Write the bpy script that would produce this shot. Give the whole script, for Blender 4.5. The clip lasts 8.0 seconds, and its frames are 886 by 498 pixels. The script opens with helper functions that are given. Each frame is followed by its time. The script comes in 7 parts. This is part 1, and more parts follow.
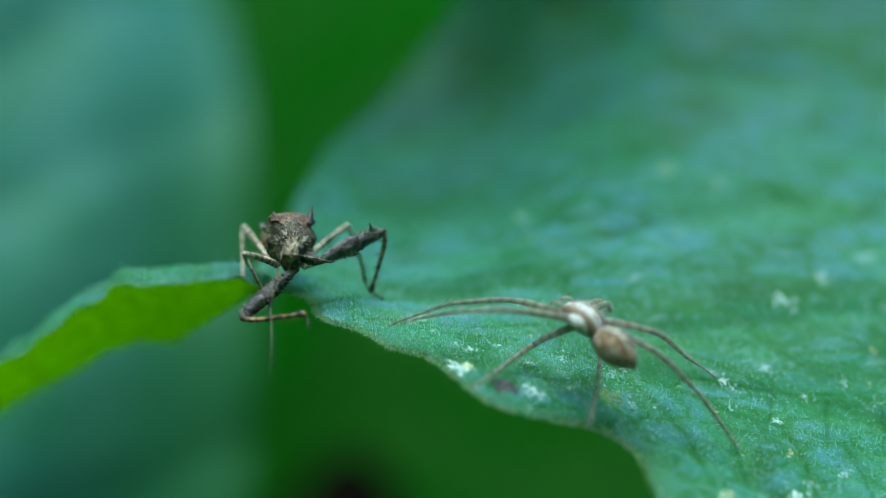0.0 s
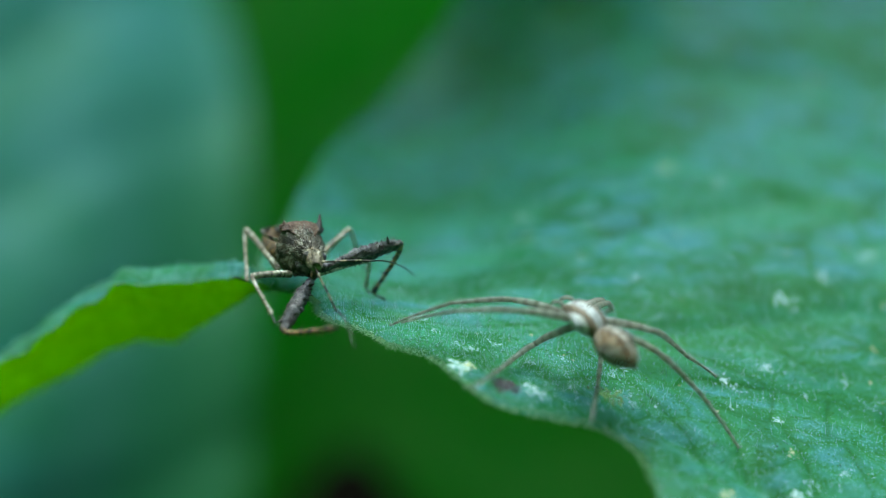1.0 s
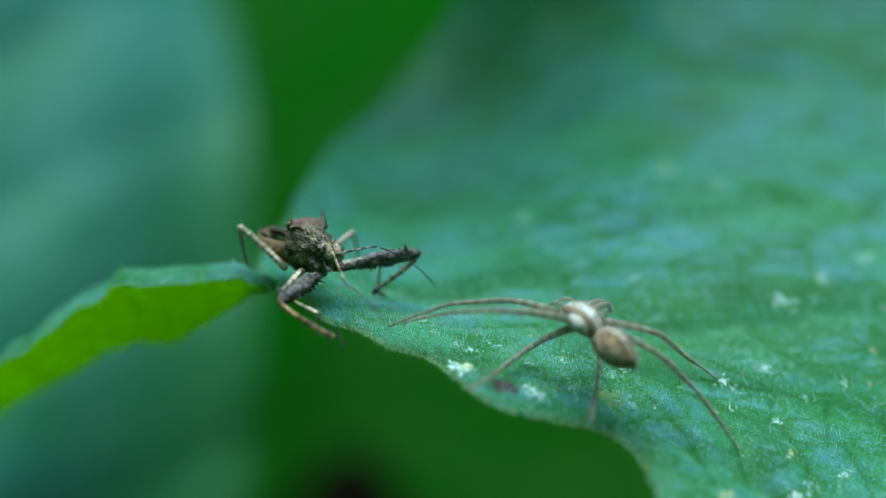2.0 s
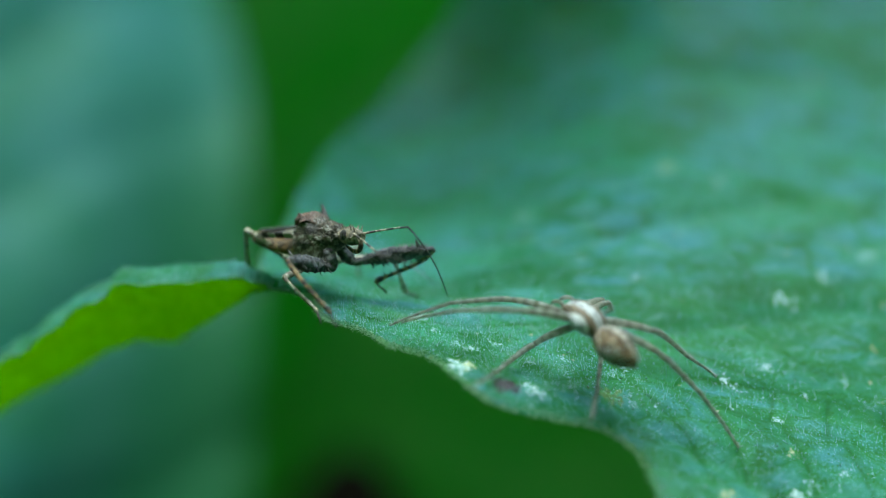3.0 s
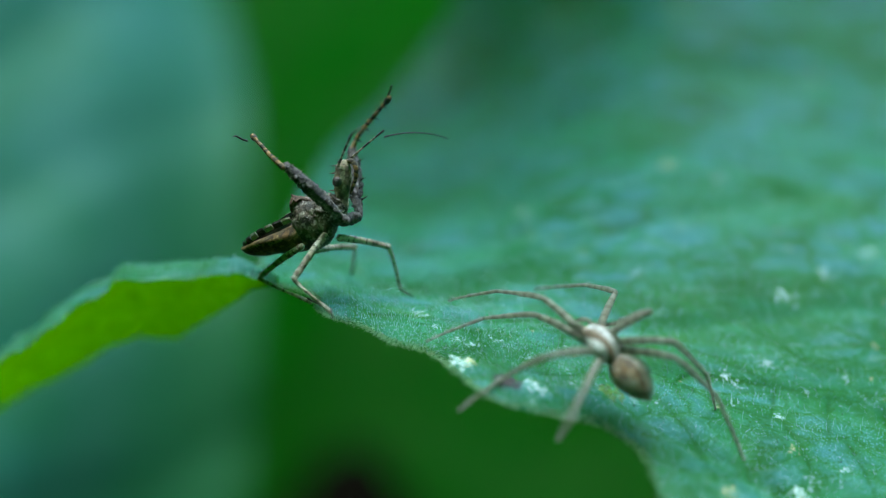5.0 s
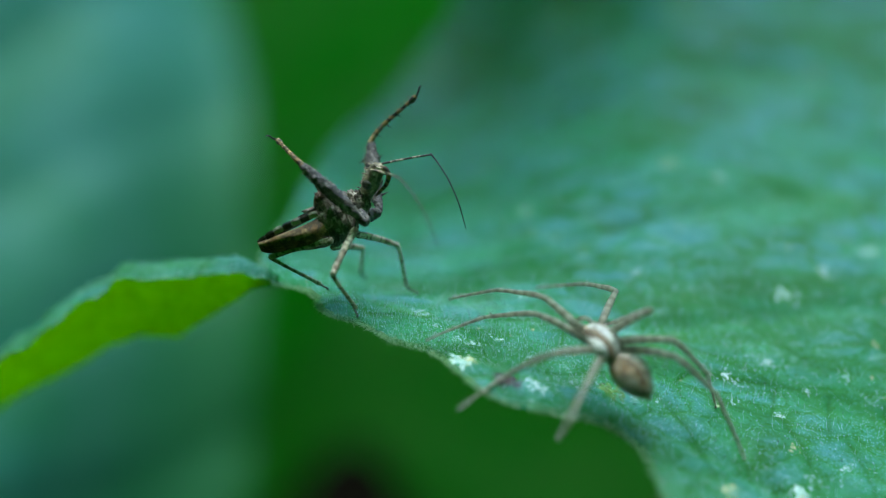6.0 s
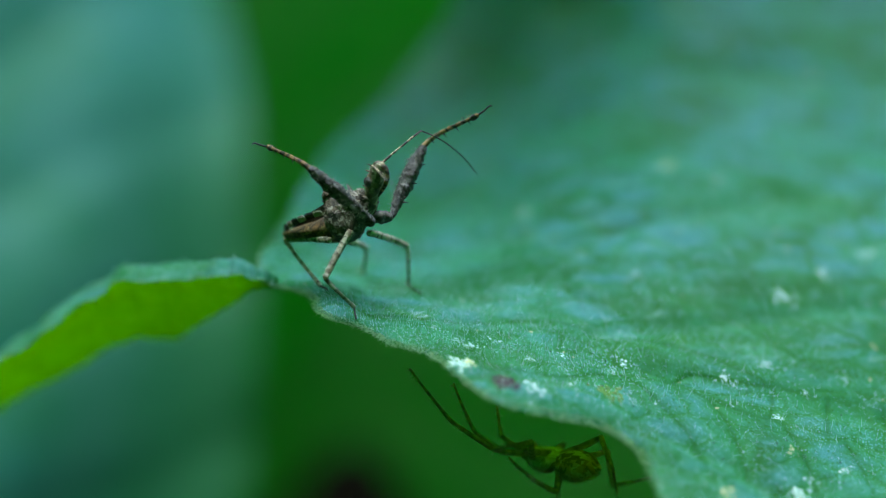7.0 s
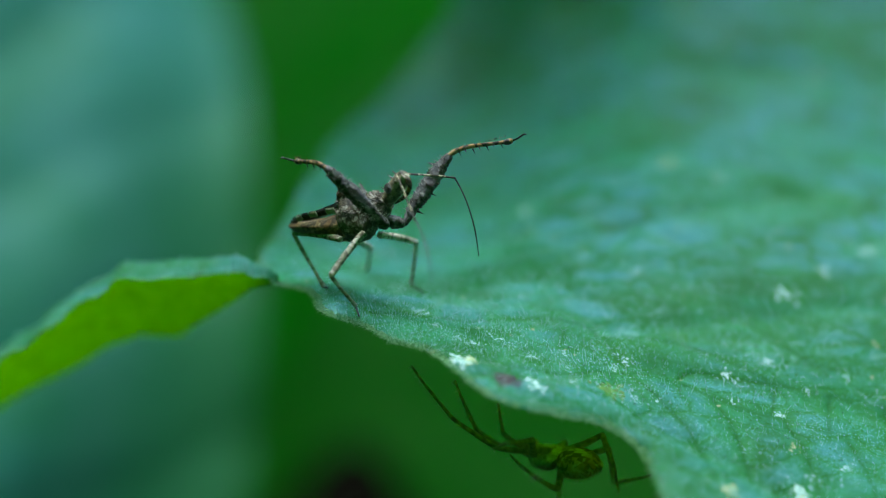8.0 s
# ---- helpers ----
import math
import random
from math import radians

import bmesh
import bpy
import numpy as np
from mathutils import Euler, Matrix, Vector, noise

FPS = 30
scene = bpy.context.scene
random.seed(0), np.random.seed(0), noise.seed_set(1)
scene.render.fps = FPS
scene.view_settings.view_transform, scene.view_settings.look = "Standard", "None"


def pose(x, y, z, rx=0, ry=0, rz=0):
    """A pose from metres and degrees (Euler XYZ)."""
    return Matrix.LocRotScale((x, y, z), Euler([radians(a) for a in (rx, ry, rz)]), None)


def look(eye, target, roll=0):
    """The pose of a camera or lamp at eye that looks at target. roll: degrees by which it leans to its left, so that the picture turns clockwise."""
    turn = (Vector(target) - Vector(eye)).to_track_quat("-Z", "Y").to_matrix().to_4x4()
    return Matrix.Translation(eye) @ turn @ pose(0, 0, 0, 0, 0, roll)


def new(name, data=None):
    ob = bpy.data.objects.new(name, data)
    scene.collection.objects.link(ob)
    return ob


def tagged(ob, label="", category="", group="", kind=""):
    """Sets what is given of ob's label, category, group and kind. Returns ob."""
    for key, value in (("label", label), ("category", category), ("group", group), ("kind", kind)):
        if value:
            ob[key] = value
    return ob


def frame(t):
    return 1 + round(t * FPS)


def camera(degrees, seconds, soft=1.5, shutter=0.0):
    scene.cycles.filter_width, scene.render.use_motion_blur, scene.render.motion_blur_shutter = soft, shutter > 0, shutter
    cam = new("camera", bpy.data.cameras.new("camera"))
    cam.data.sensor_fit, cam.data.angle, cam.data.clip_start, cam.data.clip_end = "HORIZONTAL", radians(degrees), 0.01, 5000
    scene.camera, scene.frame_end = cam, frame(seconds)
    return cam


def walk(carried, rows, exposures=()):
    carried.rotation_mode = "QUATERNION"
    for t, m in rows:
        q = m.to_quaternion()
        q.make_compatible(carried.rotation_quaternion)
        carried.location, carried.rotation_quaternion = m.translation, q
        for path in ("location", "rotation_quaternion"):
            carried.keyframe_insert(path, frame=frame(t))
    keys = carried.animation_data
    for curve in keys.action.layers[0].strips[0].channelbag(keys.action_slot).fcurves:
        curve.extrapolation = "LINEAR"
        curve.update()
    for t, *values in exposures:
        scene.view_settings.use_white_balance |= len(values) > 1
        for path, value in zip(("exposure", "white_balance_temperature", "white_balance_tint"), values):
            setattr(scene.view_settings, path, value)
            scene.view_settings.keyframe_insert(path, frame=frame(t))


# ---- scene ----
MM = 0.001

# ---- camera: a macro lens 12.4 cm from its plane of focus, on a barely moving tripod head ----
cam = camera(32, 8.0, soft=1.0, shutter=0.5)
cam.data.dof.use_dof = True
cam.data.dof.focus_distance = 0.1243
cam.data.dof.aperture_fstop = 8.0
cam.data.dof.aperture_blades = 0
DRIFT = [(0.0, 0.0, 0.0), (0.6, 0.0, 0.0), (1.0, 1.6, -1.2), (1.5, 0.2, 0.8), (3.0, 1.5, -1.5), (3.5, 5.2, -5.6), (4.0, 1.0, 0.5), (4.5, 2.2, -4.0),
         (6.0, 4.2, -10.2), (6.5, 2.6, -6.8), (7.0, 1.6, -6.6), (7.5, 3.0, -10.0), (8.0, 4.4, -11.0)]
walk(cam, [(t, pose(0, -0.1216, 0.0258, 78 + 0.021 * dy, 0, 0.021 * dx)) for t, dx, dy in DRIFT],
     exposures=[(0.0, 3.2, 6500, -9), (8.0, 3.2, 6500, -9)])

# ---- light: open shade under a blue sky ----
world = bpy.data.worlds.new("world")
scene.world = world
world.use_nodes = True
wn = world.node_tree.nodes
wn.clear()
sky = wn.new("ShaderNodeTexSky")
sky.sky_type = "NISHITA"
sky.sun_disc = False
sky.sun_elevation = radians(74)
sky.sun_rotation = radians(-22)
back = wn.new("ShaderNodeBackground")
back.inputs["Strength"].default_value = 0.15
wout = wn.new("ShaderNodeOutputWorld")
world.node_tree.links.new(sky.outputs[0], back.inputs[0])
world.node_tree.links.new(back.outputs[0], wout.inputs[0])
sun = new("sun", bpy.data.lights.new("sun", "SUN"))
sun.data.energy = 0.6
sun.data.angle = radians(70)
sun.data.color = (1.0, 0.95, 0.85)
sun.matrix_world = look((-0.10, 0.25, 0.95), (0, 0, 0))


# ---- materials ----
class Mat:
    """A small builder for node materials."""

    def __init__(self, name):
        self.m = bpy.data.materials.new(name)
        self.m.use_nodes = True
        self.t = self.m.node_tree
        self.t.nodes.clear()
        self.out = self.add("ShaderNodeOutputMaterial")
        self.coord = self.add("ShaderNodeTexCoord").outputs["Object"]

    def add(self, kind, **inputs):
        n = self.t.nodes.new(kind)
        for key, v in inputs.items():
            self.put(n.inputs[key.replace("_", " ")], v)
        return n

    def put(self, socket, v):
        if isinstance(v, bpy.types.NodeSocket):
            self.t.links.new(v, socket)
        elif isinstance(v, tuple) and len(v) == 3 and socket.type == "RGBA":
            socket.default_value = (*v, 1)
        else:
            socket.default_value = v

    def noise(self, scale, detail=4, rough=0.55, vec=None, distort=0.0):
        n = self.add("ShaderNodeTexNoise", Scale=scale, Detail=detail, Roughness=rough, Distortion=distort)
        self.put(n.inputs["Vector"], vec or self.coord)
        return n.outputs["Fac"]

    def voronoi(self, scale, feature="F1", vec=None, rand=1.0):
        n = self.add("ShaderNodeTexVoronoi", Scale=scale, Randomness=rand)
        n.feature = feature
        self.put(n.inputs["Vector"], vec or self.coord)
        return n.outputs["Distance"]

    def ramp(self, fac, *stops):
        n = self.add("ShaderNodeValToRGB", Fac=fac)
        els = n.color_ramp.elements
        while len(els) < len(stops):
            els.new(0.5)
        for el, (p, c) in zip(els, stops):
            el.position = p
            el.color = (c, c, c, 1) if isinstance(c, (int, float)) else (*c, 1)
        return n.outputs["Color"]

    def math(self, op, a, b=0.0):
        n = self.add("ShaderNodeMath")
        n.operation = op
        self.put(n.inputs[0], a)
        self.put(n.inputs[1], b)
        return n.outputs[0]

    def mix(self, fac, a, b, mode="MIX"):
        n = self.add("ShaderNodeMix")
        n.data_type = "RGBA"
        n.blend_type = mode
        self.put(n.inputs[0], fac)
        self.put(n.inputs[6], a)
        self.put(n.inputs[7], b)
        return n.outputs[2]

    def bump(self, height, distance, strength=1.0, normal=None):
        n = self.add("ShaderNodeBump", Strength=strength, Distance=distance, Height=height)
        if normal:
            self.put(n.inputs["Normal"], normal)
        return n.outputs["Normal"]

    def stretch(self, x, y, z):
        n = self.add("ShaderNodeMapping")
        self.put(n.inputs["Vector"], self.coord)
        n.inputs["Scale"].default_value = (x, y, z)
        return n.outputs[0]

    def finish(self, color, rough=0.6, normal=None, glow=None, translucent=0.0, **more):
        p = self.add("ShaderNodeBsdfPrincipled", Base_Color=color, Roughness=rough)
        for key, v in more.items():
            self.put(p.inputs[key.replace("_", " ")], v)
        if normal:
            self.put(p.inputs["Normal"], normal)
        sh = p.outputs[0]
        if translucent:
            tr = self.add("ShaderNodeBsdfTranslucent", Color=glow)
            if normal:
                self.put(tr.inputs["Normal"], normal)
            mx = self.add("ShaderNodeMixShader", Fac=translucent)
            self.put(mx.inputs[1], sh)
            self.put(mx.inputs[2], tr.outputs[0])
            sh = mx.outputs[0]
        self.put(self.out.inputs[0], sh)
        return self.m


def leaf_material(name, dark, mid, pale, glow, sheen_mottle=(0.045, 0.225, 0.165), powder=0.0, translucent=0.35, rough=0.5, gloss=0.1, vein=270, areole=(0.03, 0.16, 0.12), broad_scale=60, along=1.0, mottle=130, rim_green=None):
    """Leaf skin: mottles and areoles whose bluish tints paint in sky sheen, between a net of darker veins, grain, pits
    and powder.
    """
    k = Mat(name)
    broad = k.noise(broad_scale, 3)
    fine = k.noise(1100, 4, 0.7)
    flat = k.stretch(along, 1.0, 1.0)
    wander = k.add("ShaderNodeTexNoise", Scale=240, Detail=3)
    bent = k.add("ShaderNodeVectorMath")
    bent.operation = "MULTIPLY_ADD"
    k.put(wander.inputs["Vector"], flat)
    k.put(bent.inputs[0], wander.outputs["Color"])
    bent.inputs[1].default_value = (0.0028, 0.0028, 0.0028)
    k.put(bent.inputs[2], flat)
    cells = k.voronoi(vein, "DISTANCE_TO_EDGE", bent.outputs[0])
    tiny = k.voronoi(vein * 2.6, "DISTANCE_TO_EDGE", bent.outputs[0])
    col = k.mix(k.ramp(broad, (0.3, 0.0), (0.7, 1.0)), dark, mid)
    # bluish mottles put the sky's sheen into the colour
    col = k.mix(k.ramp(k.noise(mottle, 4, 0.55, vec=flat, distort=0.4), (0.46, 0.0), (0.55, 0.85)), col, sheen_mottle)
    col = k.mix(k.ramp(k.noise(330, 4, 0.6, vec=flat, distort=0.3), (0.48, 0.0), (0.66, 0.6)), col, sheen_mottle)
    # areole tint paints the reflected blue of the sky between the veins
    col = k.mix(k.math("MULTIPLY", k.ramp(cells, (0.02, 0.0), (0.20, 0.9)), k.ramp(k.noise(150, 3, vec=flat), (0.42, 0.05), (0.56, 1.0))), col, areole)
    col = k.mix(k.ramp(tiny, (0.0, 0.35), (0.07, 0.0)), col, mid)
    col = k.mix(k.ramp(cells, (0.006, 0.55), (0.026, 0.0)), col, dark)
    if rim_green:
        # colour turns greener from the midrib towards the margin
        out = k.math("ABSOLUTE", k.add("ShaderNodeSeparateXYZ", Vector=k.coord).outputs[0])
        col = k.mix(k.ramp(k.math("ADD", k.math("MULTIPLY", out, 12.0), k.math("MULTIPLY", k.noise(30, 2), 0.3)), (0.58, 0.0), (1.05, 0.85)), col, rim_green)
    col = k.mix(k.ramp(fine, (0.52, 0.0), (0.74, 0.25)), col, pale)
    if powder:
        # pale dots that paint in the glisten of papillae, pits and scattered powder
        dots = k.voronoi(4300)
        patch = k.ramp(k.noise(260, 4, 0.65), (0.40, 0.15), (0.62, 1.0))
        vein_mark, vein_side = k.add("ShaderNodeAttribute"), k.add("ShaderNodeAttribute")
        vein_mark.attribute_name, vein_side.attribute_name = "vein", "vein_side"
        col = k.mix(k.math("MULTIPLY", vein_side.outputs["Fac"], k.ramp(k.noise(500, 4, 0.7, vec=flat), (0.38, 0.25), (0.6, 0.95))), col, mid)
        col = k.mix(k.math("MULTIPLY", k.ramp(dots, (0.20, 0.75), (0.42, 0.0)), patch), col, pale)
        col = k.mix(k.math("MULTIPLY", k.ramp(k.voronoi(2300), (0.18, 0.85), (0.38, 0.0)), k.ramp(k.noise(420, 3), (0.42, 0.0), (0.60, 1.0))), col, dark)
        col = k.mix(k.math("MULTIPLY", vein_mark.outputs["Fac"], 0.7), col, dark)
        spots = k.math("MULTIPLY", k.ramp(k.noise(620, 5, 0.8, vec=flat), (0.58, 0.0), (0.66, 1.0)), k.ramp(k.noise(110, 3, 0.6), (0.45, 0.0), (0.62, 1.0)))
        col = k.mix(k.math("MULTIPLY", spots, powder), col, (0.22, 0.42, 0.37))
        yell = k.ramp(k.noise(95, 2, 0.5, vec=k.stretch(1, 1.3, 0.8)), (0.68, 0.0), (0.78, 0.4))
        col = k.mix(yell, col, (0.14, 0.30, 0.03))
    height = k.math("ADD", k.ramp(cells, (0.0, 0.0), (0.05, 0.4), (0.45, 1.0)), k.math("MULTIPLY", k.ramp(tiny, (0.0, 0.0), (0.2, 1.0)), 0.3))
    nrm = k.bump(height, 0.00005, 1.0)
    nrm = k.bump(fine, 0.00008, 0.9, nrm)
    return k.finish(col, rough, nrm, glow, translucent, Specular_IOR_Level=gloss)


LEAF = leaf_material("leaf_green", (0.010, 0.080, 0.018), (0.032, 0.165, 0.046), (0.21, 0.50, 0.49), (0.16, 0.50, 0.001), sheen_mottle=(0.042, 0.215, 0.105), powder=0.8, translucent=0.27, rough=0.45, gloss=0.04, vein=340, areole=(0.070, 0.225, 0.265), along=0.5)
# its blue-green colour also stands in for sky reflected off the leaf
FAR_LEAF = leaf_material("far_leaf", (0.014, 0.115, 0.045), (0.032, 0.135, 0.080), (0.10, 0.30, 0.25), (0.02, 0.25, 0.04), sheen_mottle=(0.052, 0.168, 0.160), translucent=0.12, areole=(0.02, 0.13, 0.10), broad_scale=14, vein=60, mottle=26, rim_green=(0.020, 0.100, 0.030))
DARK_LEAF = leaf_material("dark_leaf", (0.044, 0.140, 0.018), (0.070, 0.200, 0.032), (0.03, 0.19, 0.014), (0.03, 0.36, 0.004), sheen_mottle=(0.014, 0.14, 0.012), translucent=0.3, rough=0.8, gloss=0.1, areole=(0.024, 0.16, 0.010))

THICKET = leaf_material("thicket", (0.010, 0.09, 0.004), (0.018, 0.14, 0.007), (0.02, 0.17, 0.012), (0.02, 0.22, 0.004), sheen_mottle=(0.012, 0.12, 0.008), translucent=0.2, rough=0.9, gloss=0.05, areole=(0.016, 0.13, 0.007))


def plain(name, a, b, rough=0.8, scale=2500, clear=0.0):
    k = Mat(name)
    n = k.noise(scale, 4, 0.6)
    return k.finish(k.mix(k.ramp(n, (0.35, 0.0), (0.65, 1.0)), a, b), rough, k.bump(n, 0.00004), b, clear, Specular_IOR_Level=0.3)


CHALK = plain("chalk", (0.20, 0.38, 0.34), (0.46, 0.60, 0.60))
STRAW = plain("straw", (0.24, 0.30, 0.12), (0.44, 0.47, 0.27))
SCAB = plain("scab", (0.014, 0.013, 0.020), (0.070, 0.045, 0.050))
SPROUT = plain("fresh_green", (0.012, 0.07, 0.004), (0.09, 0.22, 0.012), 0.5)
BLACK_SPECK = plain("black_speck", (0.01, 0.012, 0.01), (0.03, 0.03, 0.03))
FRINGE = plain("margin_hair", (0.22, 0.44, 0.18), (0.46, 0.66, 0.44), 0.5, clear=0.5)
HAIR = plain("leaf_hair", (0.45, 0.70, 0.60), (0.66, 0.86, 0.78), 0.5, clear=0.5)


def shaded_soil_material():
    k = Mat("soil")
    # near-black tone puts the deep shade under the leaves into the colour
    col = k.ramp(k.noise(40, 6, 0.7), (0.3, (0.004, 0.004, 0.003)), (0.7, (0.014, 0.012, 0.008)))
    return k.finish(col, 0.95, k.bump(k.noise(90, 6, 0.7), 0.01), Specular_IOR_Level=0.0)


SHADED_SOIL = shaded_soil_material()


# ---- helpers for meshes ----
def smooth_curve(points, n):
    """n + 1 places along a smooth curve through the points."""
    p = np.array(points, float)
    s = np.linspace(0, len(p) - 1, n + 1)
    out = []
    for v in s:
        i = min(int(v), len(p) - 2)
        f = v - i
        a, b, c, d = p[max(i - 1, 0)], p[i], p[i + 1], p[min(i + 2, len(p) - 1)]
        out.append(0.5 * (2 * b + (c - a) * f + (2 * a - 5 * b + 4 * c - d) * f * f + (3 * b - 3 * c + d - a) * f ** 3))
    return out


def sheet(rows, smooth=True):
    """A mesh from rows of places, all rows of one length."""
    bm = bmesh.new()
    vs = [[bm.verts.new(p) for p in r] for r in rows]
    for a, b in zip(vs, vs[1:]):
        for i in range(len(a) - 1):
            f = bm.faces.new((a[i], a[i + 1], b[i + 1], b[i]))
            f.smooth = smooth
    return bm


def part(name, bm, material, parent=None, label=""):
    me = bpy.data.meshes.new(name)
    bm.to_mesh(me)
    bm.free()
    me.materials.append(material)
    ob = new(name, me)
    ob.parent = parent
    if label:
        ob["label"] = label
    return ob


def quick(name, verts, faces, material, parent=None, smooth=True):
    """A part from plain lists, for large or many-pieced meshes."""
    me = bpy.data.meshes.new(name)
    me.from_pydata([tuple(v) for v in verts], [], faces)
    me.materials.append(material)
    if smooth:
        me.polygons.foreach_set("use_smooth", [True] * len(me.polygons))
    ob = new(name, me)
    ob.parent = parent
    return ob


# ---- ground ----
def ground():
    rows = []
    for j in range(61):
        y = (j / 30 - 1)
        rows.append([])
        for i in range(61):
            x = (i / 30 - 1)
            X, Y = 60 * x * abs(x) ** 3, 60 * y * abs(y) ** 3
            # the last term adds a dark bank to blacken the gap below the leaves
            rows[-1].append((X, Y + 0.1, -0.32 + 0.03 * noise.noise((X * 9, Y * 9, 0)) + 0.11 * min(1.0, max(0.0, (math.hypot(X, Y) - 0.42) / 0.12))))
    tagged(part("ground", sheet(rows), SHADED_SOIL), "near-black soil with deep shade put into its colour, banked up behind the leaves", "ground", kind="structure")


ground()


def sky_blocking_hedge():
    """One uneven wall of dark foliage all round, added to block the low sky, with open sky above."""
    rows = []
    for j in range(41):
        row = []
        for i in range(181):
            a = 2 * math.pi * i / 180
            # the camera side is taller and leans in to cut light from the front
            front = (1 - math.sin(a)) / 2
            z = -0.36 + (0.80 + 0.34 * front) * j / 40
            q = (math.cos(a) * 5, math.sin(a) * 5, z * 9)
            r = 0.68 - (0.06 + 0.26 * front) * (j / 40) ** 2 + 0.10 * noise.noise(q) + 0.08 * noise.noise((q[0] * 3, q[1] * 3, q[2] * 3))
            row.append((r * math.cos(a), 0.1 + r * math.sin(a), z + (0.10 * noise.noise((q[0], q[1], 7)) if j == 40 else 0)))
        row[-1] = row[0]
        rows.append(row)
    tagged(part("backdrop", sheet(rows), THICKET), "added wall of dark green foliage that blocks the low sky all round", "foliage", kind="structure")


sky_blocking_hedge()

def nearest(points, line):
    """The squared distance from each point to a line of close places, and the nearest place."""
    d = (points[:, None, 0] - line[None, :, 0]) ** 2 + (points[:, None, 1] - line[None, :, 1]) ** 2
    i = np.argmin(d, axis=1)
    return d[np.arange(len(points)), i], line[i]


# ---- the leaf on which the animals stand: its outline seen from above, in millimetres ----
OUTLINE = ((46, 106), (30, 106), (16, 102), (3.6, 94), (-6.6, 78), (-10.8, 60), (-14.0, 43), (-15.8, 30), (-16.6, 20), (-16.2, 11), (-14.4, 5.2), (-12.0, 4.4), (-10.7, 2.4), (-10.2, -0.4), (-9.0, -1.8), (-7.4, -1.9), (-5.6, -3.0),
           (-4.2, -4.7), (-2.4, -4.7), (-0.6, -5.4), (0.6, -7.2), (2.0, -9.0), (3.3, -10.2), (5.0, -10.3), (7.7, -9.5), (9.9, -9.1), (12.1, -8.6), (13.6, -8.9), (14.6, -9.6), (15.2, -10.6), (15.9, -13.8), (17, -19),
           (21, -33), (32, -46), (55, -54), (85, -45), (104, -10), (108, 40), (94, 82), (68, 100), (46, 106))
HEART = (42.0, 24.0)
VEINS = (((100, 50), (60, 37), (33, 24.5), (22, 20.3), (6, 16.3)), ((100, 26), (62, 17), (39, 11.5), (23, 6.8), (13, 3.5)), ((100, 8), (60, 2), (36, -0.3), (22, -0.2), (13.5, -1.3)),
         ((100, 72), (70, 60), (42, 54), (20, 48), (0, 42)), ((100, -18), (60, -18), (36, -14), (24.5, -9.7), (16, -6.8)))
VEIN_LINES = [np.array(smooth_curve(v, 60)) for v in VEINS]
SIDE_VEINS = (((3.2, -5.8), (8.8, -5.2), (13.0, -2.6), (18.4, -1.6), (21.4, -2.3), (25.5, -3.0), (32.0, -3.7), (46.0, -3.6)), ((18, 10), (24.9, 7.6), (29.7, 4.2), (32.8, 3.3), (48, 4.0)),
              ((-6, -0.6), (-1.3, 0.4), (6.3, 2.7), (10.9, 3.3), (13.0, 2.4), (14.2, -0.8), (16.5, -2.0)), ((13.2, 2.2), (19.0, 3.2), (23.6, 2.0), (27.4, 1.0), (32.3, 0.8), (46, 1.2)),
              ((18.4, -1.5), (20.1, 0.3), (23.2, 0.5), (27.2, 0.9)), ((27.3, 1.0), (26.9, -0.4), (26.3, -2.9)), ((31.8, 0.8), (31.2, -1.4), (30.8, -3.6)), ((36.4, 0.9), (36.0, -3.6)),
              ((27.0, -3.1), (28.4, -6.9), (28.7, -12)), ((32.0, -3.7), (33.1, -6.9), (33.6, -12)), ((21.2, -2.2), (22.8, -5.3), (23.4, -9.5)), ((14.5, -2.2), (17.5, -5.1), (19.3, -7.0), (20.4, -11)))
FINE_LINES = [np.array(smooth_curve(v, 20 * len(v))) for v in SIDE_VEINS]


def side_vein(points):
    """How near each place lies to a side vein, and to the soft band beside it: 1 on it, 0 away from it."""
    off = np.min([nearest(points, line)[0] for line in FINE_LINES], axis=0)
    return np.exp(-off / 0.03), np.exp(-off / 1.3)


def leaf_plane(x, y):
    """The leaf's broad form: a twisted sheet that rises at the back."""
    slope = 0.26 + 0.29 * math.tanh((x - 9) / 13)
    return -4.6 - 0.214 * (x + 10.2) + slope * (min(y, 26) + 1 + 0.25 * max(0.0, y - 26)) + (0.0012 + 0.0055 * min(1.0, max(0.0, (x + 8) / 33))) * max(0.0, y - 25) ** 2


RIM = np.array(smooth_curve(OUTLINE, 1300))


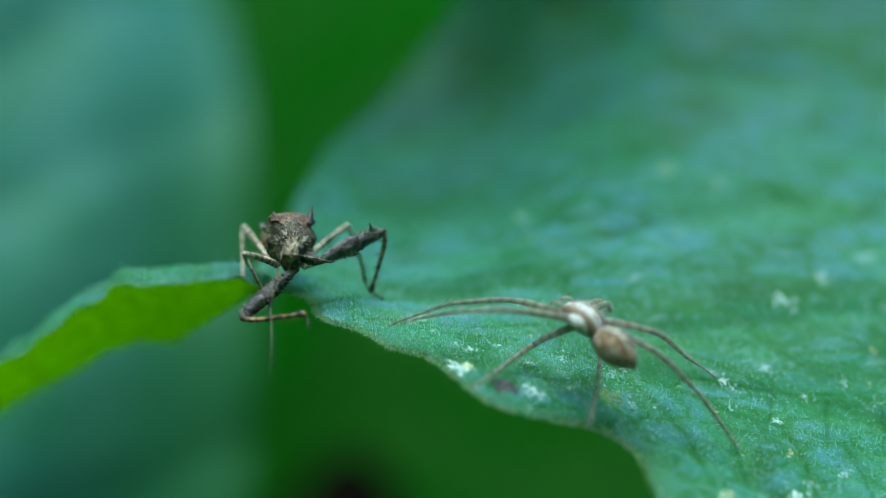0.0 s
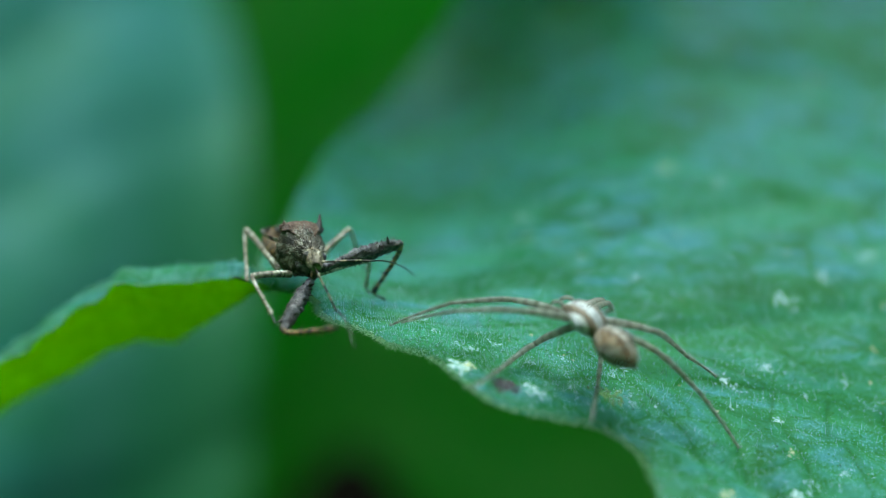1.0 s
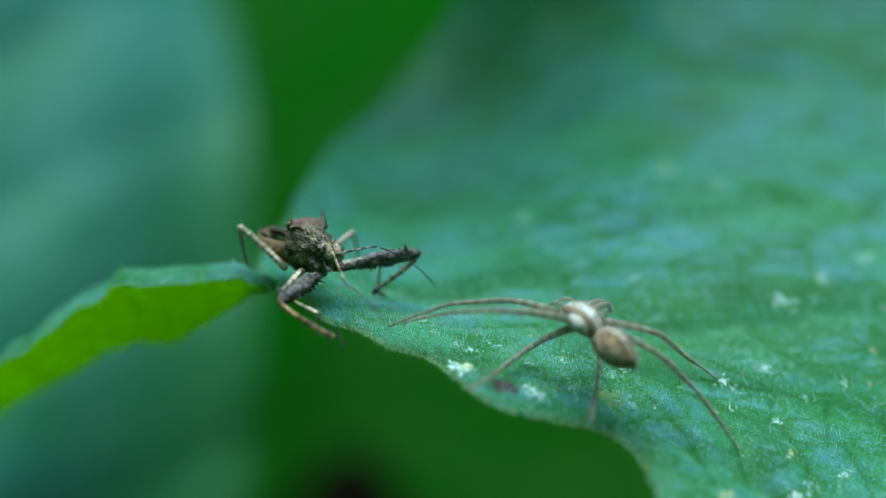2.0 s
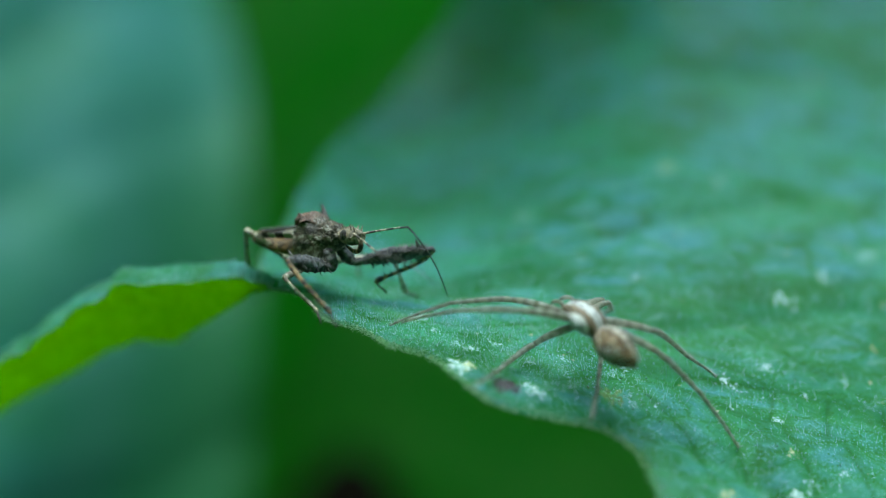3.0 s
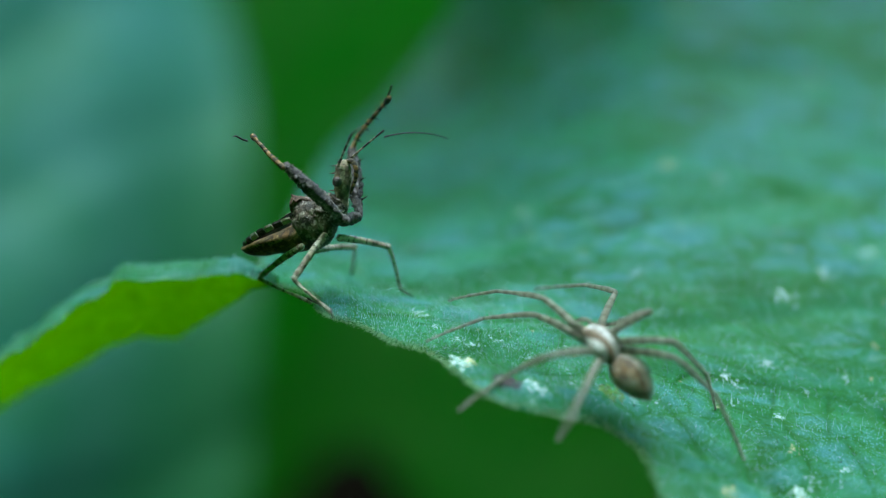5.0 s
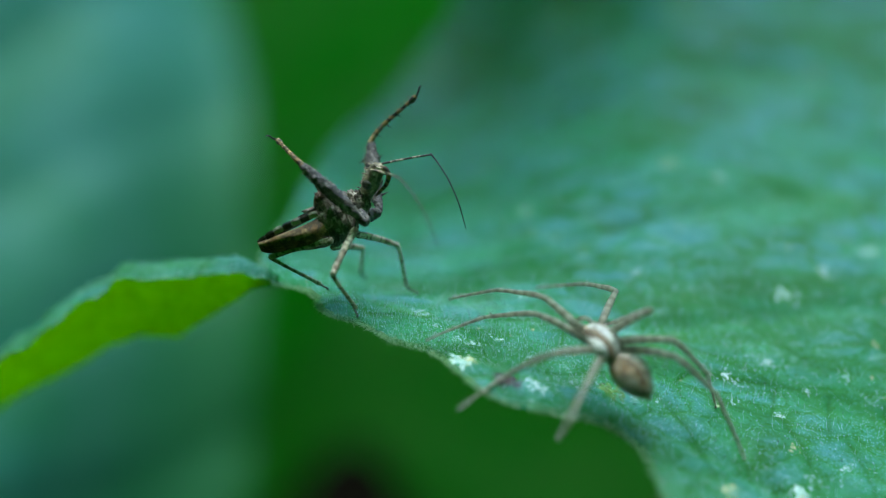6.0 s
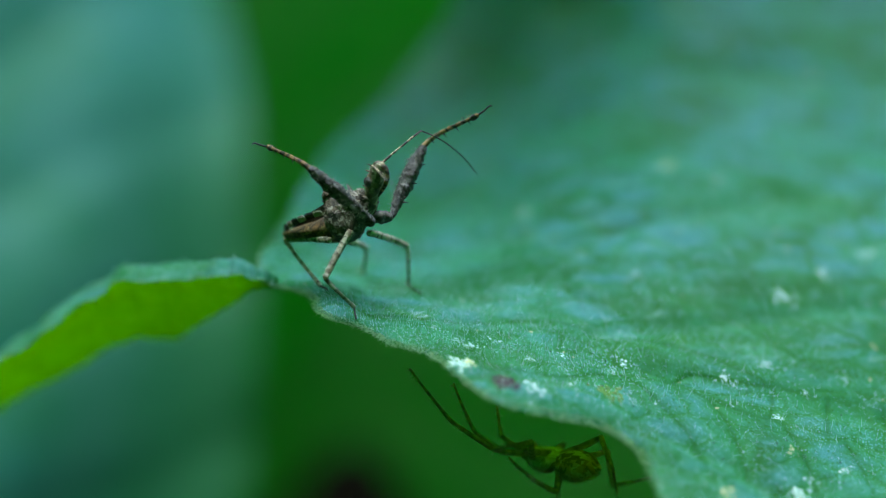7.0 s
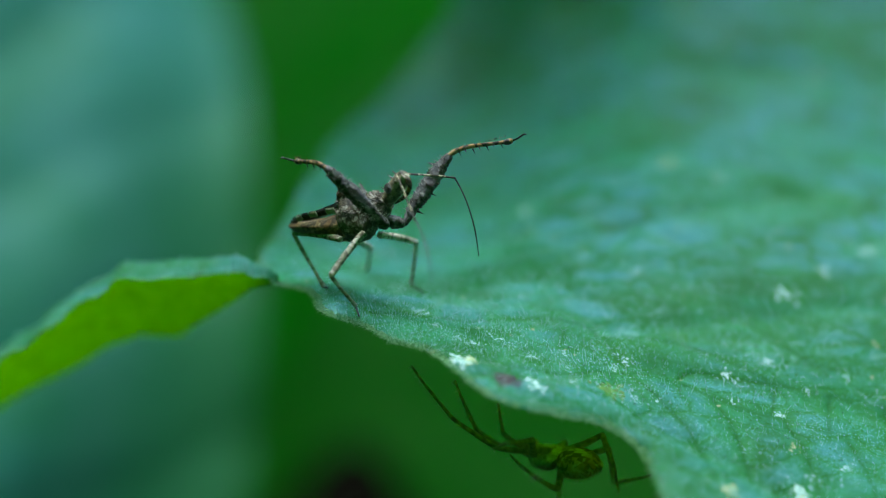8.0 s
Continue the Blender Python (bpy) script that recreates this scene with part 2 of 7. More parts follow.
def leaf_top(points):
    """Heights of the leaf's upper face at places seen from above, all in millimetres."""
    points = np.asarray(points, float)
    edge, foot = nearest(points, RIM[::4])
    edge = np.sqrt(edge)
    curl = np.clip((foot[:, 1] - 24) / 30, 0, 1) * np.clip((60 - points[:, 0]) / 40, 0, 1)
    droop = np.exp(-edge / 1.0) * (1 - curl) - 5.0 * curl * np.exp(-edge / 10.0)
    groove = np.min([nearest(points, line)[0] for line in VEIN_LINES], axis=0)
    fold = np.min([nearest(points, line)[0] for line in FINE_LINES], axis=0)
    z = 0.4 * (1 - np.exp(-groove / 1.0)) - 0.4 + 0.3 * (1 - np.exp(-groove / 14.0)) - 0.2 - droop - 0.06 * np.exp(-fold / 0.5) - 0.04 * np.exp(-fold / 0.025)
    for i, (x, y) in enumerate(points):
        far = min(1.0, math.hypot(x + 10, y) / 25)
        z[i] += leaf_plane(x, y) + 0.9 * noise.noise((x * 0.05, y * 0.05, 3.0)) * far + 0.32 * noise.noise((x * 0.16, y * 0.16, 7.0))
        z[i] += 0.13 * noise.noise((x * 0.4, y * 0.4, 1.0)) + 0.02 * noise.noise((x * 1.5, y * 1.5, 2.0))
    return z


def blade():
    depth = 220
    verts, faces, marks = [], [], []
    for p in RIM[:-1]:
        rag = 0.24 * noise.noise((p[0] * 1.3, p[1] * 1.3, 5)) + 0.22 * noise.noise((p[0] * 4.0, p[1] * 4.0, 9)) + 0.16 * noise.noise((p[0] * 10.0, p[1] * 10.0, 4))
        way = np.array(HEART) - p
        span = np.linalg.norm(way)
        d = rag + span * 0.995 * (np.arange(depth) / (depth - 1)) ** 1.8
        plan = p + (way / span) * d[:, None]
        verts += [(x * MM, y * MM, z * MM) for (x, y), z in zip(plan, leaf_top(plan))]
        marks.append(side_vein(plan))
    n = len(RIM) - 1
    for i in range(n):
        a, b = i * depth, (i + 1) % n * depth
        faces += [(a + j, b + j, b + j + 1, a + j + 1) for j in range(depth - 1)]
    faces.append(tuple((i * depth + depth - 1) for i in range(n)))
    return verts, faces, np.concatenate(marks, axis=1)


leaf = tagged(new("leaf"), "large green hairy leaf with pale specks and a ragged margin", "leaf")
BLADE_VERTS, BLADE_FACES, BLADE_VEINS = blade()
leaf_blade = quick("blade", BLADE_VERTS, BLADE_FACES, LEAF, leaf)
for mark, values in zip(("vein", "vein_side"), BLADE_VEINS):
    leaf_blade.data.attributes.new(mark, "FLOAT", "POINT").data.foreach_set("value", np.ascontiguousarray(values))


def lobe_point(f, g):
    """The side lobe: an arch open below. f along it from the blade outwards, g from the near margin over the crest to the far one."""
    x = -14.0 - 32.5 * f
    z0 = float(np.interp(x, (-46, -39.2, -31.7, -29.6, -28.7, -22, -17, -14.5, -12, -8.5), (-18.0, -12.9, -7.2, -6.0, -5.3, -4.4, -3.8, -4.6, -5.0, -5.0)))
    near = float(np.interp(x, (-46, -39, -28, -17, -11, -8.5), (11, 10, 8, 6, 3.5, 3.5)))
    deep = float(np.interp(x, (-46, -39, -25, -18, -14.2), (13, 12, 10, 5, 0.8)))
    drop = float(np.interp(x, (-46, -39, -25, -18, -14.2), (5.0, 6.0, 8.0, 3.4, 0.1)))
    rag = 0.9 * noise.noise((x * 0.55, 1, 0)) + 0.35 * noise.noise((x * 3.0, 1, 0))
    y = near + rag * (1 - g) + deep * g
    z = z0 + (0.7 * noise.noise((x * 0.45, 4, 0)) + 0.2 * noise.noise((x * 2.2, 4, 0))) * (1 - g) + 0.9 * math.sin(min(1.0, g / 0.34) * math.pi / 2)
    if g > 0.34:
        z -= (drop + 0.9) * ((g - 0.34) / 0.66) ** 1.3
    return Vector((x, y, z + 0.25 * noise.noise((x * 0.3, y * 0.3, 2)) + 0.06 * noise.noise((x * 1.4, y * 1.4, 2)))) * MM


part("lobe", sheet([[lobe_point(i / 240, j / 40) for j in range(41)] for i in range(241)]), LEAF, leaf, "arched side lobe, glowing yellow-green from below")


def far_leaf(label, material, m, length, width, curl=0.25, seed=0, notch=0.0, cleft=0.45, cup=0.10):
    """A whole leaf behind the others: blade with veins, on a petiole. Base at the origin, tip along y."""
    top = tagged(new("background_leaf"), label, "leaf", "leaves behind")
    top.matrix_world = m
    rows = []
    for j in range(91):
        f = j / 90
        w = width * 0.5 * (math.sin(math.pi * min(1, f * 0.97 + (0.2 * (1 - f) if notch else 0.03))) ** 0.6) * (1.2 - 0.4 * f)
        row = []
        for i in range(61):
            g = i / 30 - 1
            x = w * g * (1 + 0.05 * noise.noise((f * 9, g, seed)))
            vein = -0.012 * length * math.exp(-abs(g) * 14) - 0.006 * length * abs(math.sin((f * 7 - abs(g) * 1.6) * math.pi)) ** 8
            z = curl * length * (-(f - 0.4) ** 2 * 0.5) + cup * width * abs(g) ** 1.5 + vein + 0.022 * length * noise.noise((f * 4, g * 3, seed))
            row.append((x, f * length + notch * (math.exp(-((g - cleft) / 0.22) ** 2) - 0.6) * (1 - f) ** 4, z))
        rows.append(row)
    part("blade", sheet(rows), material, top)
    bm = bmesh.new()
    bmesh.ops.create_cone(bm, cap_ends=True, segments=10, radius1=length * 0.012, radius2=length * 0.018, depth=length * 0.5,
                          matrix=Matrix.Translation((0, -length * 0.24, -0.02 * length)) @ Matrix.Rotation(radians(-90), 4, "X"))
    part("petiole", bm, DARK_LEAF, top)
    return top


far_leaf("blue-green leaf hanging behind, far out of focus", FAR_LEAF, pose(-0.1555, 0.135, -0.19, 56, 0, -14), 0.33, 0.158, seed=1, cup=-0.30)
far_leaf("dark green leaf standing behind in deep shade", DARK_LEAF, pose(-0.10, 0.36, -0.168, 80, 6, 8), 0.52, 0.36, seed=2, notch=0.07)
# this one hangs above the view, added only to shade the large leaf's back
far_leaf("unseen dark green leaf added overhead to shade the back of the large leaf", DARK_LEAF, pose(-0.046, 0.042, 0.095, 12, 4, -18), 0.16, 0.16, seed=3)


# ---- hairs, specks and stains of the large leaf ----
def scatter(count, rnd, x0, x1, y0, y1, keep):
    """Places on the leaf, seen from above."""
    out = []
    loop = [(p[0], p[1]) for p in RIM[:-1:4]]
    while len(out) < count:
        x, y = rnd.uniform(x0, x1), rnd.uniform(y0, y1)
        if rnd.random() > keep(x, y):
            continue
        inside = False
        for (ax, ay), (bx, by) in zip(loop, loop[1:] + loop[:1]):
            if (ay > y) != (by > y) and x < (bx - ax) * (y - ay) / (by - ay) + ax:
                inside = not inside
        if inside:
            out.append((x, y))
    return out


def heights(plan):
    return np.concatenate([leaf_top(plan[i:i + 800]) for i in range(0, len(plan), 800)])


def hair_mesh(roots, ways, lengths, radius):
    verts, faces = [], []
    for p, n, l in zip(roots, ways, lengths):
        n = Vector(n).normalized()
        s = n.orthogonal().normalized() * radius
        u = n.cross(s)
        p = Vector(p)
        i = len(verts)
        verts += [(p + s) * MM, (p - s * 0.5 + u * 0.86) * MM, (p - s * 0.5 - u * 0.86) * MM, (p + n * l) * MM]
        faces += [(i, i + 1, i + 3), (i + 1, i + 2, i + 3), (i + 2, i, i + 3)]
    return verts, faces


def leaf_hairs():
    rnd = random.Random(4)
    plan = scatter(9000, rnd, -16, 46, -26, 34, lambda x, y: math.exp(-max(0, y - 2) / 14) * math.exp(-max(0, x - 4) / 16))
    z = heights(plan)
    roots = [(x, y, h - 0.03) for (x, y), h in zip(plan, z)]
    ways = [(rnd.gauss(0, 0.25), rnd.gauss(0, 0.25), 1) for _ in plan]
    verts, faces = hair_mesh(roots, ways, [rnd.uniform(0.12, 0.3) if i % 8 else rnd.uniform(0.4, 0.9) for i in range(len(plan))], 0.019)
    tagged(quick("leaf_hairs", verts, faces, HAIR, leaf, False), kind="stuff")
    # fringe along the margin
    roots, ways = [], []
    for _ in range(3000):
        i = rnd.randint(120, 1010)
        p, q = RIM[i], RIM[i + 1]
        out = Vector((-(q - p)[1], (q - p)[0], 0)).normalized()
        if (Vector((*HEART, 0)) - Vector((*p, 0))).dot(out) > 0:
            out = -out
        roots.append((p[0] - out.x * rnd.uniform(-0.15, 0.5), p[1] - out.y * rnd.uniform(-0.15, 0.5)))
        ways.append((out.x + rnd.uniform(-0.6, 0.6), out.y + rnd.uniform(-0.6, 0.6), rnd.uniform(-0.5, 0.6)))
    z = heights(roots)
    verts, faces = hair_mesh([(x, y, h) for (x, y), h in zip(roots, z)], ways, [rnd.uniform(0.2, 0.55) for _ in roots], 0.034)
    tagged(quick("margin_hairs", verts, faces, FRINGE, leaf, False), kind="stuff")
    # the same fringe on the side lobe
    roots, ways = [], []
    for _ in range(1500):
        f, g = rnd.random(), rnd.random() ** 2 * 0.4
        p = lobe_point(f, g) / MM
        roots.append(p)
        ways.append((rnd.uniform(-0.5, 0.5), -1 + 2 * g + rnd.uniform(-0.4, 0.4), rnd.uniform(-0.4, 1)))
    verts, faces = hair_mesh(roots, ways, [rnd.uniform(0.2, 0.55) for _ in roots], 0.022)
    tagged(quick("lobe_hairs", verts, faces, HAIR, leaf, False), kind="stuff")


def flake(verts, faces, rnd, x, y, size, lift):
    """A thin domed crumb with an uneven outline."""
    n = rnd.randint(6, 9)
    turn, long = rnd.uniform(0, 6.3), rnd.uniform(1.0, 2.2)
    ring = []
    for k in range(n):
        a = 2 * math.pi * k / n
        r = size * rnd.uniform(0.55, 1.15)
        px, py = r * math.cos(a) * long, r * math.sin(a)
        ring.append((x + px * math.cos(turn) - py * math.sin(turn), y + px * math.sin(turn) + py * math.cos(turn)))
    base = float(leaf_top([(x, y)])[0])
    slope_x, slope_y = (float(leaf_top([(x + 0.3, y)])[0]) - base) / 0.3, (float(leaf_top([(x, y + 0.3)])[0]) - base) / 0.3
    i = len(verts)
    for f, h in ((1.0, -0.02), (0.7, lift)):
        for px, py in ring:
            qx, qy = x + (px - x) * f, y + (py - y) * f
            verts.append(Vector((qx, qy, base + slope_x * (qx - x) + slope_y * (qy - y) + h)) * MM)
    verts.append(Vector((x, y, base + lift * 1.2)) * MM)
    for k in range(n):
        m = (k + 1) % n
        faces += [(i + k, i + m, i + n + m, i + n + k), (i + n + k, i + n + m, i + 2 * n)]


def leaf_specks():
    rnd = random.Random(8)
    cluster = lambda x, y: 0.15 + 0.85 * max(0.0, noise.noise((x * 0.11, y * 0.14, 4)) + 0.25) ** 1.5 * math.exp(-max(0, y - 5) / 35)
    # the finest chalk flakes also stand in for glints on the hairs
    for name, material, count, lo, hi in (("dust_and_hair_glints", CHALK, 3000, 0.025, 0.055), ("coarse_chalk_dust", CHALK, 260, 0.04, 0.10), ("dark_dust", BLACK_SPECK, 260, 0.025, 0.07), ("yellow_dust", STRAW, 70, 0.05, 0.2)):
        verts, faces = [], []
        for x, y in scatter(count, rnd, -12, 46, -16, 24, cluster):
            flake(verts, faces, rnd, x, y, rnd.uniform(lo, hi) * (1 + max(0, y - 20) / 60), 0.03)
        tagged(quick(name, verts, faces, material, leaf), kind="stuff")


def stain(name, material, x, y, size, label, seed, crumbs=9):
    """A crust of several crumbs grown together."""
    rnd = random.Random(seed)
    verts, faces = [], []
    for _ in range(crumbs):
        flake(verts, faces, rnd, x + rnd.gauss(0, size * 0.55), y + rnd.gauss(0, size * 0.45), size * rnd.uniform(0.06, 0.24), rnd.uniform(0.008, 0.02))
    quick(name, verts, faces, material, leaf)["label"] = label


def margin_dust():
    """Bright grit caught between the hairs near the margin."""
    rnd = random.Random(12)
    verts, faces = [], []
    for x, y in scatter(800, rnd, -11, 16, -10, 7, lambda x, y: max(0.05, noise.noise((x * 0.45, y * 0.55, 11)) + 0.2)):
        flake(verts, faces, rnd, x, y, rnd.uniform(0.02, 0.065), 0.03)
    tagged(quick("margin_dust", verts, faces, CHALK, leaf), kind="stuff")


leaf_hairs()
leaf_specks()
margin_dust()
stain("chalky_crust", CHALK, 1.1, -6.4, 1.0, "whitish crust on the leaf's margin", 1, 44)
stain("yellow_crust", STRAW, 1.9, -6.0, 0.6, "yellowish crust on the leaf's margin", 2, 56)
stain("brown_scab", SCAB, 4.7, -8.0, 0.85, "purplish-brown scab on the leaf's margin", 3, 190)
stain("chalky_crust", CHALK, 6.9, -7.5, 0.7, "whitish crust beside the scab", 4, 46)
stain("curled_flake", CHALK, 14.8, -5.1, 0.4, "curled white flake", 7, 16)
stain("green_shred", SPROUT, 13.2, -5.0, 1.2, "torn yellow-green shred of leaf", 10, 50)
stain("rosy_crust", CHALK, 27.2, -9.7, 0.7, "pale crust low on the blade", 12, 50)
# paler crumbs scattered over the blade: place and size
CRUMBS = ((10.0, -5.8, 0.5), (14.6, -0.4, 0.6), (13.5, -1.8, 0.4), (23.0, 0.7, 0.6), (23.9, 0.3, 0.5), (23.3, -2.2, 0.45), (26.9, -2.7, 0.5), (27.0, 2.8, 0.6), (2.3, -2.9, 0.6), (-0.6, -1.4, 0.5), (1.1, -2.7, 0.5),
          (-2.0, 1.3, 0.7), (6.6, -3.7, 0.5), (25.0, 7.5, 0.3), (6.5, 6.7, 0.22), (0.9, 3.0, 0.14), (31.5, -6.7, 0.5), (28.5, -8.5, 0.5), (30.0, 0.9, 0.5), (33.7, 2.6, 0.4), (9.6, -1.6, 0.5), (4.2, -1.4, 0.5),
          (30.0, 10.9, 0.9), (34.2, 14.1, 0.8), (7.7, 25.0, 0.7), (26.5, 25.5, 0.6), (16.6, 11.6, 0.5), (38.8, 18.2, 0.9))
for crumb_seed, (x, y, size) in enumerate(CRUMBS):
    stain("chalky_crumb", CHALK, x, y, size, "pale crumb on the blade", 40 + crumb_seed, 16 if size > 0.3 else 6)
stain("white_grain", CHALK, 6.5, 6.7, 0.3, "bright white grain on the blade", 33, 24)
for x, y, size in ((16.8, 0.9, 0.12), (14.4, 1.0, 0.11), (19.0, -5.6, 0.14), (12.2, 0.6, 0.07)):
    stain("black_crumb", BLACK_SPECK, x, y, size, "black grain", 90 + int(x), 5)
for x, y, size in ((21.3, -12.0, 0.9), (27.6, -6.0, 0.5), (41.8, 54.1, 1.2), (21.7, 28.0, 1.2)):
    stain("yellow_crumb", STRAW, x, y, size, "yellowish fleck", 120 + int(x), 16)

# ---- shapes for the two animals (millimetres) ----
def tube(bm, path, radii, seg=12, steps=24, rough=0.0, flat=1.0, seed=0):
    """A tapered round limb along a smooth path, rounded at both ends; flat squeezes its sides."""
    pts = smooth_curve(path, steps)
    rad = [float(r[0]) for r in smooth_curve([(r,) for r in radii], steps)]
    rings = []
    for i, p in enumerate(pts):
        a, b = Vector(pts[max(i - 1, 0)]), Vector(pts[min(i + 1, steps)])
        d = (b - a).normalized()
        side = Vector((0, 1, 0)) if abs(d.y) < 0.9 else Vector((0, 0, 1))
        u = d.cross(side).normalized()
        v = u.cross(d)
        ring = []
        for j in range(seg):
            w = 2 * math.pi * j / seg
            q = u * math.cos(w) + v * math.sin(w) * flat
            r = max(rad[i], 0.01) * (1 + rough * noise.noise(Vector((p[0] * 3.1, math.cos(w) * 2 + seed, math.sin(w) * 2))))
            ring.append(bm.verts.new((Vector(p) + q * r) * MM))
        rings.append(ring)
    for a, b in zip(rings, rings[1:]):
        for j in range(seg):
            bm.faces.new((a[j], a[(j + 1) % seg], b[(j + 1) % seg], b[j])).smooth = True
    for ring, p, s in ((rings[0], pts[0], -1), (rings[-1], pts[-1], 1)):
        d = Vector(pts[1]) - Vector(pts[0]) if s < 0 else Vector(pts[-1]) - Vector(pts[-2])
        r = rad[0] if s < 0 else rad[-1]
        tipv = bm.verts.new((Vector(p) + d.normalized() * s * max(r, 0.01) * 0.7) * MM)
        for j in range(seg):
            f = (ring[j], ring[(j + 1) % seg], tipv)
            bm.faces.new(f if s > 0 else f[::-1]).smooth = True
    return bm


def spike(bm, base, way, length, radius, bend=0.0, seg=6):
    base, way = Vector(base), Vector(way).normalized()
    side = way.orthogonal().normalized()
    up = way.cross(side)
    rings = []
    for k, (f, r) in enumerate(((-0.1, 1.25), (0.1, 0.9), (0.5, 0.5), (0.85, 0.22))):
        c = base + way * length * f + side * bend * length * f * f
        rings.append([bm.verts.new((c + (side * math.cos(w) + up * math.sin(w)) * radius * r) * MM) for w in (2 * math.pi * j / seg for j in range(seg))])
    for a, b in zip(rings, rings[1:]):
        for j in range(seg):
            bm.faces.new((a[j], a[(j + 1) % seg], b[(j + 1) % seg], b[j])).smooth = True
    tipv = bm.verts.new((base + way * length + side * bend * length) * MM)
    for j in range(seg):
        bm.faces.new((rings[-1][j], rings[-1][(j + 1) % seg], tipv))
    return bm


def bead(bm, c, r, sx=1.0, sy=1.0, sz=1.0, lump=0.0, seg=10):
    m = Matrix.Translation(Vector(c) * MM) @ Matrix.Diagonal((r * sx * MM, r * sy * MM, r * sz * MM, 1))
    made = bmesh.ops.create_uvsphere(bm, u_segments=seg + 4, v_segments=seg, radius=1, matrix=m)["verts"]
    for v in made:
        if lump:
            v.co += (v.co - Vector(c) * MM) * lump * noise.noise(v.co * 1500)
        for f in v.link_faces:
            f.smooth = True
    return bm


def loft(bm, sections, seg=36, steps=40, lump=0.0, grain=0.0, seed=0, sharp=2.0):
    """A body from sections (x, half width, top, bottom); superellipse rings with lumps and granules."""
    secs = smooth_curve(sections, steps)
    rings = []
    for x, w, top, bot in secs:
        mid = (top + bot) / 2
        h = max((top - bot) / 2, 0.02)
        w = max(w, 0.02)
        ring = []
        for j in range(seg):
            a = 2 * math.pi * j / seg
            ca, sa = math.cos(a), math.sin(a)
            y = w * math.copysign(abs(ca) ** (2 / sharp), ca)
            z = mid + h * math.copysign(abs(sa) ** (2 / sharp), sa)
            q = Vector((x, y, z))
            k = 1 + lump * noise.noise(q * 0.9 + Vector((seed, 0, 0))) + grain * max(0, noise.noise(q * 4.5 + Vector((0, seed, 0)))) + 0.6 * grain * noise.noise(q * 9)
            ring.append(bm.verts.new(Vector((x, y * k, mid + (z - mid) * k)) * MM))
        rings.append(ring)
    for a, b in zip(rings, rings[1:]):
        for j in range(seg):
            bm.faces.new((a[j], b[j], b[(j + 1) % seg], a[(j + 1) % seg])).smooth = True
    bm.faces.new(rings[0])
    bm.faces.new(rings[-1][::-1])
    return bm


# ---- materials of the animals ----
def cuticle(name, dark, mid, pale, grain=2600, amount=0.5, rough=0.62, bands=None, blotch=700, bump=0.00009):
    """Granular insect skin. bands: (colour, how many per millimetre along the limb, share)."""
    k = Mat(name)
    fine = k.noise(grain, 5, 0.7)
    big = k.noise(blotch, 3, 0.6)
    col = k.mix(k.ramp(big, (0.35, 0.0), (0.65, 1.0)), dark, mid)
    if bands:
        colour, often, share = bands
        sep = k.add("ShaderNodeSeparateXYZ", Vector=k.coord)
        wob = k.math("ADD", k.math("MULTIPLY", sep.outputs[0], 1000 * often), k.math("MULTIPLY", k.noise(1100, 3), 2.2))
        saw = k.math("FRACT", wob)
        col = k.mix(k.ramp(saw, (share - 0.12, 1.0), (share + 0.04, 0.0)), col, colour)
    col = k.mix(k.ramp(fine, (0.52, 0.0), (0.72, amount)), col, pale)
    col = k.mix(k.ramp(k.voronoi(grain * 0.5), (0.0, 0.35), (0.25, 0.0)), col, dark)
    col = k.mix(k.ramp(k.noise(1900, 2, 0.5), (0.57, 0.0), (0.63, amount * 0.6)), col, pale)
    col = k.mix(k.ramp(k.noise(1500, 2, 0.5, distort=0.5), (0.36, 0.6), (0.42, 0.0)), col, tuple(v * 0.6 for v in dark))
    height = k.math("ADD", fine, k.math("MULTIPLY", k.voronoi(grain * 0.5), -0.8))
    return k.finish(col, rough, k.bump(height, bump), Specular_IOR_Level=0.4)


THORAX = cuticle("bug_thorax", (0.030, 0.027, 0.027), (0.165, 0.130, 0.098), (0.56, 0.53, 0.48), 2300, 0.65, bump=0.00018, blotch=1300)
DISC = cuticle("bug_disc", (0.045, 0.026, 0.020), (0.135, 0.072, 0.048), (0.34, 0.25, 0.20), 2300, 0.6, bump=0.00016, blotch=1300)
ABDOMEN = cuticle("bug_abdomen", (0.040, 0.022, 0.010), (0.20, 0.105, 0.034), (0.52, 0.38, 0.17), 1800, 0.5, bands=((0.05, 0.027, 0.012), 0.95, 0.4), blotch=1200)
HEADS = cuticle("bug_head", (0.075, 0.060, 0.046), (0.24, 0.19, 0.125), (0.66, 0.60, 0.48), 2400, 0.6, blotch=1400)
FEMUR = cuticle("bug_fore_femur", (0.030, 0.031, 0.040), (0.105, 0.098, 0.110), (0.40, 0.38, 0.39), 2300, 0.4, bands=((0.028, 0.022, 0.025), 0.5, 0.34), bump=0.00016, blotch=1200)
TIBIA = cuticle("bug_fore_tibia", (0.130, 0.070, 0.026), (0.320, 0.185, 0.070), (0.528, 0.418, 0.242), 2300, 0.5, bands=((0.022, 0.015, 0.012), 1.25, 0.5), bump=0.00012)
LIMB = cuticle("bug_limb", (0.22, 0.185, 0.135), (0.52, 0.47, 0.37), (0.84, 0.80, 0.72), 2600, 0.85, bands=((0.11, 0.088, 0.066), 1.2, 0.32), bump=0.00014, blotch=1500)
BLACK = cuticle("bug_black", (0.012, 0.010, 0.012), (0.03, 0.024, 0.024), (0.07, 0.06, 0.06), 2600, 0.3, 0.4)
